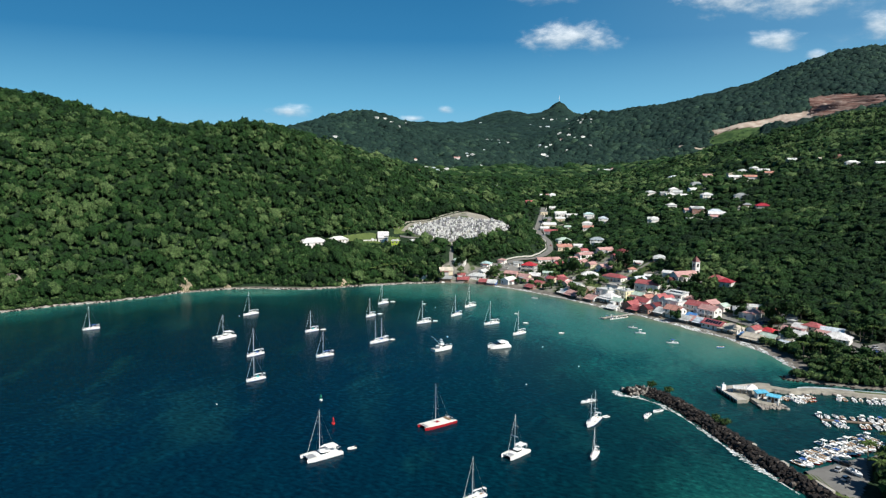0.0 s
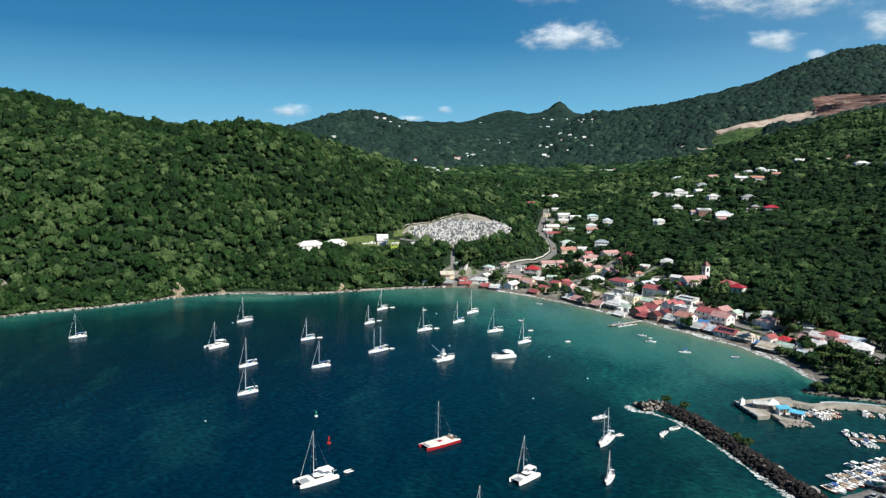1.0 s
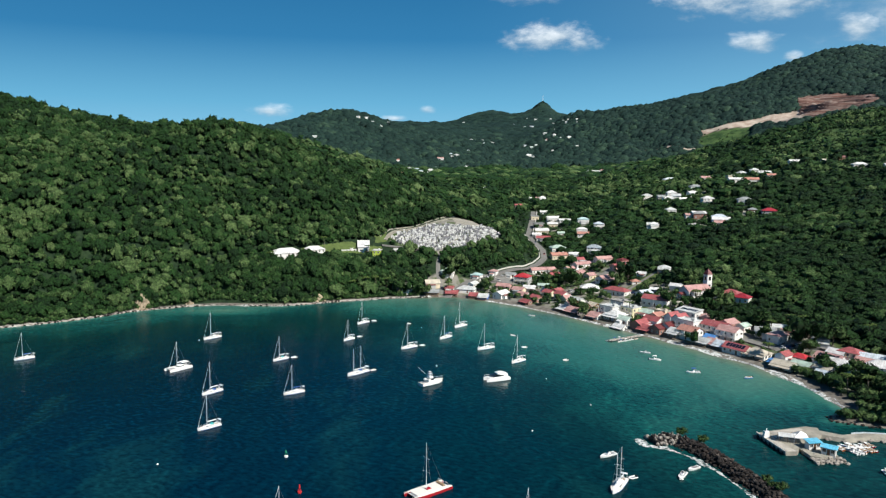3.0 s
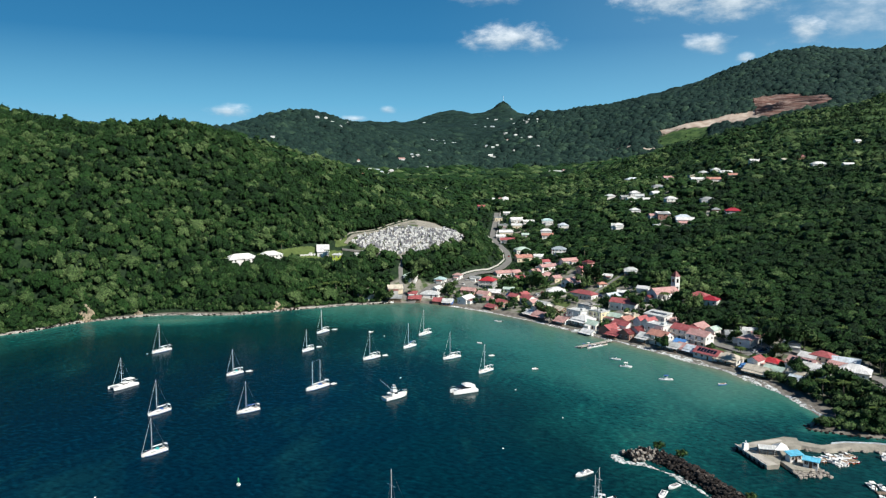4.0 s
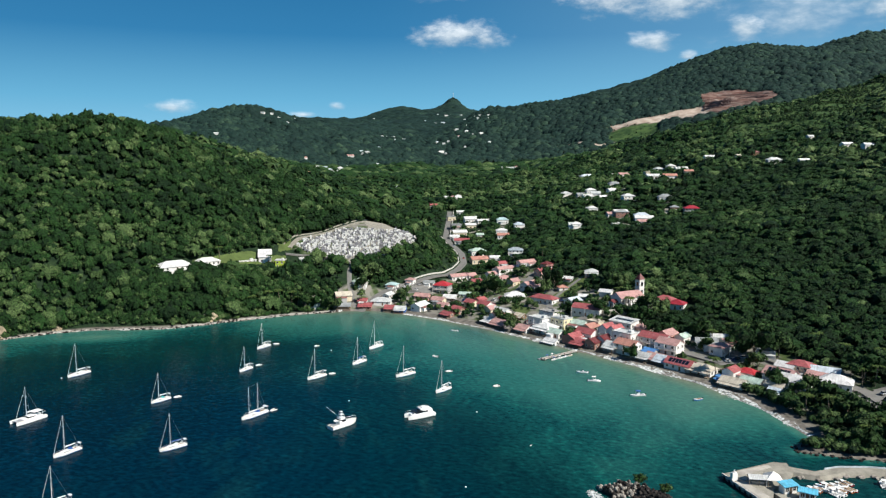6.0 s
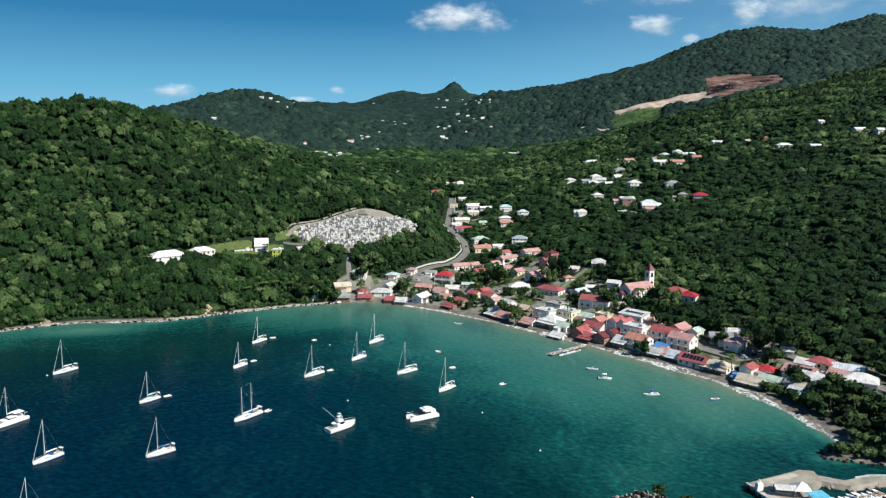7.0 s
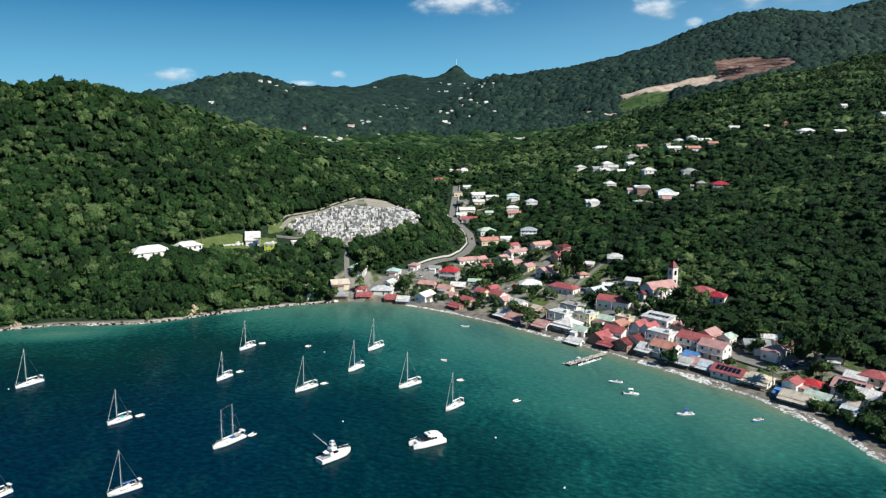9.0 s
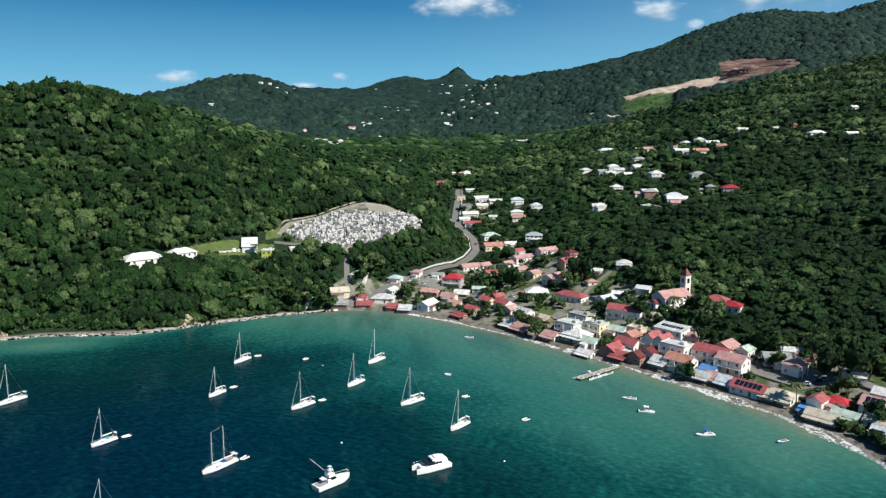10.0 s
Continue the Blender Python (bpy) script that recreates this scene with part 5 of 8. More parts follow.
house(-23.8, 660.0, 10, 8, 6, 2.8, "f", "white", "white", "bluff")


# more roofs among the trees on the slope
for spot in ((349, 1087, -5, 19), (398, 971, 12, 11), (284, 751, -20, 16), (277, 792, 6, 14), (225, 776, -12, 10), (264, 924, 10, 11), (286, 886, -15, 10)):
    house(spot[0], spot[1], spot[2], spot[3], 8, 3.4, "h" if spot[3] % 2 else "g", "white" if spot[3] > 11 else "pale", "white", "far")


# ---- church ----
def church(x, y, turn):
    z = ground(x, y) - 0.2
    SITES.append((x, y, 17, True))
    ob = thing("church", x, y, z, turn, "white church with a salmon roof and a red-capped square bell tower", "church")
    L, W, h, rise = 19, 10, 6.0, 3.2
    part("wall", wall_shape("g", L, W, h, rise), WALLS["white"], ob)
    part("roof", roof_shape("g", L, W, h, rise), ROOFS["salmon"], ob, "faded salmon metal roof")
    t = Shape().box(0.6, 4.6, 0.6, 4.6, -2, 15.5)
    for k in (5.0, 10.0, 15.3):
        t.box(0.45, 4.75, 0.45, 4.75, k, k + 0.3)
    place = pose(L / 2 - 0.7, W / 2 - 6.5, 0)
    part("tower", t, WALLS["white"], ob, "tall square white bell tower", at=place)
    part("spire", Shape().add([(0.25, 0.25, 15.8), (4.95, 0.25, 15.8), (4.95, 4.95, 15.8), (0.25, 4.95, 15.8), (2.6, 2.6, 20.0)], [(0, 1, 4), (1, 2, 4), (2, 3, 4), (3, 0, 4), (3, 2, 1, 0)]), ROOFS["maroon"], ob,
         "dark red pyramid roof", at=place)
    louvre = Shape().box(-0.8, 0.8, -0.06, 0.06, 0, 2.6)
    me = louvre.mesh("louvre", GLASS)
    for turn_w in (0, 90, 180, 270):
        for zz in (11.6, 6.2):
            part("louvre", me, None, ob, at=place @ pose(2.6, 2.6, 0, 0, 0, turn_w) @ pose(0, -2.06, zz))
    porch = Shape().box(-L / 2 - 4, -L / 2, -2.2, 2.2, -2, 3.4)
    part("porch", porch, WALLS["white"], ob)
    part("porch_roof", Shape().add(*slab((-L / 2 - 4.5, -2.8, 3.3), (-L / 2 + 0.2, -2.8, 3.3), (-L / 2 + 0.2, 0, 5), (-L / 2 - 4.5, 0, 5), 0.15)).add(
        *slab((-L / 2 + 0.2, 2.8, 3.3), (-L / 2 - 4.5, 2.8, 3.3), (-L / 2 - 4.5, 0, 5), (-L / 2 + 0.2, 0, 5), 0.15)), ROOFS["maroon"], ob)
    part("door", DOOR, None, ob, at=pose(-L / 2 - 4.03, 0, 0.3, 0, 0, -90))
    for k in range(5):
        for side, tw in ((-1, 0), (1, 180)):
            w = part("window", WINDOW, None, ob, at=pose(0, 0, 0, 0, 0, tw) @ pose((k - 2) * 4 * -side, -W / 2 - 0.03, 2.4) @ Matrix.Diagonal((0.9, 1, 1.7, 1)))
            part("pane", PANE, None, w)
    for k in (-3, 3):
        part("buttress", Shape().box(k - 0.5, k + 0.5, -W / 2 - 1.2, -W / 2, -2, 4.5), WALLS["white"], ob)
    part("terrace", Shape().box(-L / 2 - 10, L / 2 + 2, -W / 2 - 5, -W / 2 - 1.3, -4, 0.25), CONCRETE, ob, "raised pale concrete forecourt")
    part("stair", Shape().box(-L / 2 - 14, -L / 2 - 10, -W / 2 - 4, W / 2 - 4, -4, -0.5).box(-L / 2 - 12, -L / 2 - 10, -W / 2 - 4, W / 2 - 4, -0.5, 0.1), CONCRETE, ob)
    return ob


church(184.5, 547.0, 20)


# ---- cemetery ----
def cemetery():
    rnd = np.random.default_rng(5)
    s = Shape()
    d = Shape()
    for j in range(66):
        for i in range(66):
            x, y = -34 + i * 1.95 + rnd.uniform(-0.8, 0.8), 652 + j * 2.35 + rnd.uniform(-1.0, 1.0)
            if not inside(GRAVES, x, y)[0] or rnd.random() < 0.07:
                continue
            z = ground(x, y)
            l, w, h = rnd.uniform(1.7, 2.4), rnd.uniform(0.8, 1.5), rnd.uniform(0.3, 0.9)
            if rnd.random() < 0.2:
                h = rnd.uniform(1.5, 2.4)
            t = s if rnd.random() < 0.55 else d
            if rnd.random() < 0.35:
                l, w = w, l
            t.box(x - w / 2, x + w / 2, y - l / 2, y + l / 2, z - 1.2, z + h)
            if h > 1.5:
                t.add(*slab((x - w / 2 - 0.15, y - l / 2 - 0.15, z + h), (x + w / 2 + 0.15, y - l / 2 - 0.15, z + h), (x + w / 2 + 0.15, y + l / 2, z + h + 0.4), (x - w / 2 - 0.15, y + l / 2, z + h + 0.4), 0.12))
            else:
                t.box(x - w / 2 + 0.15, x + w / 2 - 0.15, y + l / 2 - 0.35, y + l / 2 - 0.15, z + h, z + h + rnd.uniform(0.5, 1.1))
    tagged(new("tombs", s.mesh("tombs", TOMB)), "crowded white tiled tombs and vaults stepping up the slope", "tomb", kind="stuff")
    tagged(new("tombs", d.mesh("tombs", plain("dark_tomb_tile", (0.25, 0.25, 0.27), 0.4, 0.0, 0.6, 0.5))), "grey and black tiled tombs among the white ones", "tomb", kind="stuff")


GRAVES = [(-31, 683), (-25, 697), (-10, 720), (6, 741), (27, 740), (45, 738), (56, 756), (70, 742), (61, 715), (44, 692), (28, 680), (8, 669), (-5, 668), (-22, 671)]
cemetery()


# ---- boats ----
def hull_rows(L, beam, free, fine=0.5, stern=0.75, draft=0.45, rake=0.6):
    """Cross rows of a hull from stern (-x) to bow (+x): keel, bilge, waterline, sheer on both sides."""
    rows = []
    for k in range(11):
        u = k / 10
        x = -L / 2 + u * L
        full = math.sin(math.pi * min(1.0, 0.5 * (stern + (1 - stern) * min(1, u * 2.2)) + 0.0) if u < 0.45 else math.pi * 0.5 * (1 + ((u - 0.45) / 0.55) ** (1.5 + fine)))
        b = max(0.03, beam / 2 * full)
        sheer = free * (0.92 + 0.35 * max(0, u - 0.4))
        dr = draft * math.sin(math.pi * (0.12 + 0.8 * u)) + 0.12
        dx = rake * max(0, u - 0.75) * 2
        rows.append([(x - dx, 0, -dr), (x - dx * 0.8, -b * 0.72, -dr * 0.35), (x - dx * 0.4, -b * 0.93, 0.25), (x, -b, sheer), (x, b, sheer), (x - dx * 0.4, b * 0.93, 0.25), (x - dx * 0.8, b * 0.72, -dr * 0.35)])
    return rows


def deck_of(rows, camber=0.1, drop=0.03):
    s = Shape()
    out = []
    for r in rows:
        (x, y0, z), (_, y1, _) = r[3], r[4]
        y0, y1 = y0 * 0.96, y1 * 0.96
        out.append([(x, y0, z - 0.2), (x, y0, z + drop), (x, 0, z + drop + camber * abs(y1) * 0.6), (x, y1, z + drop), (x, y1, z - 0.2)])
    return s.rings(out)


def cabin_shape(x0, x1, w, z0, z1, slope=0.5):
    s = Shape()
    k = slope * (z1 - z0)
    s.add([(x0, -w, z0), (x1, -w * 0.7, z0), (x1, w * 0.7, z0), (x0, w, z0), (x0 + 0.1, -w * 0.82, z1), (x1 - k * 2.5, -w * 0.6, z1 - 0.08), (x1 - k * 2.5, w * 0.6, z1 - 0.08), (x0 + 0.1, w * 0.82, z1)],
          [(3, 2, 1, 0), (4, 5, 6, 7), (0, 1, 5, 4), (1, 2, 6, 5), (2, 3, 7, 6), (3, 0, 4, 7)])
    return s


def rig(ob, L, x, z, tall, boom, cover, jib=True, bow=None, stern=None, beam=3.0):
    """Mast, spreaders, boom with its furled sail, stays."""
    mast = part("mast", Shape().bar((x, 0, z), (x - 0.1, 0, z + tall), 0.105, 0.075, 8), ALLOY, ob, "tall bare alloy mast")
    for k in (0.38, 0.68):
        part("spreader", Shape().bar((x - 0.05, -beam * 0.27, z + tall * k), (x - 0.05, beam * 0.27, z + tall * k), 0.05), ALLOY, mast)
    if boom:
        b = part("boom", Shape().bar((x - 0.2, 0, z + 1.2), (x - 0.2 - boom, 0, z + 1.3), 0.09), ALLOY, ob)
        part("sail_cover", Shape().bar((x - 0.35, 0, z + 1.42), (x - 0.2 - boom * 0.96, 0, z + 1.46), 0.24, 0.15, 8), cover, b, "sail folded under its cover")
    top = (x - 0.1, 0, z + tall * 0.97)
    if jib:
        part("furled_jib", Shape().bar((bow[0], 0, bow[1]), (top[0] + 0.1, 0, top[2]), 0.055, 0.035, 6), SAIL, ob, "white headsail rolled on its stay")
    part("backstay", Shape().bar((stern[0], 0, stern[1]), top, 0.02, 0.02, 4), WIRE, ob)
    for s in (-1, 1):
        part("shroud", Shape().bar((x - 0.25, s * beam * 0.42, z - 0.3), top, 0.02, 0.02, 4), WIRE, ob)


def outboard(ob, x, z):
    part("outboard", Shape().box(x - 0.35, x + 0.05, -0.16, 0.16, z - 0.1, z + 0.45, 0.05).box(x - 0.25, x - 0.1, -0.06, 0.06, z - 0.7, z), BLACK, ob)


def sloop(x, y, head, L=11.0, tall=None, cover=None, masts=1, bimini=None, hull=None):
    beam, free = L * 0.28, 0.72 + L * 0.018
    tall = tall or L * 1.25
    L = L * 0.95
    cover = cover or SAIL
    ob = thing("sailing_yacht", x, y, 0, head, "white %s yacht at anchor with bare mast and furled sails" % ("two-masted ketch" if masts == 2 else "single-masted sloop"), "sailboat", "yachts at anchor")
    rows = hull_rows(L, beam, free)
    part("hull", Shape().rings(rows), hull or GELCOAT, ob, smooth=False)
    part("deck", deck_of(rows), DECK, ob)
    part("waterline_stripe", Shape().rings([[(a * 0.999, b * 1.012, c) for a, b, c in ((r[2][0], r[2][1], 0.16), (r[2][0], r[2][1], 0.3), (r[5][0], r[5][1], 0.3), (r[5][0], r[5][1], 0.16))] for r in rows[:-1]], caps=False), CANVAS_BLUE, ob)
    part("cabin", cabin_shape(-L * 0.12, L * 0.27, beam * 0.36, free + 0.02, free + 0.55), GELCOAT, ob)
    part("cabin_window", Shape().box(-L * 0.08, L * 0.16, -beam * 0.335, beam * 0.335, free + 0.2, free + 0.36), GLASS, ob)
    part("cockpit", Shape().box(-L * 0.42, -L * 0.14, -beam * 0.25, beam * 0.25, free - 0.1, free + 0.09), TEAK, ob)
    part("coaming", Shape().box(-L * 0.43, -L * 0.13, -beam * 0.32, -beam * 0.26, free, free + 0.35).box(-L * 0.43, -L * 0.13, beam * 0.26, beam * 0.32, free, free + 0.35), GELCOAT, ob)
    part("sprayhood", cabin_shape(-L * 0.17, -L * 0.06, beam * 0.33, free + 0.5, free + 1.15, 0.7), bimini or CANVAS_WHITE, ob)
    part("wheel", Shape().bar((-L * 0.36, 0, free + 0.1), (-L * 0.36, 0, free + 0.9), 0.1).box(-L * 0.37, -L * 0.36, -0.45, 0.45, free + 0.5, free + 1.3), ALLOY, ob)
    rail = Shape()
    for s in (-1, 1):
        pts = [(r[3][0], s * abs(r[3][1]) * 0.95, r[3][2]) for r in rows[::2]]
        for a, b in zip(pts, pts[1:]):
            rail.bar((a[0], a[1], a[2] + 0.6), (b[0], b[1], b[2] + 0.6), 0.025, sides=4)
        for a in pts:
            rail.bar(a, (a[0], a[1], a[2] + 0.6), 0.025, sides=4)
    part("guard_rail", rail, ALLOY, ob)
    part("stern_arch", Shape().bar((-L * 0.47, -beam * 0.3, free), (-L * 0.47, -beam * 0.3, free + 1.7), 0.05).bar((-L * 0.47, beam * 0.3, free), (-L * 0.47, beam * 0.3, free + 1.7), 0.05).box(-L * 0.52, -L * 0.42, -beam * 0.32, beam * 0.32, free + 1.68, free + 1.74), ALLOY, ob)
    bow, stern = (L * 0.48, free + 0.4), (-L * 0.48, free + 0.2)
    if masts == 2:
        rig(ob, L, L * 0.2, free, tall * 0.94, L * 0.32, cover, False, bow, stern, beam)
        rig(ob, L, -L * 0.16, free, tall, L * 0.28, cover, False, bow, stern, beam)
        part("triatic_stay", Shape().bar((L * 0.19, 0, free + tall * 0.94), (-L * 0.17, 0, free + tall), 0.03, sides=4), WIRE, ob)
    else:
        rig(ob, L, L * 0.08, free + 0.5, tall, L * 0.4, cover, True, bow, stern, beam)
    return ob


def catamaran(x, y, head, L=13.0, tall=15.0, red=False, sail=True):
    beam, free = L * (0.40 if red else 0.48), 1.15
    ob = thing("catamaran", x, y, 0, head, ("white catamaran with red hull sides and a bare mast" if red else "white cruising catamaran at anchor with a bare mast"), "catamaran", "yachts at anchor")
    for s in (-1, 1):
        rows = [[(a, b + s * beam * 0.38, c) for a, b, c in r] for r in hull_rows(L, beam * 0.24, free, 0.7, 0.8)]
        part("hull", Shape().rings(rows), RED_GEL if red else GELCOAT, ob)
        part("deck", deck_of([[(a, b - s * beam * 0.38, c) for a, b, c in r] for r in rows]), DECK, ob, at=pose(0, s * beam * 0.38, 0))
    part("bridge_deck", Shape().box(-L * 0.42, L * 0.2, -beam * 0.36, beam * 0.36, 0.75, free + 0.08), GELCOAT, ob)
    part("trampoline", Shape().box(L * 0.2, L * 0.42, -beam * 0.27, beam * 0.27, free - 0.1, free - 0.05), RUBBER, ob)
    part("cross_beam", Shape().bar((L * 0.42, -beam * 0.38, free), (L * 0.42, beam * 0.38, free), 0.12), ALLOY, ob)
    if red:
        part("deck_plate", Shape().box(-L * 0.38, L * 0.36, -beam * 0.44, beam * 0.44, free + 0.1, free + 0.24, 0.15), DECK, ob, "broad flat white deck")
        part("hatch", Shape().box(-L * 0.05, L * 0.06, -0.7, 0.7, free + 0.24, free + 0.5, 0.1), RED_GEL, ob)
        part("stern_rail", Shape().bar((-L * 0.4, -beam * 0.4, free + 1.1), (-L * 0.4, beam * 0.4, free + 1.1), 0.05).bar((-L * 0.4, -beam * 0.4, free), (-L * 0.4, -beam * 0.4, free + 1.1), 0.05).bar(
            (-L * 0.4, beam * 0.4, free), (-L * 0.4, beam * 0.4, free + 1.1), 0.05).bar((-L * 0.4, 0, free), (-L * 0.4, 0, free + 1.1), 0.05), ALLOY, ob)
        part("bench", Shape().box(-L * 0.36, -L * 0.3, -beam * 0.3, beam * 0.3, free + 0.2, free + 0.7), TEAK, ob)
    else:
        part("cabin", cabin_shape(-L * 0.2, L * 0.2, beam * 0.33, free + 0.05, free + 1.05, 0.9), GELCOAT, ob)
        part("cabin_window", Shape().box(-L * 0.16, L * 0.1, -beam * 0.305, beam * 0.305, free + 0.45, free + 0.8), GLASS, ob)
        part("hardtop", Shape().box(-L * 0.42, -L * 0.12, -beam * 0.3, beam * 0.3, free + 2.0, free + 2.1, 0.06), GELCOAT, ob)
        for s in (-1, 1):
            part("hardtop_post", Shape().bar((-L * 0.4, s * beam * 0.27, free), (-L * 0.4, s * beam * 0.27, free + 2.0), 0.05), ALLOY, ob)
        part("davit", Shape().bar((-L * 0.42, -beam * 0.2, free + 0.9), (-L * 0.52, -beam * 0.2, free + 1.2), 0.05).bar((-L * 0.42, beam * 0.2, free + 0.9), (-L * 0.52, beam * 0.2, free + 1.2), 0.05), ALLOY, ob)
    z = free + (1.0 if not red else 0.2)
    rig(ob, L, L * 0.05, z, tall, 0 if red else L * 0.36, SAIL, not red, (L * 0.42, free + 0.2), (-L * 0.4, free), beam)
    return ob


def power_catamaran(x, y, head, L=12.5):
    beam, free = 5.2, 1.5
    ob = thing("motor_catamaran", x, y, 0, head, "white twin-hulled motor yacht with dark cabin windows at anchor", "motorboat")
    for s in (-1, 1):
        rows = [[(a, b + s * beam * 0.33, c) for a, b, c in r] for r in hull_rows(L, beam * 0.36, free, 0.4, 0.85)]
        part("hull", Shape().rings(rows), GELCOAT, ob)
    part("main_deck", Shape().box(-L * 0.46, L * 0.3, -beam * 0.46, beam * 0.46, 0.8, free + 0.12), GELCOAT, ob)
    part("saloon", cabin_shape(-L * 0.4, L * 0.34, beam * 0.45, free + 0.1, free + 1.75, 1.6), GELCOAT, ob)
    for k in range(5):
        part("saloon_window", Shape().box(-L * 0.22 + k * 1.15, -L * 0.22 + k * 1.15 + 0.85, -beam * 0.425, beam * 0.425, free + 0.75, free + 1.25), GLASS, ob)
    part("windscreen", Shape().box(L * 0.2, L * 0.245, -beam * 0.3, beam * 0.3, free + 0.9, free + 1.25), GLASS, ob)
    part("flybridge", Shape().box(-L * 0.3, L * 0.04, -beam * 0.33, beam * 0.33, free + 1.7, free + 2.2, 0.12), GELCOAT, ob)
    part("flybridge_seat", Shape().box(-L * 0.18, -L * 0.06, -beam * 0.2, beam * 0.2, free + 2.2, free + 2.6, 0.05), CANVAS_WHITE, ob)
    part("bow_rail", Shape().bar((L * 0.2, -beam * 0.42, free + 0.9), (L * 0.46, -beam * 0.35, free + 1.0), 0.04).bar((L * 0.46, -beam * 0.35, free + 1.0), (L * 0.46, beam * 0.35, free + 1.0), 0.04).bar((L * 0.46, beam * 0.35, free + 1.0), (L * 0.2, beam * 0.42, free + 0.9), 0.04), ALLOY, ob)
    part("aft_cockpit", Shape().box(-L * 0.46, -L * 0.405, -beam * 0.4, beam * 0.4, free + 0.1, free + 0.18), DECK, ob)
    return ob


def sport_fisher(x, y, head, L=13.0):
    beam, free = 4.3, 1.5
    ob = thing("sport_fishing_boat", x, y, 0, head, "white sport fishing boat with a tuna tower and outriggers at anchor", "motorboat")
    rows = hull_rows(L, beam, free, 0.2, 0.9, 0.6, 1.2)
    part("hull", Shape().rings(rows), GELCOAT, ob)
    part("deck", deck_of(rows), DECK, ob)
    part("cockpit", Shape().box(-L * 0.46, -L * 0.24, -beam * 0.3, beam * 0.3, free - 0.1, free + 0.1), RUBBER, ob, "grey cockpit sole")
    part("cabin", cabin_shape(-L * 0.22, L * 0.3, beam * 0.38, free, free + 1.5, 2.2), GELCOAT, ob)
    part("windscreen", Shape().box(-L * 0.12, L * 0.02, -beam * 0.37, beam * 0.37, free + 0.85, free + 1.3), GLASS, ob)
    part("flybridge", Shape().box(-L * 0.17, L * 0.0, -beam * 0.3, beam * 0.3, free + 1.65, free + 2.5, 0.1), GELCOAT, ob)
    tower = Shape()
    for sx in (-1, 1):
        for sy in (-1, 1):
            tower.bar((-L * 0.08 + sx * 0.9, sy * 1.1, free + 2.4), (-L * 0.08 + sx * 0.4, sy * 0.6, free + 4.6), 0.05)
    tower.box(-L * 0.08 - 0.8, -L * 0.08 + 0.8, -0.9, 0.9, free + 3.5, free + 3.58).box(-L * 0.08 - 0.5, -L * 0.08 + 0.5, -0.6, 0.6, free + 4.6, free + 4.68)
    part("tuna_tower", tower, ALLOY, ob, "tall alloy lookout tower")
    for s in (-1, 1):
        part("outrigger", Shape().bar((-L * 0.05, s * 1.6, free + 1.6), (-L * 0.35, s * 5.4, free + 6.4), 0.07, 0.04), ALLOY, ob)
    part("bow_rail", Shape().bar((L * 0.05, -beam * 0.46, free + 0.9), (L * 0.46, -0.3, free + 1.25), 0.04).bar((L * 0.05, beam * 0.46, free + 0.9), (L * 0.46, 0.3, free + 1.25), 0.04), ALLOY, ob)
    return ob


def skiff(x, y, head, L=6.2, hull=None, console=True, cover=None, category="motorboat", label="small open motorboat moored off the beach"):
    beam, free = L * 0.33, 0.62
    ob = thing("motorboat", x, y, 0, head, label, category, "small boats")
    rows = hull_rows(L, beam, free, 0.1, 0.9, 0.25, 0.5)
    part("hull", Shape().rings(rows), hull or GELCOAT, ob)
    part("gunwale", Shape().rings([[(r[3][0], r[3][1] * 1.03, r[3][2]), (r[3][0], r[3][1] * 1.03, r[3][2] + 0.1), (r[4][0], r[4][1] * 1.03, r[4][2] + 0.1), (r[4][0], r[4][1] * 1.03, r[4][2])] for r in rows]), GELCOAT, ob)
    part("cockpit", Shape().box(-L * 0.4, L * 0.16, -beam * 0.34, beam * 0.34, free, free + 0.13), RUBBER if hull is GELCOAT else TEAK, ob)
    if console:
        part("console", cabin_shape(-L * 0.12, L * 0.08, beam * 0.22, free + 0.1, free + 0.95, 0.4), GELCOAT, ob)
        part("windscreen", Shape().box(-L * 0.02, L * 0.02, -beam * 0.2, beam * 0.2, free + 0.9, free + 1.25), GLASS, ob)
    else:
        for k in (-0.25, -0.02):
            part("thwart", Shape().box(L * k - 0.15, L * k + 0.15, -beam * 0.4, beam * 0.4, free + 0.08, free + 0.17), TIMBER, ob)
    if cover:
        part("canopy", Shape().box(-L * 0.2, L * 0.12, -beam * 0.4, beam * 0.4, free + 1.75, free + 1.85, 0.06), cover, ob)
        for sx in (-L * 0.18, L * 0.1):
            for sy in (-1, 1):
                part("canopy_post", Shape().bar((sx, sy * beam * 0.36, free), (sx, sy * beam * 0.36, free + 1.76), 0.03), ALLOY, ob)
    outboard(ob, -L / 2, free)
    return ob


def dinghy(x, y, head, L=3.2):
    ob = thing("dinghy", x, y, 0, head, "pale inflatable dinghy floating beside the yachts", "dinghy", "dinghies")
    w = L * 0.24
    tube = Shape()
    path = [(-L / 2, -w, 0.25), (L * 0.2, -w, 0.27), (L * 0.42, -w * 0.5, 0.36), (L / 2, 0, 0.42), (L * 0.42, w * 0.5, 0.36), (L * 0.2, w, 0.27), (-L / 2, w, 0.25)]
    for a, b in zip(path, path[1:]):
        tube.bar(a, b, 0.21, 0.21, 7)
    part("tube", tube, CANVAS_WHITE, ob)
    part("floor", Shape().box(-L * 0.46, L * 0.3, -w, w, 0.02, 0.14), RUBBER, ob)
    outboard(ob, -L / 2, 0.4)
    return ob


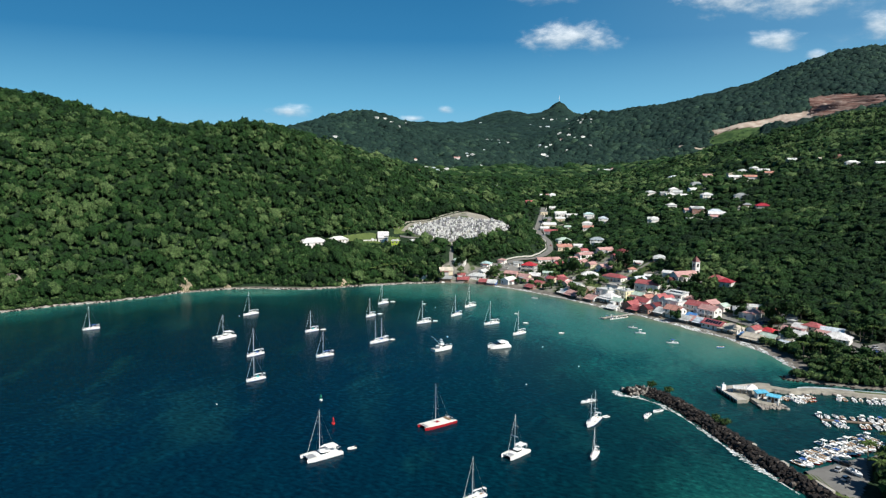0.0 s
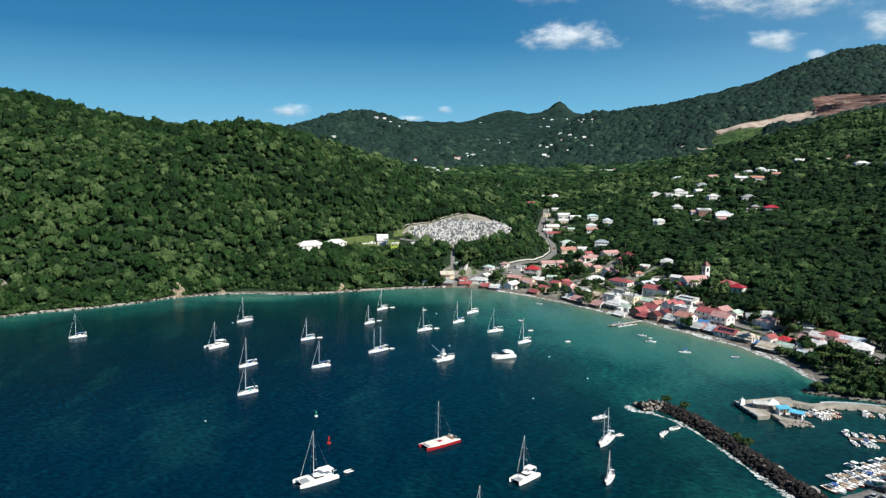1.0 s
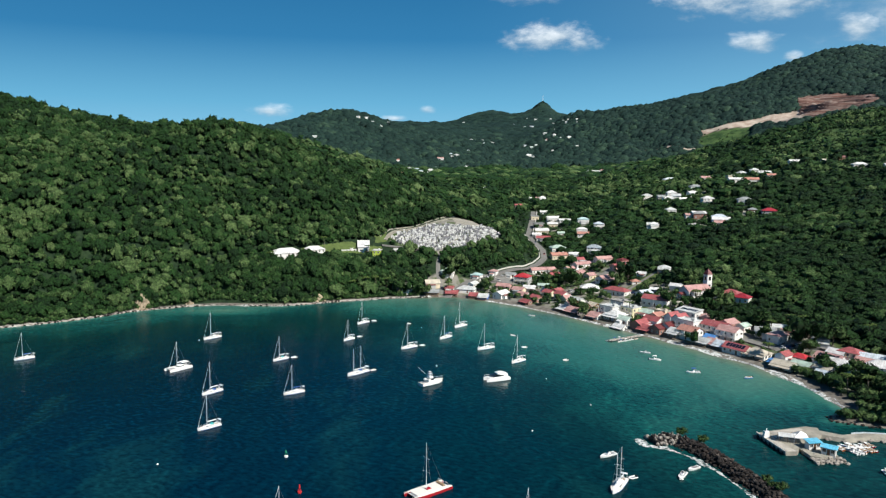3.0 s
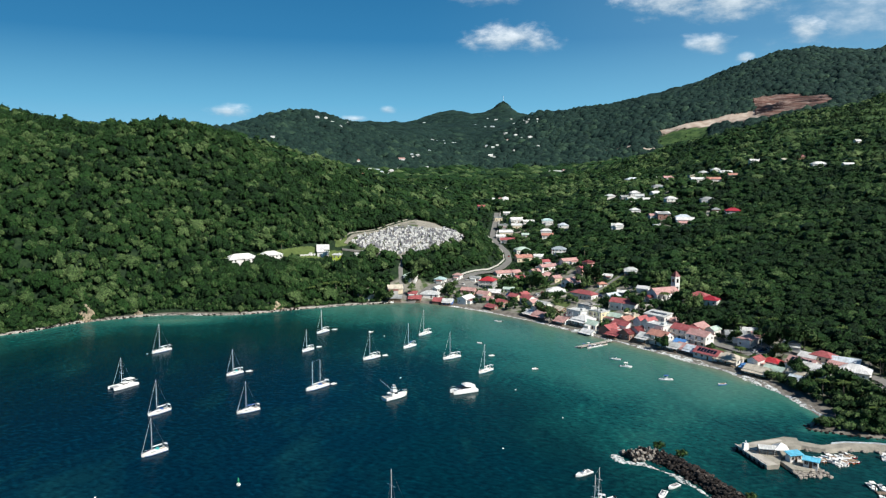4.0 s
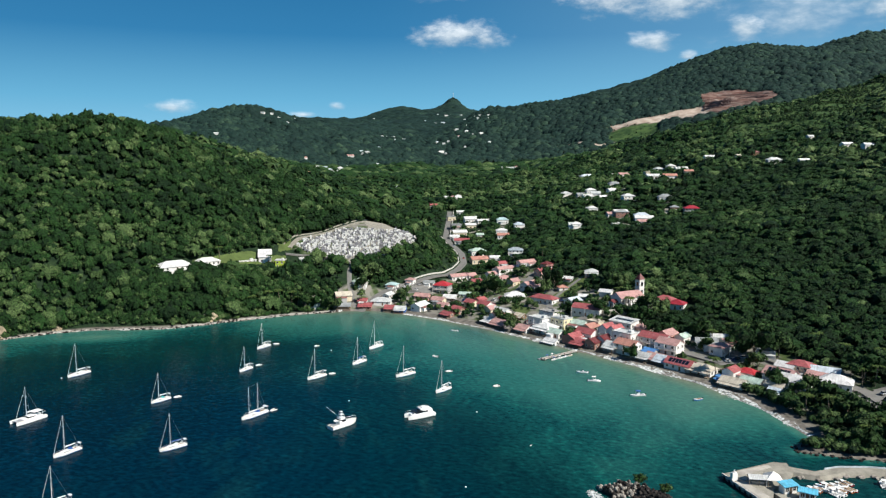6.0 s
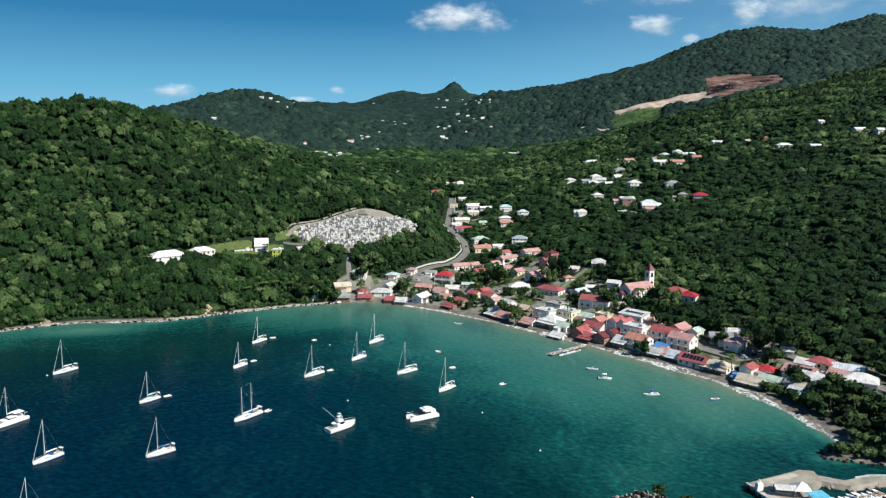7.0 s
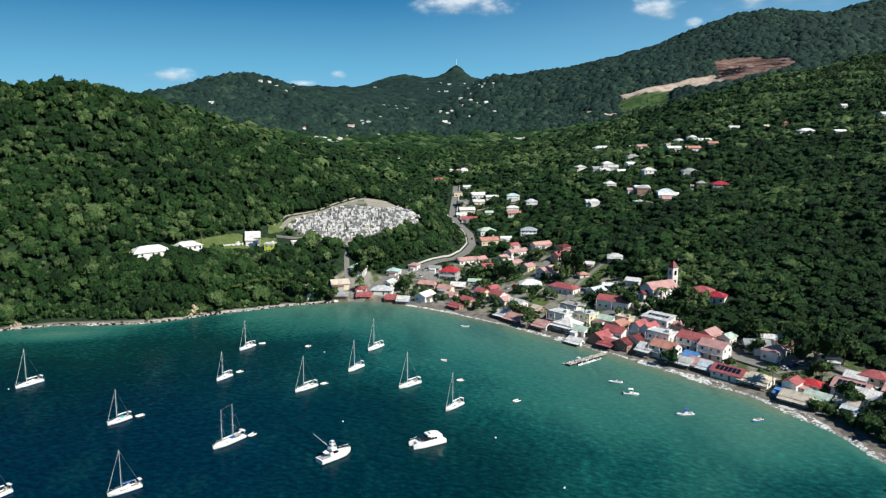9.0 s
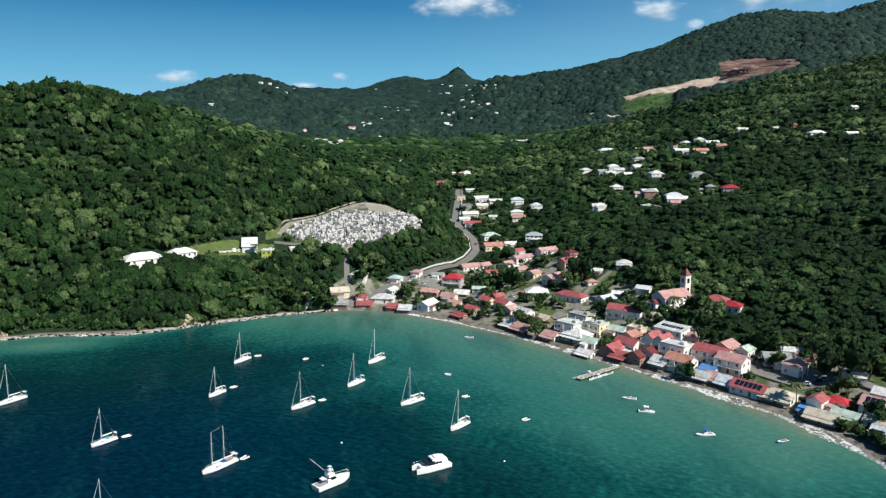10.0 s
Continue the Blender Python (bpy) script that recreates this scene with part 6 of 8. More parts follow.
# yachts at anchor in the bay
sloop(-126.8, 477.6, -130, 12.0, 14.5)
sloop(-78.0, 431.6, -135, 9.6, 11.5, bimini=CANVAS_TEAL)
sloop(-61.4, 376.6, -146, 10.4, 12.2, cover=CANVAS_BLUE)
sloop(-35.3, 407.0, -134, 13.6, 12.6, masts=2, bimini=CANVAS_BLUE)
sloop(-46.5, 474.0, -128, 8.8, 11.0)
sloop(-41.8, 517.0, -128, 10.4, 12.8)
sloop(-11.0, 456.1, -140, 11.4, 13.2)
sloop(10.2, 478.5, -132, 10.4, 12.6, cover=CANVAS_BLUE)
sloop(20.5, 508.0, -132, 11.5, 14.2)
sloop(32.0, 454.0, -146, 11.8, 13.6)
sloop(46.9, 427.7, -138, 10.6, 13.2)
sloop(-87.2, 334.3, -136, 10.2, 12.4, bimini=CANVAS_TEAL)
sloop(-98.4, 377.5, -130, 10.8, 13.2, bimini=CANVAS_BLUE)
sloop(-211.7, 433.1, -140, 10.0, 12.8, cover=CANVAS_BLUE)
sloop(61.0, 280.7, -122, 13.0, 12.0, masts=2)
sloop(54.7, 247.5, -116, 8.2, 9.5)
sloop(10.7, 214.8, -146, 9.0, 12.5)
catamaran(-125.8, 415.0, -128, 12.6, 12.0)
catamaran(-41.8, 246.7, -142, 14.0, 15.0)
catamaran(-1.2, 277.6, -142, 15.6, 15.4, red=True)
catamaran(26.9, 248.9, -134, 11.0, 13.0)
power_catamaran(32.6, 396.7, -158)
sport_fisher(1.2, 390.7, 36)
skiff(63.8, 305.8, -150, 7.4, GELCOAT, True, None, label="small white cabin motorboat at anchor")
skiff(119.4, 444.9, 158, 6.0, GELCOAT, True)
skiff(120.7, 431.1, -20, 6.2, GELCOAT, True, CANVAS_WHITE)
skiff(132.5, 408.0, 178, 7.0, GELCOAT, True, CANVAS_BLUE)
skiff(156.5, 398.7, -165, 4.6, HULLS[5], False)
skiff(70.5, 539.2, 170, 5.0, GELCOAT, False)
skiff(84.8, 288.4, -125, 6.4, GELCOAT, True)
skiff(90.8, 294.2, -150, 5.4, GELCOAT, False)
for dx, dy, dh in ((51.3, 484.3, 150), (72.5, 430.5, -153), (54.2, 457.0, -160), (-35.1, 523.4, -163), (-12.4, 515.4, -126), (-71.8, 436.0, -142), (-28.1, 412.4, -128), (-41.0, 481.5, -134),
                   (-3.6, 461.2, -149), (67.6, 287.4, -154), (-32.0, 253.5, -142)):
    dinghy(dx, dy, dh)


def channel_buoy(x, y, mat, word):
    ob = thing("channel_buoy", x, y, 0, 20, "%s lateral channel buoy with a lattice top" % word, "buoy")
    part("float", Shape().bar((0, 0, -0.4), (0, 0, 0.7), 1.0, 0.95, 12), mat if word == "red" else CANVAS_WHITE, ob)
    t = Shape()
    for k in range(4):
        a = k * math.pi / 2
        t.bar((math.cos(a) * 0.7, math.sin(a) * 0.7, 0.7), (math.cos(a) * 0.2, math.sin(a) * 0.2, 3.2), 0.07)
    part("tower", t, mat, ob)
    ob.scale = (0.72, 0.72, 0.72)
    part("topmark", Shape().bar((0, 0, 2.2), (0, 0, 3.9), 0.45, 0.3 if word == "red" else 0.02, 10), mat, ob)


channel_buoy(-51.7, 306.1, BUOY_GREEN, "green")
channel_buoy(-42.2, 277.9, BUOY_RED, "red")
MOORING = Shape().bar((0, 0, -0.25), (0, 0, 0.1), 0.2, 0.4, 8).bar((0, 0, 0.1), (0, 0, 0.4), 0.4, 0.15, 8).mesh("mooring_buoy", CANVAS_WHITE)
for k, (bx, by) in enumerate(((4, 420), (57, 398), (-133, 473), (-4, 505), (40, 330), (84, 286), (70, 360), (-95, 300))):
    ob = new("mooring_buoy", MOORING)
    ob.matrix_basis = pose(bx, by, 0)
    tagged(ob, "small round white mooring buoy on the water", "buoy", "mooring buoys")


# ---- breakwater, quays and harbour ----
def rock_mesh(seed, mat, name="rock"):
    r = np.random.default_rng(seed)
    v = ICO_V * r.uniform(0.72, 1.15, (12, 1)) * np.array([1.0, 0.85, 0.7])
    return Shape().add(v.tolist(), ICO_F.tolist()).mesh(name, mat)


def ico():
    bm = bmesh.new()
    bmesh.ops.create_icosphere(bm, subdivisions=1, radius=1.0)
    v = np.array([p.co[:] for p in bm.verts])
    f = np.array([[p.index for p in q.verts] for q in bm.faces])
    bm.free()
    return v, f


ICO_V, ICO_F = ico()
ROCKS = [rock_mesh(k, BASALT) for k in range(6)]
PALE_ROCKS = [rock_mesh(k + 20, PALE_ROCK) for k in range(4)]


def many_rocks(name, places, mat, label):
    """Countless small boulders in one piece. places: x, y, z, size."""
    s, r = Shape(), np.random.default_rng(3)
    for x, y, z, size in places:
        v = ICO_V * r.uniform(0.7, 1.2, (12, 1)) * size * np.array([1, 1, 0.75]) + np.array([x, y, z])
        s.add(v.tolist(), ICO_F.tolist())
    return tagged(new(name, s.mesh(name, mat)), label, "rocks", kind="stuff")


MOLE = [(84, 318.5), (92, 320.5), (98.6, 311), (103.3, 297), (106.8, 281), (109.6, 264), (112.6, 248), (115.6, 236), (119, 222), (123, 205)]


def breakwater():
    ob = thing("breakwater", 0, 0, 0, 0, "long breakwater of piled black basalt boulders sheltering the harbour", "breakwater")
    fine = spread([MOLE], 1.5)
    d = np.gradient(fine, axis=0)
    d /= np.linalg.norm(d, axis=1)[:, None]
    n = np.column_stack([-d[:, 1], d[:, 0]])
    rows = [[tuple(p + q * w) + (z,) for w, z in ((-6.0, -2.5), (-1.3, 1.9), (1.3, 1.9), (6.0, -2.5))] for p, q in zip(fine, n)]
    part("core", Shape().rings(rows), BASALT, ob, "packed dark rubble core")
    for lo, hi in ((33, 37), (48, 50), (58, 61), (68, 74)):
        part("crest_path", Shape().rings([[tuple(p + q * w) + (z,) for w, z in ((2.0, 0.9), (2.0, 2.45), (3.2, 2.45), (3.2, 0.9))] for p, q in zip(fine[lo:hi], n[lo:hi])]), CONCRETE, ob, "broken piece of concrete path")
    r = np.random.default_rng(9)
    rest = Shape()
    count = 0
    for k in range(0, len(fine)):
        for j in range(23):
            if j > 17:
                continue
            w = -4.3 + 8.6 * (j + r.uniform(-0.5, 0.5)) / 17
            p = fine[k] + n[k] * w + r.uniform(-0.7, 0.7, 2)
            z = 2.0 - max(0, abs(w) - 1.2) * 0.72 + r.uniform(-0.3, 0.5)
            size = r.uniform(0.35, 0.95) if r.random() < 0.8 else r.uniform(0.9, 1.35)
            if k < 9 or (j % 3 == 0 and count < 270):
                pale = k < 8 and r.random() < 0.55
                if count < 300:
                    part("rock", (PALE_ROCKS if pale else ROCKS)[r.integers(0, 4)], None, ob, at=pose(p[0], p[1], z, *r.uniform(0, 360, 3)) @ Matrix.Diagonal((size, size, size, 1)))
                    count += 1
                    continue
            v = ICO_V * r.uniform(0.7, 1.2, (12, 1)) * size * np.array([1, 0.9, 0.8]) + np.array([p[0], p[1], z])
            rest.add(v.tolist(), ICO_F.tolist())
    tagged(part("rubble", rest, BASALT, ob), "countless black boulders of the breakwater", kind="stuff")


breakwater()


def surf(line, width, label, seed, thin=0.25):
    """A continuous ragged ribbon of breaking water along the shore, broad where a wave has just run up."""
    r = np.random.default_rng(seed)
    fine = spread([line], 0.6)[:, :2]
    d = np.gradient(fine, axis=0)
    for _ in range(6):
        d[1:-1] = (d[:-2] + d[1:-1] + d[2:]) / 3
    d /= np.linalg.norm(d, axis=1)[:, None]
    n = np.column_stack([-d[:, 1], d[:, 0]])
    k = np.arange(len(fine))
    run = np.clip(thin + 0.75 * np.sin(k * 0.043 + 2.0 * np.sin(k * 0.017)) * np.sin(k * 0.091 + seed) + 0.2 * np.sin(k * 0.31), 0.12, 1.0)
    up = run * width * 0.6 * r.uniform(0.7, 1.3, len(k)) + 0.15
    out = run * width * 0.4 * r.uniform(0.4, 1.6, len(k)) + 0.15
    s = Shape()
    a, b = fine + n * up[:, None], fine - n * out[:, None]
    verts = [(p[0], p[1], max(0.10, ground(p[0], p[1]) + 0.06)) for p in a] + [(p[0], p[1], 0.07) for p in b]
    m = len(k)
    s.add(verts, [(i, i + 1, m + i + 1, m + i) for i in range(m - 1)])
    return tagged(new("surf", s.mesh("surf", FOAM)), label, "foam", kind="stuff")


surf([(79, 322), (80, 315), (87, 312.5), (93.6, 304), (98.2, 292), (101.5, 277), (104.2, 261), (107.0, 246), (110.0, 234), (113.6, 219)], 3.4, "white surf washing along the seaward side of the breakwater", 1, 0.5)


surf(EAST_BEACH, 4.6, "broad white wash of waves running up the beach", 8, 0.6)
surf(TOWN_BEACH, 1.8, "continuous white line of waves breaking on the town beach", 5, 0.5)
surf(HEADLAND, 3.4, "white wash along the stony shore of the headland", 6, 0.35)


def shingle():
    """The pale stony strip between water and forest."""
    fine = spread([HEADLAND], 1.0)[:, :2]
    r = np.random.default_rng(23)
    rows = []
    for k, p in enumerate(fine):
        q = fine[min(k + 4, len(fine) - 1)] - fine[max(k - 4, 0)]
        q = np.array([-q[1], q[0]]) / np.hypot(*q)
        wide = 2.4 + 0.9 * math.sin(k * 0.05) + 0.8 * math.sin(k * 0.17 + 2.0) + r.uniform(-0.7, 0.7) + 3.2 * math.exp(-((p[0] + 132) / 34) ** 2)
        rows.append([(*(p - q * 0.8), -0.3)] + [(*(p + q * wide * u), 0.25 + 0.7 * u + r.uniform(-0.06, 0.06)) for u in (0.0, 0.3, 0.6, 1.0)] + [(*(p + q * (wide + 0.6)), 0.0)])
    return tagged(new("shingle", Shape().rings(rows, closed=False, caps=False).mesh("shingle", SHINGLE)), "pale strip of stones between water and forest", "shore", kind="structure")


shingle()
shore_r = np.random.default_rng(17)
left = spread([SHORE[2:20]], 0.6)
many_rocks("shore_rocks", [(p[0] + shore_r.uniform(-2, 2), p[1] + shore_r.uniform(-1.0, 3.6), shore_r.uniform(0.0, 0.6), shore_r.uniform(0.2, 0.8)) for p in left], PALE_ROCK, "pale stones and boulders along the waterline")
many_rocks("shore_rocks", [(p[0] + shore_r.uniform(-2, 2), p[1] + shore_r.uniform(-1.6, 3.6), shore_r.uniform(-0.1, 0.6), shore_r.uniform(0.3, 1.0)) for p in left], BASALT, "dark wet boulders along the waterline")
many_rocks("shore_rocks", [(p[0] + shore_r.uniform(-1.5, 1.5), p[1] + shore_r.uniform(-1.5, 1.5), shore_r.uniform(-0.1, 0.4), shore_r.uniform(0.35, 0.8)) for p in spread([[(180, 346), (166, 344), (165, 340), (176, 334), (190, 327), (204, 323), (240, 319)]], 0.8)], BASALT,
           "dark boulders round the river mouth")


def outcrop(x, y, z, wide, tall, mat, seed, label):
    """A bare rock face: a rumpled slab leaning back into the slope."""
    r = np.random.default_rng(seed)
    nx, nz = 14, 9
    rows = []
    for j in range(nz):
        row = []
        for i in range(nx):
            u, v = i / (nx - 1) * 2 - 1, j / (nz - 1)
            edge = 1 - abs(u) ** 2.2
            row.append((x + u * wide / 2, y + v * tall * 0.45 + r.uniform(-0.9, 0.9) - edge * 1.5, z - 2 + v * tall * (0.45 + 0.55 * edge) + r.uniform(-0.5, 0.5)))
        rows.append(row)
    s = Shape().rings(rows, closed=False, caps=False)
    return tagged(new("rock_face", s.mesh("rock_face", mat)), label, "cliff", kind="structure")


outcrop(-199, 555, 1.0, 11, 12, CLIFF, 4, "bare ochre rock face at the foot of the forest")
outcrop(-82, 583.5, 0.6, 15, 8, CLIFF, 5, "bare ochre bank above the shore")
outcrop(-97, 579.5, 0.5, 14, 4.5, CLIFF, 9, "low dry bank above the stones")
outcrop(-304, 506, 12, 17, 12, GREY_CLIFF, 6, "grey bare cliff on the headland")
outcrop(-170, 571.5, 0.6, 8, 5, CLIFF, 7, "small ochre bank above the shore")


def quay():
    ob = thing("quay", 0, 0, 0, 0, "worn pale concrete quay with a boat ramp at the harbour mouth", "quay")
    part("slab", Shape().prism([(126.6, 324.2), (127, 318), (128.6, 305.2), (133, 305.6), (137, 311), (143, 315), (151, 322), (153, 329), (149, 330.6), (139.6, 327.9)], -3, 1.45), QUAY_TOP, ob)
    part("ramp", Shape().prism([(127.5, 317.6), (129.2, 305.6), (132.7, 306.0), (130.6, 317.9)], 1.45, 1.56), CONCRETE, ob, "paler strip of newer concrete along the edge")
    part("ramp", Shape().prism([(131.5, 327.0 - 1.9), (132.5, 322.0), (146, 326.6), (145.6, 328.6)], 1.45, 1.53), CONCRETE, ob, "paler strip of newer concrete along the edge")
    part("edge_beam", Shape().prism([(126.3, 324.4), (126.7, 318), (128.3, 304.9), (128.6, 305.3), (127.1, 318.1), (126.8, 324.3)], 0.9, 1.75), KERB, ob)
    for k in range(7):
        part("fender", Shape().bar((126.45 + k * 0.25, 322.6 - k * 2.7, 0.1), (126.35 + k * 0.25, 322.6 - k * 2.7, 1.3), 0.35, 0.35, 8), BLACK, ob)
    # thin dark sheet lying on top of the slab
    part("slipway", Shape().prism([(129.6, 320.6), (131.4, 318.2), (134.6, 319.0), (133.2, 321.6)], 1.46, 1.48), GLASS, ob, "dark flat patch on the quay slab")
    return ob


quay()
arm = Shape()
fine = spread([[(150, 325), (158, 319.5), (168, 321), (178, 319.5), (190, 315), (206, 311), (232, 306), (262, 303)]], 4)
dd = np.gradient(fine, axis=0)
dd /= np.linalg.norm(dd, axis=1)[:, None]
nn = np.column_stack([-dd[:, 1], dd[:, 0]])
arm.rings([[tuple(p + q * w) + (z,) for w, z in ((-4.0, -2.5), (-1.9, 1.47), (2.1, 1.47), (3.4, -2.5))] for p, q in zip(fine, nn)])
tagged(new("causeway", arm.mesh("causeway", QUAY_TOP)), "narrow pale concrete causeway between river and harbour", "causeway", kind="structure")
tagged(new("verge", Shape().rings([[tuple(p + q * w) + (z,) for w, z in ((0.7, 1.4), (0.7, 1.62), (2.0, 1.62), (2.0, 1.4))] for p, q in zip(fine[8:], nn[8:])]).mesh("verge", LAWN)), "grass strip on the causeway", "grass", kind="structure")
tagged(new("causeway_wall", Shape().rings([[tuple(p + q * w) + (z,) for w, z in ((2.0, 1.3), (2.0, 1.95), (2.25, 1.95), (2.25, 1.3))] for p, q in zip(fine[3:], nn[3:])]).mesh("causeway_wall", ROOFS["ice"])), "low pale blue painted wall along the causeway", "wall", kind="structure")
many_rocks("harbour_rocks", [(p[0] + q[0] * -3.0 + shore_r.uniform(-0.8, 0.8), p[1] + q[1] * -3.0 + shore_r.uniform(-0.8, 0.8), 0.3, shore_r.uniform(0.5, 1.0)) for p, q in zip(np.repeat(fine, 6, 0), np.repeat(nn, 6, 0))], PALE_ROCK, "stones banking the causeway")
many_rocks("harbour_rocks", [(140 + shore_r.uniform(-4, 7), 300.5 + shore_r.uniform(-3, 3.4), shore_r.uniform(-0.2, 0.7), shore_r.uniform(0.6, 1.2)) for _ in range(90)], PALE_ROCK, "stones under the harbour kiosk")
tagged(new("jetty_deck", Shape().prism([(135.5, 310), (136, 302), (139, 301), (146, 302), (147, 306), (141, 311)], -1.5, 1.3).mesh("jetty_deck", QUAY_TOP)), "low concrete platform under the kiosks", "platform", kind="structure")


def open_shed(x, y, turn, L, W, h, mat, label):
    ob = thing("open_shed", x, y, 1.5, turn, label, "shed")
    part("roof", Shape().add(*slab((-L / 2, -W / 2, h - 0.4), (L / 2, -W / 2, h - 0.4), (L / 2, 0, h + 0.5), (-L / 2, 0, h + 0.5), 0.12)).add(*slab((L / 2, W / 2, h - 0.4), (-L / 2, W / 2, h - 0.4), (-L / 2, 0, h + 0.5), (L / 2, 0, h + 0.5), 0.12)), mat, ob)
    for sx in (-1, 0, 1):
        for sy in (-1, 1):
            part("post", Shape().box(sx * (L / 2 - 0.3) - 0.1, sx * (L / 2 - 0.3) + 0.1, sy * (W / 2 - 0.3) - 0.1, sy * (W / 2 - 0.3) + 0.1, 0, h - 0.4), TIMBER, ob)
    part("counter", Shape().box(-L * 0.3, L * 0.3, -0.5, 0.5, 0, 0.9), CONCRETE, ob)


open_shed(134.0, 315.6, -18, 6.4, 4.0, 2.7, ROOFS["pale"], "open market shed with a pale roof on the quay")


def marquee(x, y, turn):
    ob = thing("marquee", x, y, 1.5, turn, "white peaked canvas marquee on the quay", "tent", "marquees")
    part("canvas", Shape().add([(-2.5, -2.5, 2.4), (2.5, -2.5, 2.4), (2.5, 2.5, 2.4), (-2.5, 2.5, 2.4), (0, 0, 4.4), (-2.5, -2.5, 2.1), (2.5, -2.5, 2.1), (2.5, 2.5, 2.1), (-2.5, 2.5, 2.1)],
                              [(0, 1, 4), (1, 2, 4), (2, 3, 4), (3, 0, 4), (0, 5, 6, 1), (1, 6, 7, 2), (2, 7, 8, 3), (3, 8, 5, 0)]), CANVAS_WHITE, ob)
    for sx in (-2.4, 2.4):
        for sy in (-2.4, 2.4):
            part("post", Shape().bar((sx, sy, 0), (sx, sy, 2.4), 0.05), ALLOY, ob)


marquee(138.6, 314.6, -18)


def kiosk(x, y, turn, L, W, roof, label):
    ob = thing("kiosk", x, y, 1.3, turn, label, "kiosk", "harbour kiosks")
    part("wall", wall_shape("s", L, W, 2.5, 0.5), WALLS["white"], ob)
    part("roof", roof_shape("s", L, W, 2.5, 0.5), ROOFS[roof], ob)
    part("door", DOOR, None, ob, at=pose(0, -W / 2 - 0.03, 0))
    for k in (-L * 0.3, L * 0.3):
        w = part("window", WINDOW, None, ob, at=pose(k, -W / 2 - 0.03, 0.9))
        part("pane", PANE, None, w)


kiosk(140.4, 309.2, 8, 4.6, 2.6, "azure", "white harbour kiosk with a bright sky-blue roof")
kiosk(143.4, 303.6, -38, 4.6, 2.2, "azure", "white harbour kiosk with a bright sky-blue roof")
lamp_deck = thing("harbour_light", 128.0, 319.6, 1.45, 0, "small white harbour light hut at the quay end", "light beacon")
part("hut", Shape().box(-1.0, 1.0, -0.8, 0.8, 0, 2.4, 0.1), GELCOAT, lamp_deck)
part("lantern", Shape().bar((0, 0, 2.4), (0, 0, 3.4), 0.25, 0.2, 8), ALLOY, lamp_deck)


def pier():
    ob = thing("pier", 0, 0, 0, 0, "narrow pale weathered fishing pier on piles with benches", "pier")
    a, b = Vector((106, 469)), Vector((129, 482))
    d = (b - a).normalized()
    n = Vector((-d.y, d.x))
    L = (b - a).length
    turn = math.degrees(math.atan2(d.y, d.x))
    for k in range(int(L / 0.7)):
        p = a + d * (k * 0.7 + 0.3)
        part("plank", PLANK, None, ob, at=pose(p.x, p.y, 1.05, 0, 0, turn))
    for k in range(6):
        for s in (-1, 1):
            p = a + d * (k * L / 5.2 + 0.4) + n * s * 1.2
            part("pile", Shape().bar((p.x, p.y, -3), (p.x, p.y, 1.6), 0.16), TIMBER, ob)
    for k in (0.08, 0.2, 0.34, 0.5):
        p = a + d * L * k
        part("bench", Shape().box(-0.9, 0.9, -0.9, -0.4, 1.1, 1.6), CONCRETE, ob, at=pose(p.x, p.y, 0, 0, 0, turn))


PLANK = Shape().box(-0.3, 0.3, -1.5, 1.5, -0.1, 0.04).mesh("plank", CONCRETE)
pier()


# harbour pontoon and small craft
def pontoon(x, y, turn, L):
    ob = thing("pontoon", x, y, 0, turn, "floating timber pontoon between the moored boats", "pontoon")
    part("deck", Shape().box(-L / 2, L / 2, -0.9, 0.9, 0.2, 0.55), TIMBER, ob)
    for k in range(int(L / 7) + 1):
        part("pile", Shape().bar((-L / 2 + k * 7, 1.1, -3), (-L / 2 + k * 7, 1.1, 2.2), 0.16), TIMBER, ob)


pontoon(178.0, 280.0, -12, 48)
craft = [skiff(300 + 9 * k, -60, 0, *spec, category="motorboat", label=lab) for k, (spec, lab) in enumerate((
    ((6.6, GELCOAT, True, None), "white open motorboat moored in the harbour"), ((6.0, RED_GEL, False, None), "red wooden fishing boat moored in the harbour"),
    ((7.2, GELCOAT, True, CANVAS_BLUE), "white motorboat with a blue canopy in the harbour"), ((6.2, HULLS[4], False, None), "orange fishing boat moored in the harbour"),
    ((7.6, GELCOAT, True, CANVAS_WHITE), "white cabin motorboat moored in the harbour"), ((5.6, HULLS[7], False, None), "cream wooden fishing boat moored in the harbour")))]
berth = random.Random(4)


def moor(x, y, head, size=0.82):
    copy_thing(craft[berth.choice((0, 0, 2, 4, 4, 1, 3, 5, 1, 3))], pose(x + berth.uniform(-0.5, 0.5), y + berth.uniform(-0.9, 0.9), 0, 0, 0, head + berth.uniform(-13, 13)) @ Matrix.Diagonal((size, size, size, 1)))


for k in range(15):
    moor(156 + k * 3.0, 288.6 - k * 0.64, -102)
    if k != 3:
        moor(154.5 + k * 3.0, 280.8 - k * 0.64, 78)
for k in range(8):
    moor(149.0 + k * 2.2, 311.8 + 0.25 * k, 118)
    if 1 < k < 7:
        moor(150.6 + k * 2.1, 308.2 + 0.2 * k, 112)
for k in range(9):
    moor(175.5 + k * 2.9, 311.0 - k * 0.85, 74)
for k in range(24):
    moor(124.6 + k * 1.75, 241.4 + k * 0.78, -64, 0.95)
for k in range(14):
    moor(130 + k * 2.6, 248.6 + k * 1.1, -60, 0.95)
for k in range(5):
    moor(142 + k * 5.2, 258.4 + k * 2.0, -60, 0.9)
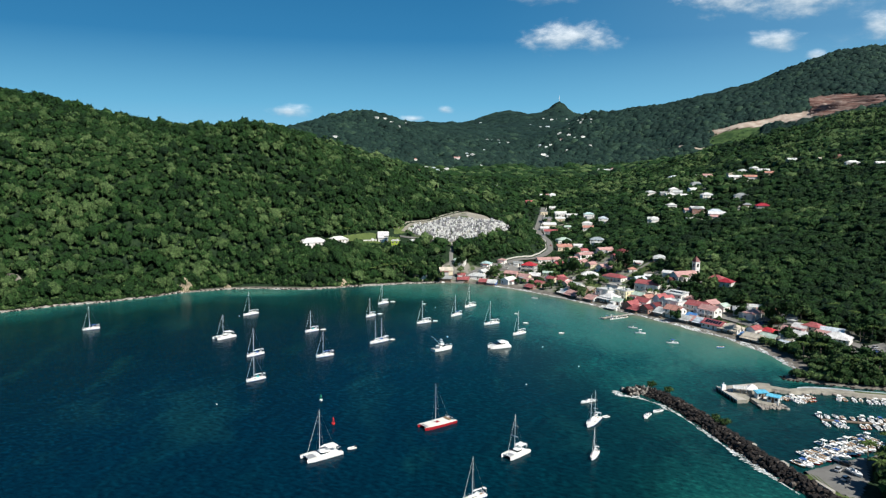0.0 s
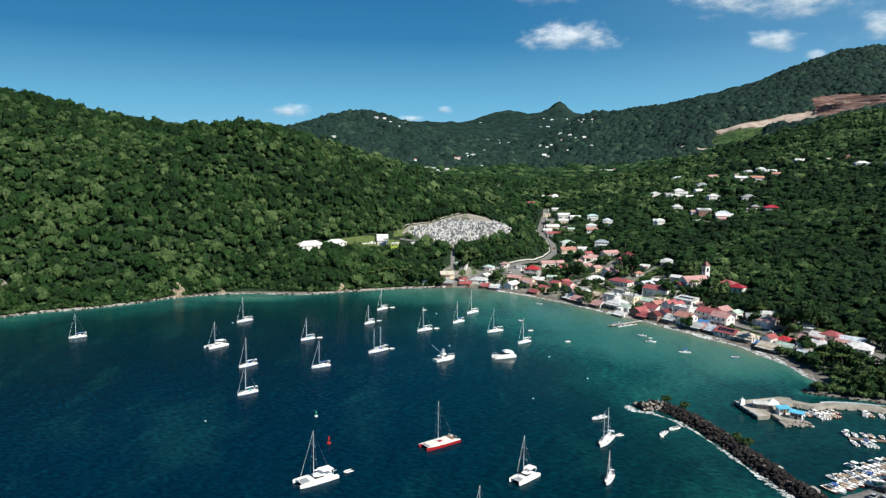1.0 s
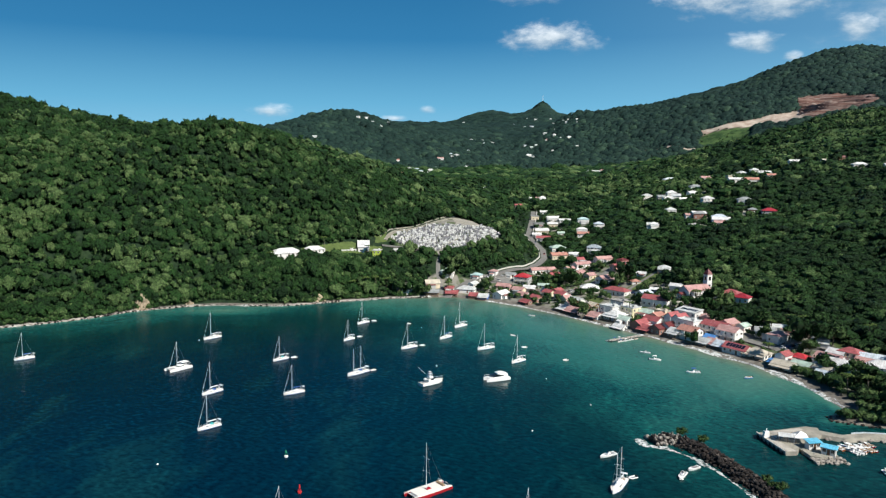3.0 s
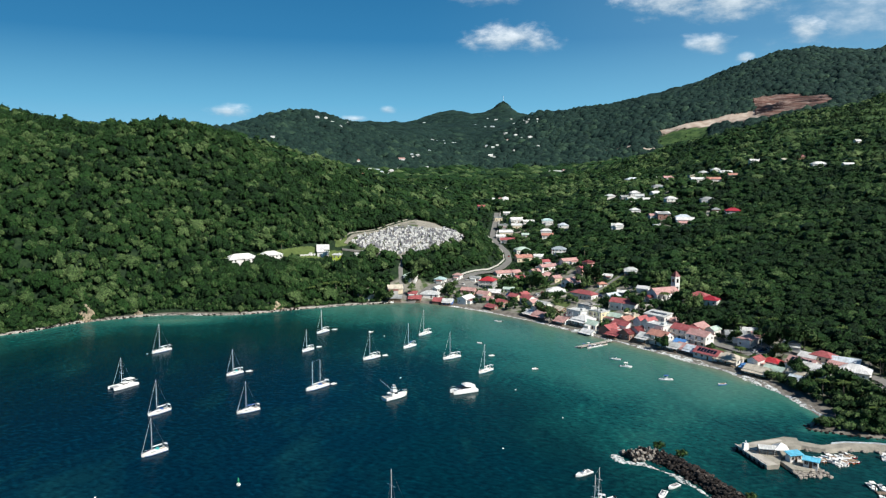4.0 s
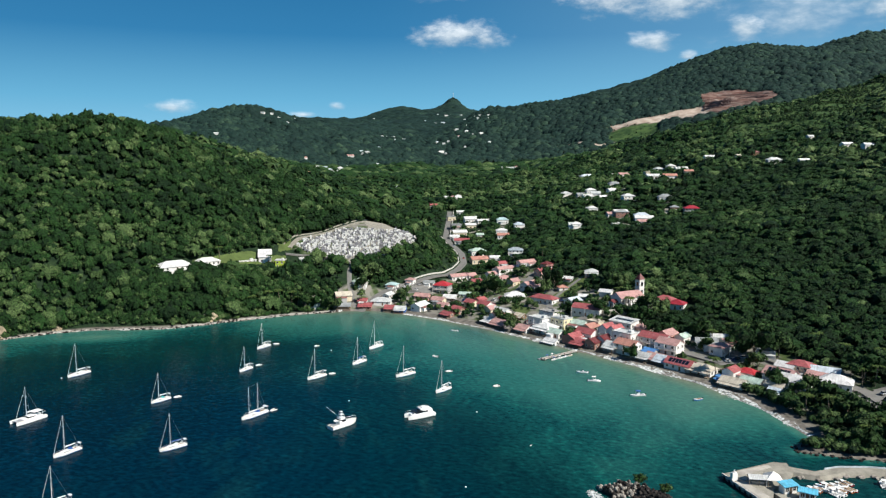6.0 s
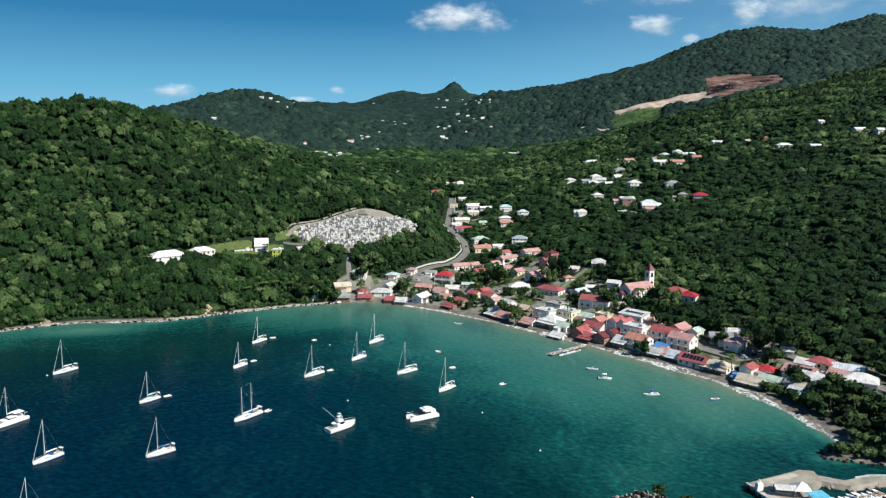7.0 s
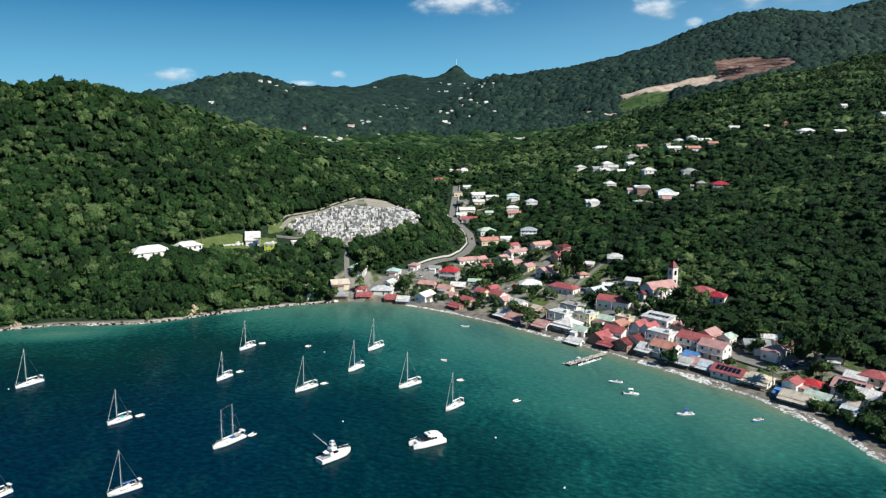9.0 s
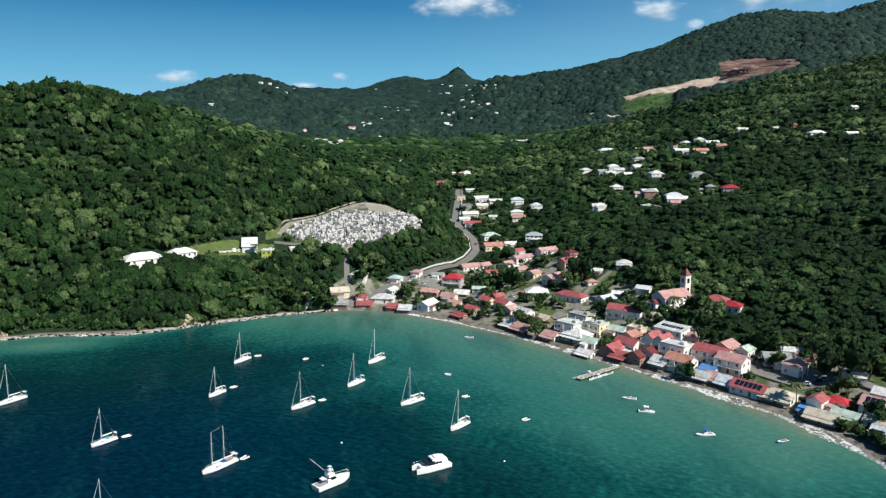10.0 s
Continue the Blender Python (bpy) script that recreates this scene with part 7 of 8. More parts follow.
for k in range(5):
    for side in (-1, 1):
        if (k, side) not in ((0, -1), (3, 1)):
            copy_thing(craft[(0, 2, 4, 0, 5)[k]], pose(107.5 + k * 3.7 + side * -1.25, 469.9 + k * 2.1 + side * 2.2, 0, 0, 0, 29.5 + berth.uniform(-9, 9) + (180 if k % 2 else 0)) @ Matrix.Diagonal((0.62, 0.62, 0.62, 1)))
for k in craft:
    for o in list(k.children_recursive):
        bpy.data.objects.remove(o)
    bpy.data.objects.remove(k)


trailer_boat = skiff(137.4, 230.0, -80, 6.4, GELCOAT, True, label="white motorboat on a trailer in the harbour yard")
trailer_boat.location.z = ground(137.4, 230.0) + 0.75


# ---- cars ----
def car(x, y, turn, paint):
    z = max(ground(x, y), 1.0) + 0.3
    ob = thing("car", x, y, z, turn, "small parked car with dark windows on the asphalt", "car", "parked cars")
    b = Shape()
    rows = []
    for u, z0, z1, w in ((-2.0, 0.35, 0.75, 0.74), (-1.9, 0.25, 0.92, 0.82), (-0.6, 0.22, 0.95, 0.85), (0.9, 0.22, 0.92, 0.85), (1.8, 0.26, 0.75, 0.8), (2.0, 0.35, 0.62, 0.7)):
        rows.append([(u, -w, z0), (u, w, z0), (u, w, z1), (u, -w, z1)])
    part("body", b.rings(rows), paint, ob)
    part("cabin", Shape().add([(-1.75, -0.78, 0.9), (1.0, -0.78, 0.9), (1.0, 0.78, 0.9), (-1.75, 0.78, 0.9), (-1.35, -0.62, 1.42), (0.25, -0.62, 1.45), (0.25, 0.62, 1.45), (-1.35, 0.62, 1.42)],
                             [(4, 5, 6, 7), (0, 1, 5, 4), (1, 2, 6, 5), (2, 3, 7, 6), (3, 0, 4, 7)]), GLASS, ob, "dark window glass")
    part("roof", Shape().box(-1.35, 0.25, -0.62, 0.62, 1.43, 1.49, 0.03), paint, ob)
    for sx in (-1.25, 1.25):
        for sy in (-0.8, 0.8):
            part("wheel", Shape().bar((sx, sy - 0.09, 0.3), (sx, sy + 0.09, 0.3), 0.31, 0.31, 10), BLACK, ob)


car_random = random.Random(6)
TOWN_CARS = ((133, 615, 60), (136, 619, 60), (138, 624, 60), (50, 643, 30), (54, 647, 30), (57, 651, 32), (62, 651, 30), (58, 641, 120), (149, 568, -56),  (152, 562, -56), (164, 473, -56),  (117, 616, 48), (112, 612, 48), (227, 369, 10), (230, 375, 12), (222, 362, 8), (233, 381, 15), (219, 372, 95), (236, 362, 20), (134, 234, 40), (132, 226, 35))
OTHER_CARS = ((139, 239, 120), (195, 441.5, 20), (198, 442, 20), (201, 442.5, 20), (204, 443, 20), (100, 630, 30), (102, 625.5, 30), (104.5, 620.5, 35), (108.5, 628.5, 32), (110.5, 611, 120), (121, 616, 48), (85, 614, -30), (90.4, 618, 60), (138.4, 626, 50), (147.5, 612.4, 30), (148, 596, -50), (153, 584.4, -50), (159, 546.5, -45), (112, 742, 80), (111, 792, 85))
for cx, cy, ct in TOWN_CARS + OTHER_CARS:
    car(cx, cy, ct, CAR_PAINTS[car_random.choice((0, 0, 1, 1, 2, 3, 4))])


# mast on the far peak
relay = thing("radio_mast", 702, 4450, ground(702, 4450) - 1, 0, "thin radio mast on the far peak", "mast")
part("lattice", Shape().bar((0, 0, 0), (0, 0, 34), 1.6, 0.7, 4), ALLOY, relay)


# ---- single trees and palms ----
tree_rng = np.random.default_rng(21)


def leafy(leaves, size, core):
    """Crown of unit radius for a single tree: several lobes of leaf sprays."""
    s, tones = Shape(), []
    lobes = tree_rng.normal(size=(7, 3)) * np.array([0.45, 0.45, 0.28])
    for c in lobes:
        v = ICO_V * core * tree_rng.uniform(0.75, 1.1, (12, 1)) + c
        s.add(v.tolist(), ICO_F.tolist())
    for k in range(leaves):
        c = lobes[k % 7]
        d = tree_rng.normal(size=3)
        d[2] = abs(d[2]) - 0.35
        d /= np.linalg.norm(d)
        p = c + d * (core * tree_rng.uniform(1.0, 1.35))
        up = d + tree_rng.normal(size=3) * 0.5
        up /= np.linalg.norm(up)
        a = np.cross(up, tree_rng.normal(size=3))
        a /= np.linalg.norm(a)
        b = np.cross(up, a)
        q = size * tree_rng.uniform(0.6, 1.4)
        s.add([tuple(p + a * q), tuple(p + b * q * 0.8), tuple(p - a * q * 0.9), tuple(p - b * q)], [(0, 1, 2, 3)])
    return s


def toned(me, value):
    t = me.attributes.new("tone", "FLOAT", "POINT")
    t.data.foreach_set("value", np.full(len(me.vertices), value, np.float32))
    return me


CROWNS = [toned(leafy(230, 0.12, 0.46).mesh("crown", FOREST_LEAF), v) for v in (0.3, 0.45, 0.58, 0.72, 0.88)]
TRUNK = Shape().bar((0, 0, -1), (0.05, 0, 0.75), 0.075, 0.05, 7).bar((0.03, 0, 0.55), (0.4, 0.1, 1.15), 0.04, 0.015, 5).bar((0.03, 0, 0.5), (-0.35, 0.2, 1.1), 0.04, 0.015, 5).bar((0.03, 0, 0.6), (0.0, -0.4, 1.15), 0.04, 0.015, 5).mesh("trunk", BARK)


def tree(x, y, r):
    z = ground(x, y)
    ob = thing("tree", x, y, z, tree_rng.uniform(0, 360), "broad-leaved green shade tree with a dense rounded crown", "tree", "shade trees of the town")
    part("trunk", TRUNK, None, ob, at=Matrix.Diagonal((r, r, r, 1)))
    part("crown", CROWNS[tree_rng.integers(0, 5)], None, ob, at=pose(0, 0, r * 1.25) @ Matrix.Diagonal((r, r, r * tree_rng.uniform(0.85, 1.2), 1)))


def frond():
    s = Shape()
    n = 7
    for k in range(n):
        u0, u1 = k / n, (k + 1) / n
        for side in (-1, 1):
            w0, w1 = 0.5 * math.sin(math.pi * (0.1 + 0.88 * u0)), 0.5 * math.sin(math.pi * (0.1 + 0.88 * u1))
            z = lambda u: 0.55 * u - 1.5 * u * u
            s.add([(u0 * 3.2, 0, z(u0)), (u1 * 3.2, 0, z(u1)), (u1 * 3.2 - 0.1, side * w1, z(u1) - 0.3), (u0 * 3.2 - 0.1, side * w0, z(u0) - 0.3)], [(0, 1, 2, 3)])
    return toned(s.mesh("frond", PALM_LEAF), 0.45)


FROND = frond()


def palm(x, y, tall=9.0):
    z = ground(x, y)
    ob = thing("palm_tree", x, y, z, tree_rng.uniform(0, 360), "slender coconut palm with a tuft of drooping fronds", "palm", "palms")
    t = Shape()
    pts = [(0.9 * (k / 6) ** 2, 0, -0.5 + k / 6 * tall) for k in range(7)]
    for a, b in zip(pts, pts[1:]):
        t.bar(a, b, 0.2, 0.16, 7)
    part("trunk", t, BARK, ob)
    for k in range(15):
        part("frond", FROND, None, ob, at=pose(pts[-1][0], 0, tall - 0.5, 0, -25 + 50 * ((k * 7) % 15) / 15 * (1 if k % 2 else 0.4), k * 24 + 9 * (k % 3)))


TOWN_TREES = ((46, 619, 5), (-9, 607, 6), (28, 646, 6), (18, 631, 5), (115, 631, 7), (109, 646, 4), (101, 551, 4), (106, 545, 4), (120, 580, 4.5), (148, 669, 4), (157, 616, 8), (147, 607, 5), (104, 532, 4), (162, 537, 4.5))
CHURCH_TREES = ((193, 595, 5), (188, 522, 7), (177, 509, 6), (172, 519, 5), (193, 459, 3.6), (200, 477, 5.6), (208, 440, 8.0), (213, 466, 4), (222, 455, 6), (220, 438, 6), (152, 461, 3.5), (200, 424, 5), (177, 489, 5), (95, 644, 4), (22, 643, 5))
RIVER_TREES = ((194, 581, 5), (190, 513, 6), (149, 559, 3.5), (37, 653, 5), (0, 606, 4), (-22, 606, 6), (196, 402, 4.5), (202, 376, 6), (204, 366, 5.5), (198, 388, 4.5), (206, 392, 4.5), (196, 346, 5.5), (207, 352, 6), (190, 336, 4.5), (234, 395, 7), (214, 344, 6), (202, 334, 5), (224, 334, 6), (240, 334, 6))
for spot in TOWN_TREES + CHURCH_TREES + RIVER_TREES:
    tree(*spot)
for spot in ((45, 599), (133, 524), (184, 562), (181, 536), (183, 538), (212, 472), (218, 467), (179, 425), (235, 389), (231, 392), (240, 384), (197, 347), (193, 340), (206, 339), (214, 334), (222, 331), (232, 340), (246, 372), (228, 396), (240, 400), (190, 372), (196, 366), (-46, 605), (-39, 607), (-31, 609), (-57, 600), (-27, 607), (146, 238), (151, 233), (144, 227), (156, 243), (139, 219), (149, 224), (-121, 606), (-119, 604), (-82, 637), (-47, 643), (173, 703), (17, 614), (201, 469), (200, 345), (243, 420), (237, 434), (251, 407), (209, 338)):
    palm(*spot, tall=tree_rng.uniform(7.5, 10.5))
for spot in ((94, 320.5, 2.0), (99.4, 313, 1.9), (108, 280, 1.6), (109.5, 273.5, 1.9), (107.6, 276, 1.3)):
    z = 1.6
    ob = thing("shrub", spot[0] + 1.5, spot[1], z, 30, "small green shrub growing between the boulders", "shrub", "shrubs on the breakwater")
    part("stem", TRUNK, None, ob, at=Matrix.Diagonal((spot[2], spot[2], spot[2], 1)))
    part("crown", CROWNS[3], None, ob, at=pose(0, 0, spot[2] * 1.1) @ Matrix.Diagonal((spot[2], spot[2], spot[2], 1)))


# ---- forest ----
rng = np.random.default_rng(7)


def crown_shape(lobes, leaves, size, spread_out=0.56):
    """A crown of unit radius: rounded clumps of foliage, with loose leaf sprays over them, as triangles."""
    verts, tris, n = [], [], 0
    middles, radii = [np.array([0.0, 0.0, 0.12])], [0.76 if lobes else 1.0]
    for k in range(lobes):
        w = 2 * math.pi * (k + 0.6 * rng.random()) / lobes
        lift = rng.uniform(-0.05, 0.75)
        flat = math.sqrt(1 - lift * lift)
        middles.append(np.array([math.cos(w) * flat, math.sin(w) * flat, lift * 0.95]) * spread_out * rng.uniform(0.85, 1.12))
        radii.append(rng.uniform(0.30, 0.50))
    for c, r in zip(middles, radii):
        rough = 0.27 if lobes else 0.12
        v = ICO_V * (r * rng.uniform(1 - rough, 1 + rough, (len(ICO_V), 1))) + c
        out = c / max(0.2, np.linalg.norm(c)) + np.array([0, 0, 0.7])
        face = v[ICO_F].mean(axis=1) - c
        verts.append(v)
        tris.append(ICO_F[face @ out > -0.05 * r] + n)
        n += len(v)
    for k in range(leaves):
        i = rng.integers(0, len(middles))
        d = rng.normal(size=3) + middles[i] * 0.9 + np.array([0, 0, 0.5])
        d /= np.linalg.norm(d)
        up = d + rng.normal(size=3) * 0.45
        up /= np.linalg.norm(up)
        side = np.cross(up, rng.normal(size=3))
        side /= np.linalg.norm(side)
        other = np.cross(up, side)
        q = size * (0.6 + 0.8 * rng.random())
        c = middles[i] + d * radii[i] * (0.98 + 0.2 * rng.random())
        verts.append(np.array([c + side * q, c + other * q - side * q * 0.4, c - side * q * 0.5 - other * q]))
        tris.append(np.array([[n, n + 1, n + 2]]))
        n += 3
    return np.vstack(verts), np.vstack(tris)


def scatter(name, places, shapes, label, leaf=None):
    """One object of many crowns; far ones follow the slope. places: x, y, z of the middle, radius, height ratio, turn, tone."""
    verts, tris, tones, n = [], [], [], 0
    px, py = places[:, 0], places[:, 1]
    share = np.maximum(np.clip((py - 780) / 550, 0, 1), np.where(px > 100, 0.75, 0.35))
    east = np.clip((land_height(px + 5, py) - land_height(px - 5, py)) / 10, -0.9, 0.9) * share
    north = np.clip((land_height(px, py + 5) - land_height(px, py - 5)) / 10, -0.9, 0.9) * share
    for k, (x, y, z, r, tall, turn, tone) in enumerate(places):
        v, f = shapes[k % len(shapes)]
        c, s = math.cos(turn), math.sin(turn)
        w = np.column_stack([(v[:, 0] * c - v[:, 1] * s) * r + x, (v[:, 0] * s + v[:, 1] * c) * r + y, v[:, 2] * r * tall + z])
        w[:, 2] += (w[:, 0] - x) * east[k] + (w[:, 1] - y) * north[k]
        verts.append(w)
        tris.append(f + n)
        tones.append(np.full(len(v), tone))
        n += len(v)
    verts, tris, tones = np.vstack(verts), np.vstack(tris), np.concatenate(tones)
    me = bpy.data.meshes.new(name)
    me.vertices.add(len(verts))
    me.vertices.foreach_set("co", verts.astype(np.float32).ravel())
    me.loops.add(len(tris) * 3)
    me.loops.foreach_set("vertex_index", tris.astype(np.int32).ravel())
    me.polygons.add(len(tris))
    me.polygons.foreach_set("loop_start", np.arange(0, len(tris) * 3, 3, dtype=np.int32))
    me.update(calc_edges=True)
    me.polygons.foreach_set("use_smooth", np.full(len(tris), leaf is not None))
    a = me.attributes.new("tone", "FLOAT", "POINT")
    a.data.foreach_set("value", tones.astype(np.float32))
    me.materials.append(leaf or FOREST_LEAF)
    return tagged(new(name, me), label, "forest", kind="stuff")


def free_of(x, y, town=False):
    """True where trees may stand."""
    ok = shore_distance(x, y) > np.where(x < 0, 5.0, np.where((y < 352) & (x > 160), 1.2, 7))
    for poly in ((CEMETERY, *YARDS) if town else (TOWN, CEMETERY, TERRACE, RIVERSIDE, *CLEARED)):
        ok &= ~inside(poly, x, y)
    for line, width in ROADS + [(k, 3.4) for k in HAMLET_LANES]:
        ok &= near_line(line, x, y) > width / 2 + (4.0 if town else 3.0 if width > 4 else 1.4)
    for sx, sy, sr, low in SITES:
        ok &= np.hypot(x - sx, y - sy) > (sr - 2.5 if town else sr)
    return ok


def garden(x, y):
    """Smaller trees in the gardens below the houses."""
    k = np.ones(len(x))
    for sx, sy, sr, low in SITES:
        if not low:
            continue
        k = np.minimum(k, np.where((np.abs(x - sx) < sr + 4) & (y < sy + sr) & (y > sy - sr - 22), 0.82, 1.0))
    for line, width in ROADS[:1]:
        k = np.minimum(k, np.where(near_line(line, x + 3, y + 12) < 14, 0.5, 1.0))
    return k


# places where the canopy is young and bright: middle and half widths
LUSH = ((-192, 578, 22, 12), (-118, 588, 18, 9), (-150, 640, 50, 20), (205, 560, 26, 16), (250, 640, 45, 12), (232, 510, 14, 14), (335, 690, 40, 14), (-70, 608, 60, 9), (740, 1130, 130, 85), (560, 1060, 70, 60), (230, 1080, 60, 40), (300, 960, 40, 30), (180, 900, 40, 22), (-20, 800, 40, 30))


def stand(x0, x1, y0, y1, gap, radius, lush=1.0, low=0.8, high=1.3):
    gx, gy = np.meshgrid(np.arange(x0, x1, gap), np.arange(y0, y1, gap * 0.87))
    gx = gx + (np.arange(gx.shape[0])[:, None] % 2) * gap / 2
    x = (gx + rng.uniform(-0.47, 0.47, gx.shape) * gap).ravel()
    y = (gy + rng.uniform(-0.47, 0.47, gx.shape) * gap).ravel()
    keep = (x > -0.66 * y - 60) & (x < 0.92 * y + 60)
    x, y = x[keep], y[keep]
    keep = free_of(x, y)
    x, y = x[keep], y[keep]
    z = land_height(x, y)
    r = radius * np.clip(rng.lognormal(0.04, 0.40, len(x)), 0.42, 2.3) * garden(x, y)
    tall = rng.uniform(low, high, len(x))
    grove = 0.5 + 0.5 * np.sin(x / 31 + 2 * np.sin(y / 43)) * np.sin(y / 37 + 1.5 * np.sin(x / 59))
    scrub = (x > 100) & (y < 1330)
    pale = rng.random(len(x)) < np.where(scrub, 0.03 + 0.10 * grove ** 2, 0.09 + 0.30 * grove ** 2) + 0.30 * np.clip((-60 - x) / 120, 0, 1) * (y < 760)
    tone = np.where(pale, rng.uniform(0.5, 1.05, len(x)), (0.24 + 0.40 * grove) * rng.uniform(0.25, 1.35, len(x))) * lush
    for mx, my, wide, deep in LUSH:
        tone = tone + 0.42 * np.exp(-((x - mx) / wide) ** 2 - ((y - my) / deep) ** 2) * rng.uniform(0.3, 1.2, len(x))
    return np.column_stack([x, y, z + r * tall * np.where(y < 1660, 0.5, 0.12) - np.where(y > 1660, np.where(y > 2600, 3.0, 1.0), 0) + rng.uniform(-1.0, 2.2, len(x)) * high * np.where(y < 1330, np.where(x > 100, 0.3, 0.8), np.where(y < 1660, 0.3, 0.12)), r, tall, rng.uniform(0, 6.28, len(x)), tone])


NEAR_SHAPES = [crown_shape(5, 24, 0.16) for _ in range(10)]
MID_SHAPES = [crown_shape(1, 9, 0.26, 0.4) for _ in range(8)]
LOW_SHAPES = [crown_shape(3, 22, 0.18) for _ in range(8)]
FAR_SHAPES = [crown_shape(0, 0, 0.5) for _ in range(8)]
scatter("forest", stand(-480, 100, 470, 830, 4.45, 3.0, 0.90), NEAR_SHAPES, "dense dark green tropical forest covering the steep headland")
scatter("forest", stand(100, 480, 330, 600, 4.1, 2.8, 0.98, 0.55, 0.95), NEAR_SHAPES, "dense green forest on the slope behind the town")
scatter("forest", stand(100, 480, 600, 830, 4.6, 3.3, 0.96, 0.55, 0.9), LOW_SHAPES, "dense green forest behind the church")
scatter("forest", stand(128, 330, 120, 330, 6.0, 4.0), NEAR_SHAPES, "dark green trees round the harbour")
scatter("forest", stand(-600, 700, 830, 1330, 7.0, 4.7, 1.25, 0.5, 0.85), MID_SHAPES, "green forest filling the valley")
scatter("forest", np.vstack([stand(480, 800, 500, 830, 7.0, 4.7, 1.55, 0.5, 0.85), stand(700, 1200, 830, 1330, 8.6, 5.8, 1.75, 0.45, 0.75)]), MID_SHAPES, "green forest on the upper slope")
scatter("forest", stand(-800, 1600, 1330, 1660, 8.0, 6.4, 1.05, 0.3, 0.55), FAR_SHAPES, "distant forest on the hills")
# from here back the leaf colour carries the haze
scatter("forest", stand(-900, 1700, 1660, 2000, 7.8, 6.0, 1.0, 0.5, 0.9), FAR_SHAPES, "distant dark forest on the hills, haze painted into its colour", HAZED_FOREST)
scatter("forest", stand(-1200, 2000, 2000, 2540, 8.6, 6.6, 0.9, 0.45, 0.85), FAR_SHAPES, "far dark forest on the ridge, haze painted into its colour", HAZED_FOREST)
scatter("forest", stand(-500, 1500, 2640, 4330, 21.0, 15.0, 0.7, 0.18, 0.34), FAR_SHAPES, "far dark forest beyond the ridge, haze painted into its colour", HAZED_FOREST)
scatter("forest", stand(-100, 1500, 4330, 4560, 14.0, 9.0, 0.8, 0.18, 0.34), FAR_SHAPES, "far dark forest round the peak, haze painted into its colour", HAZED_FOREST)


def clear_of(x, y, gap=1.0):
    """True where no house stands."""
    ok = np.ones(len(x), bool)
    for sx, sy, sr, low in SITES:
        ok &= np.hypot(x - sx, y - sy) > sr - 3.5 + gap
    return ok


def bluff_trees():
    """Tall trees on the edge of the bluff, below the terrace."""
    line = spread([[(-130, 597), (-112, 603), (-84, 617), (-60, 633), (-36, 636), (-20, 648)]], 2.6)[:, :2]
    x = np.concatenate([line[:, 0] + rng.uniform(-1.5, 1.5, len(line)) + k * 2.0 for k in range(2)])
    y = np.concatenate([line[:, 1] + rng.uniform(-1.5, 1.5, len(line)) - k * 5.0 for k in range(2)])
    gx, gy = rng.uniform(-135, -14, 330), rng.uniform(578, 640, 330)
    foot = 576 + 0.34 * (gx + 135)
    keep = (gy > foot + 6) & (gy < foot + 30) & clear_of(gx, gy, 3.0)
    x, y = np.concatenate([x, gx[keep]]), np.concatenate([y, gy[keep]])
    r = rng.uniform(2.6, 5.0, len(x))
    return np.column_stack([x, y, land_height(x, y) + r * 0.62 - 0.3, r, rng.uniform(0.85, 1.15, len(x)), rng.uniform(0, 6.28, len(x)), rng.beta(1.1, 1.5, len(x)) * 1.1])


def terrace_bushes():
    """Bushes and small trees round the buildings on the bluff."""
    x, y = rng.uniform(-130, -34, 1700), rng.uniform(604, 704, 1700)
    keep = inside([(-130, 606), (-130, 640), (-95, 660), (-60, 692), (-40, 704), (-44, 676), (-63, 659), (-99, 631), (-114, 619)], x, y)
    x, y = x[keep], y[keep]
    r = rng.uniform(1.3, 3.0, len(x))
    return np.column_stack([x, y, land_height(x, y) + r * 0.7, r, rng.uniform(0.8, 1.2, len(x)), rng.uniform(0, 6.28, len(x)), rng.beta(1.4, 1.8, len(x))])


scatter("garden_bushes", terrace_bushes(), NEAR_SHAPES, "green bushes and small trees on the bluff")


def shore_bushes():
    """Low bushes hanging over the stones at the foot of the headland."""
    line = spread([SHORE[2:20]], 0.7)[:, :2]
    x, y = line[:, 0] + rng.uniform(-2, 2, len(line)), line[:, 1] + rng.uniform(2.6, 7.0, len(line)) + 2.4 * np.exp(-((line[:, 0] + 132) / 34) ** 2)
    keep = clear_of(x, y + 2, 3.0)
    x, y = x[keep], y[keep]
    r = rng.uniform(1.2, 2.6, len(x))
    return np.column_stack([x, y, np.maximum(land_height(x, y), 0.5) + r * 0.6, r, rng.uniform(0.8, 1.2, len(x)), rng.uniform(0, 6.28, len(x)), rng.beta(2.0, 1.3, len(x))])


def bank_bushes():
    """Bushes filling the steep bank behind the stones."""
    line = spread([HEADLAND], 0.35)[:, :2]
    k = rng.uniform(0, 1, len(line))
    x, y = line[:, 0] + rng.uniform(-2, 2, len(line)), line[:, 1] + 5 + 22 * k
    keep = clear_of(x, y + 2, 3.0)
    x, y = x[keep], y[keep]
    r = rng.uniform(1.3, 2.9, len(x))
    return np.column_stack([x, y, land_height(x, y) + r * 0.6, r, rng.uniform(0.8, 1.2, len(x)), rng.uniform(0, 6.28, len(x)), rng.beta(1.3, 2.0, len(x))])


scatter("shore_bushes", bank_bushes(), NEAR_SHAPES, "green bushes on the steep bank above the stones")
scatter("shore_bushes", shore_bushes(), NEAR_SHAPES, "green bushes overhanging the stony shore")


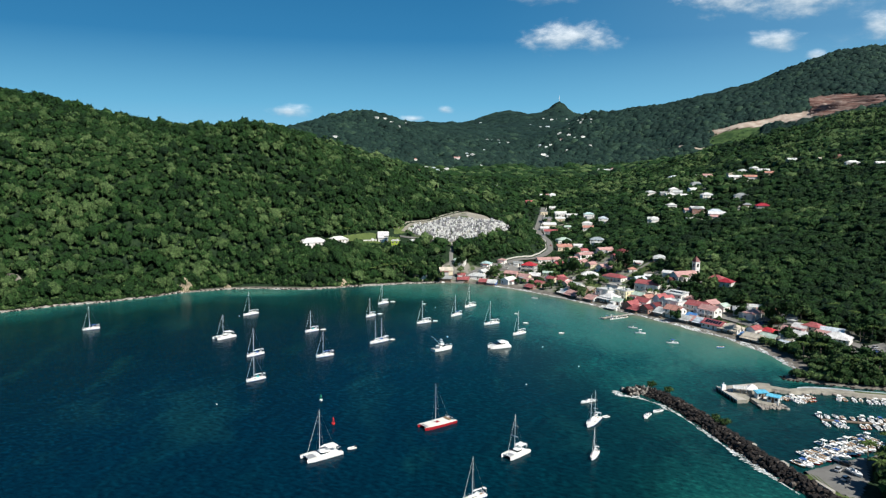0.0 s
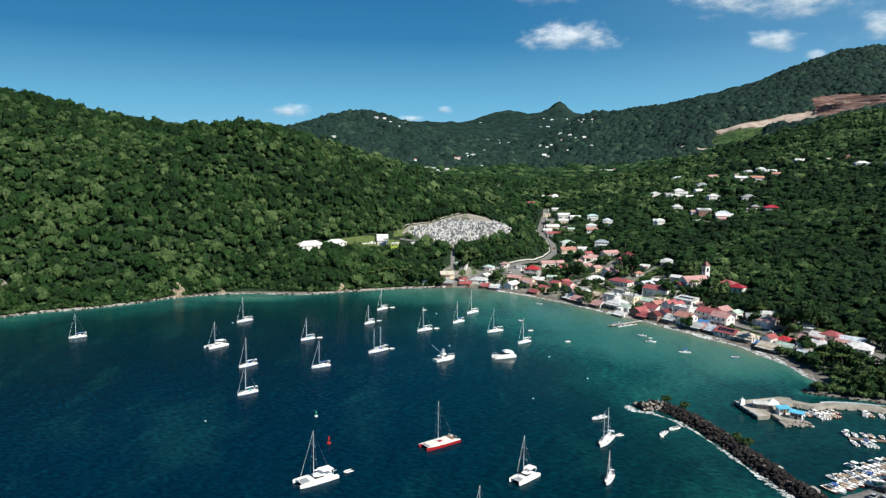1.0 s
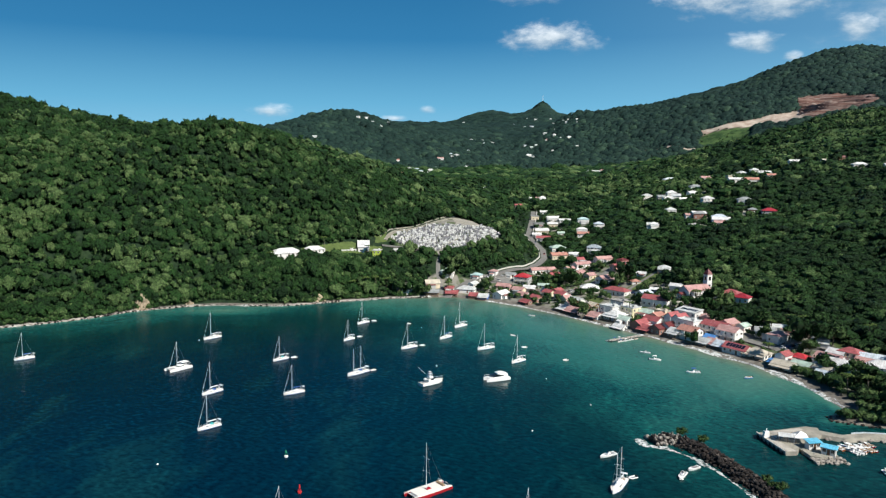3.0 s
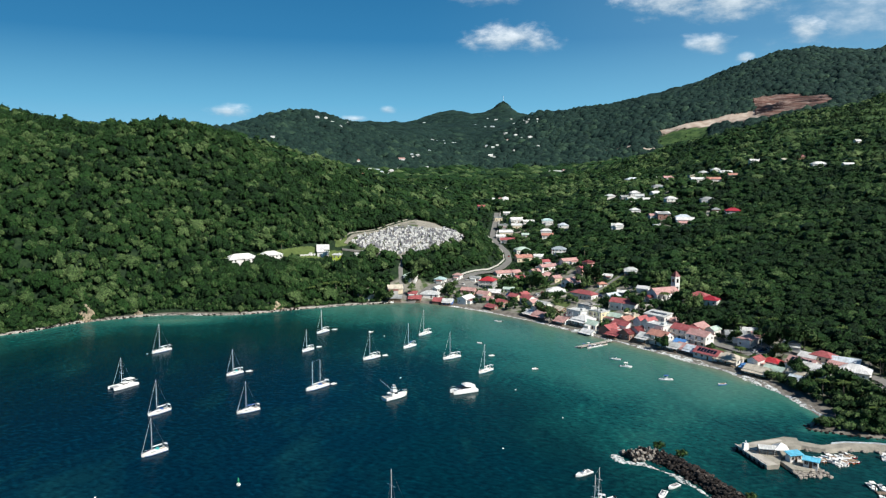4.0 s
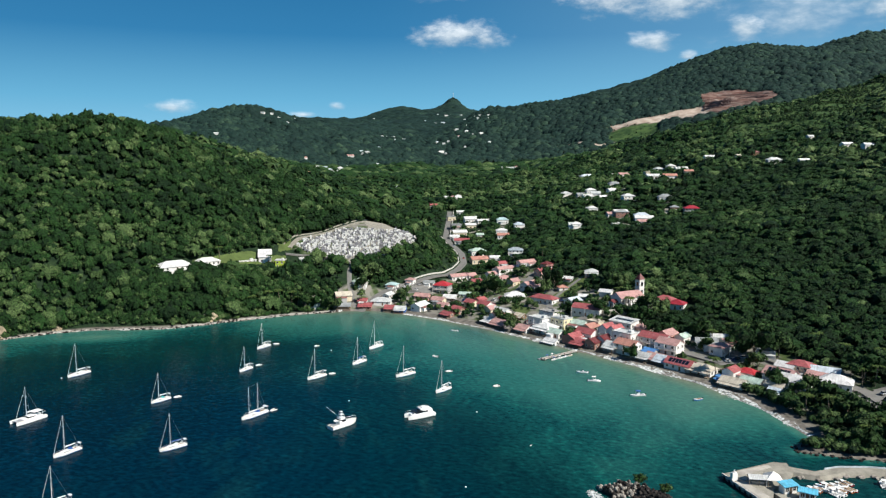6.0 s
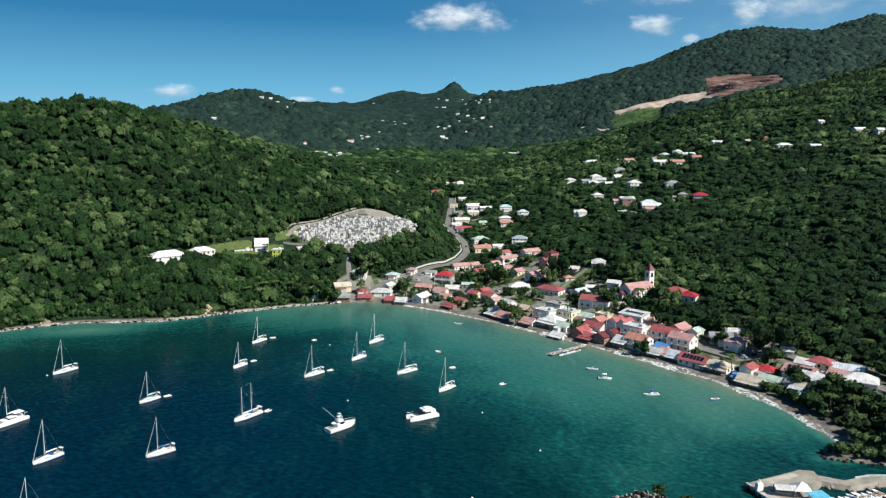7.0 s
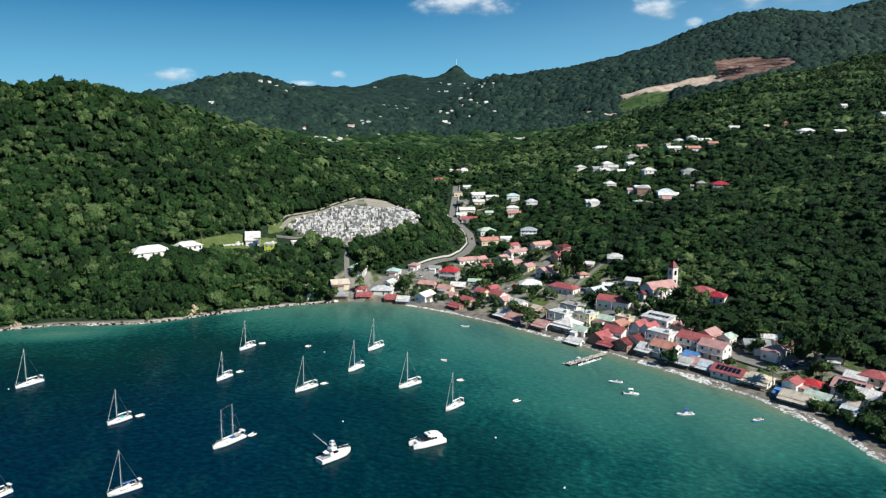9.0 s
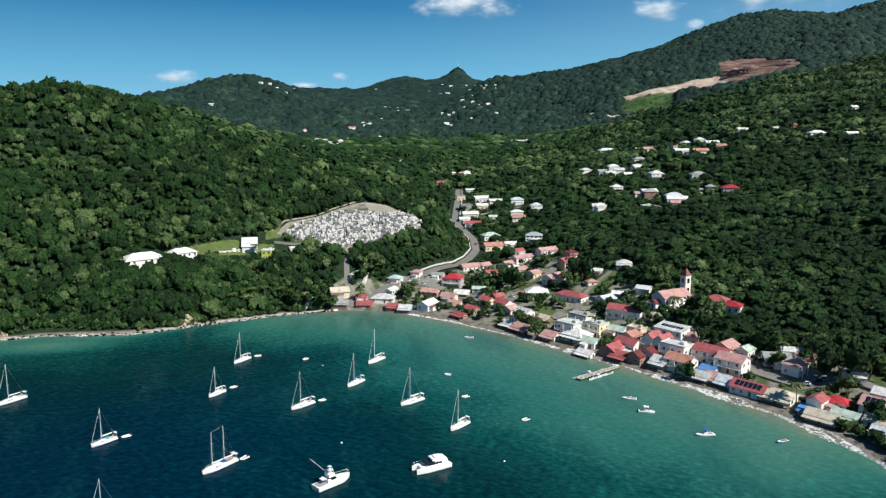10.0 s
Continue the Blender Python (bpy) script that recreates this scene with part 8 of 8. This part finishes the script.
def riverside():
    """Open bushes and small trees on the point by the river mouth."""
    x, y = rng.uniform(168, 262, 950), rng.uniform(324, 405, 950)
    keep = inside(RIVERSIDE, x, y) & free_of(x, y, True) & (shore_distance(x, y) > 1.5 + 6 * np.clip((y - 345) / 15, 0, 1))
    x, y = x[keep], y[keep]
    r = rng.uniform(1.0, 3.2, len(x))
    return np.column_stack([x, y, land_height(x, y) + r * 0.8, r, rng.uniform(0.8, 1.2, len(x)), rng.uniform(0, 6.28, len(x)), rng.beta(1.8, 1.4, len(x))])


def river_bank():
    """Bushes along the bank of the river mouth."""
    line = spread([[(171, 340), (178, 335.5), (190, 329.5), (204, 325.5), (232, 322.5), (262, 319)]], 0.6)[:, :2]
    x, y = line[:, 0] + rng.uniform(-1, 1, len(line)), line[:, 1] + rng.uniform(1.0, 9.0, len(line))
    r = rng.uniform(1.0, 2.4, len(x))
    return np.column_stack([x, y, land_height(x, y) + r * 0.7, r, rng.uniform(0.8, 1.1, len(x)), rng.uniform(0, 6.28, len(x)), rng.beta(2.0, 1.4, len(x))])


scatter("riverside_trees", river_bank(), NEAR_SHAPES, "bright green bushes along the river bank")
scatter("riverside_trees", riverside(), NEAR_SHAPES, "open trees and bushes on the point by the river")
scatter("forest", bluff_trees(), NEAR_SHAPES, "tall dark trees on the edge of the bluff")


def gardens():
    """Low trees and bushes between the houses."""
    x = rng.uniform(-30, 245, 3400)
    y = rng.uniform(365, 705, 3400)
    keep = inside(TOWN, x, y) & free_of(x, y, True)
    x, y = x[keep], y[keep]
    r = rng.uniform(0.9, 3.1, len(x))
    return np.column_stack([x, y, land_height(x, y) + r * 0.8, r, rng.uniform(0.8, 1.3, len(x)), rng.uniform(0, 6.28, len(x)), rng.beta(1.6, 1.5, len(x))])


scatter("garden_bushes", gardens(), NEAR_SHAPES, "green bushes and low trees in the gardens")


def meadow_trees():
    """A few trees left standing in the fields."""
    x, y = np.concatenate([rng.uniform(560, 900, 11000), rng.uniform(640, 800, 500)]), np.concatenate([rng.uniform(990, 1270, 11000), rng.uniform(1720, 2000, 500)])
    keep = np.maximum.reduce([inside(f, x, y) for f in FIELDS]) & (rng.random(len(x)) < np.where(y > 1500, 0.35, np.clip(np.sin(land_height(x, y) / 2.2 + np.sin(x / 40)) * 1.2 - 0.1, 0.10, 1) * 0.85))
    x, y = x[keep], y[keep]
    r = rng.uniform(1.2, 3.6, len(x))
    return np.column_stack([x, y, land_height(x, y) + r * 0.7, r, rng.uniform(0.8, 1.2, len(x)), rng.uniform(0, 6.28, len(x)), rng.beta(1.3, 1.9, len(x))])


scatter("meadow_trees", meadow_trees(), MID_SHAPES, "scattered trees in the upland fields")
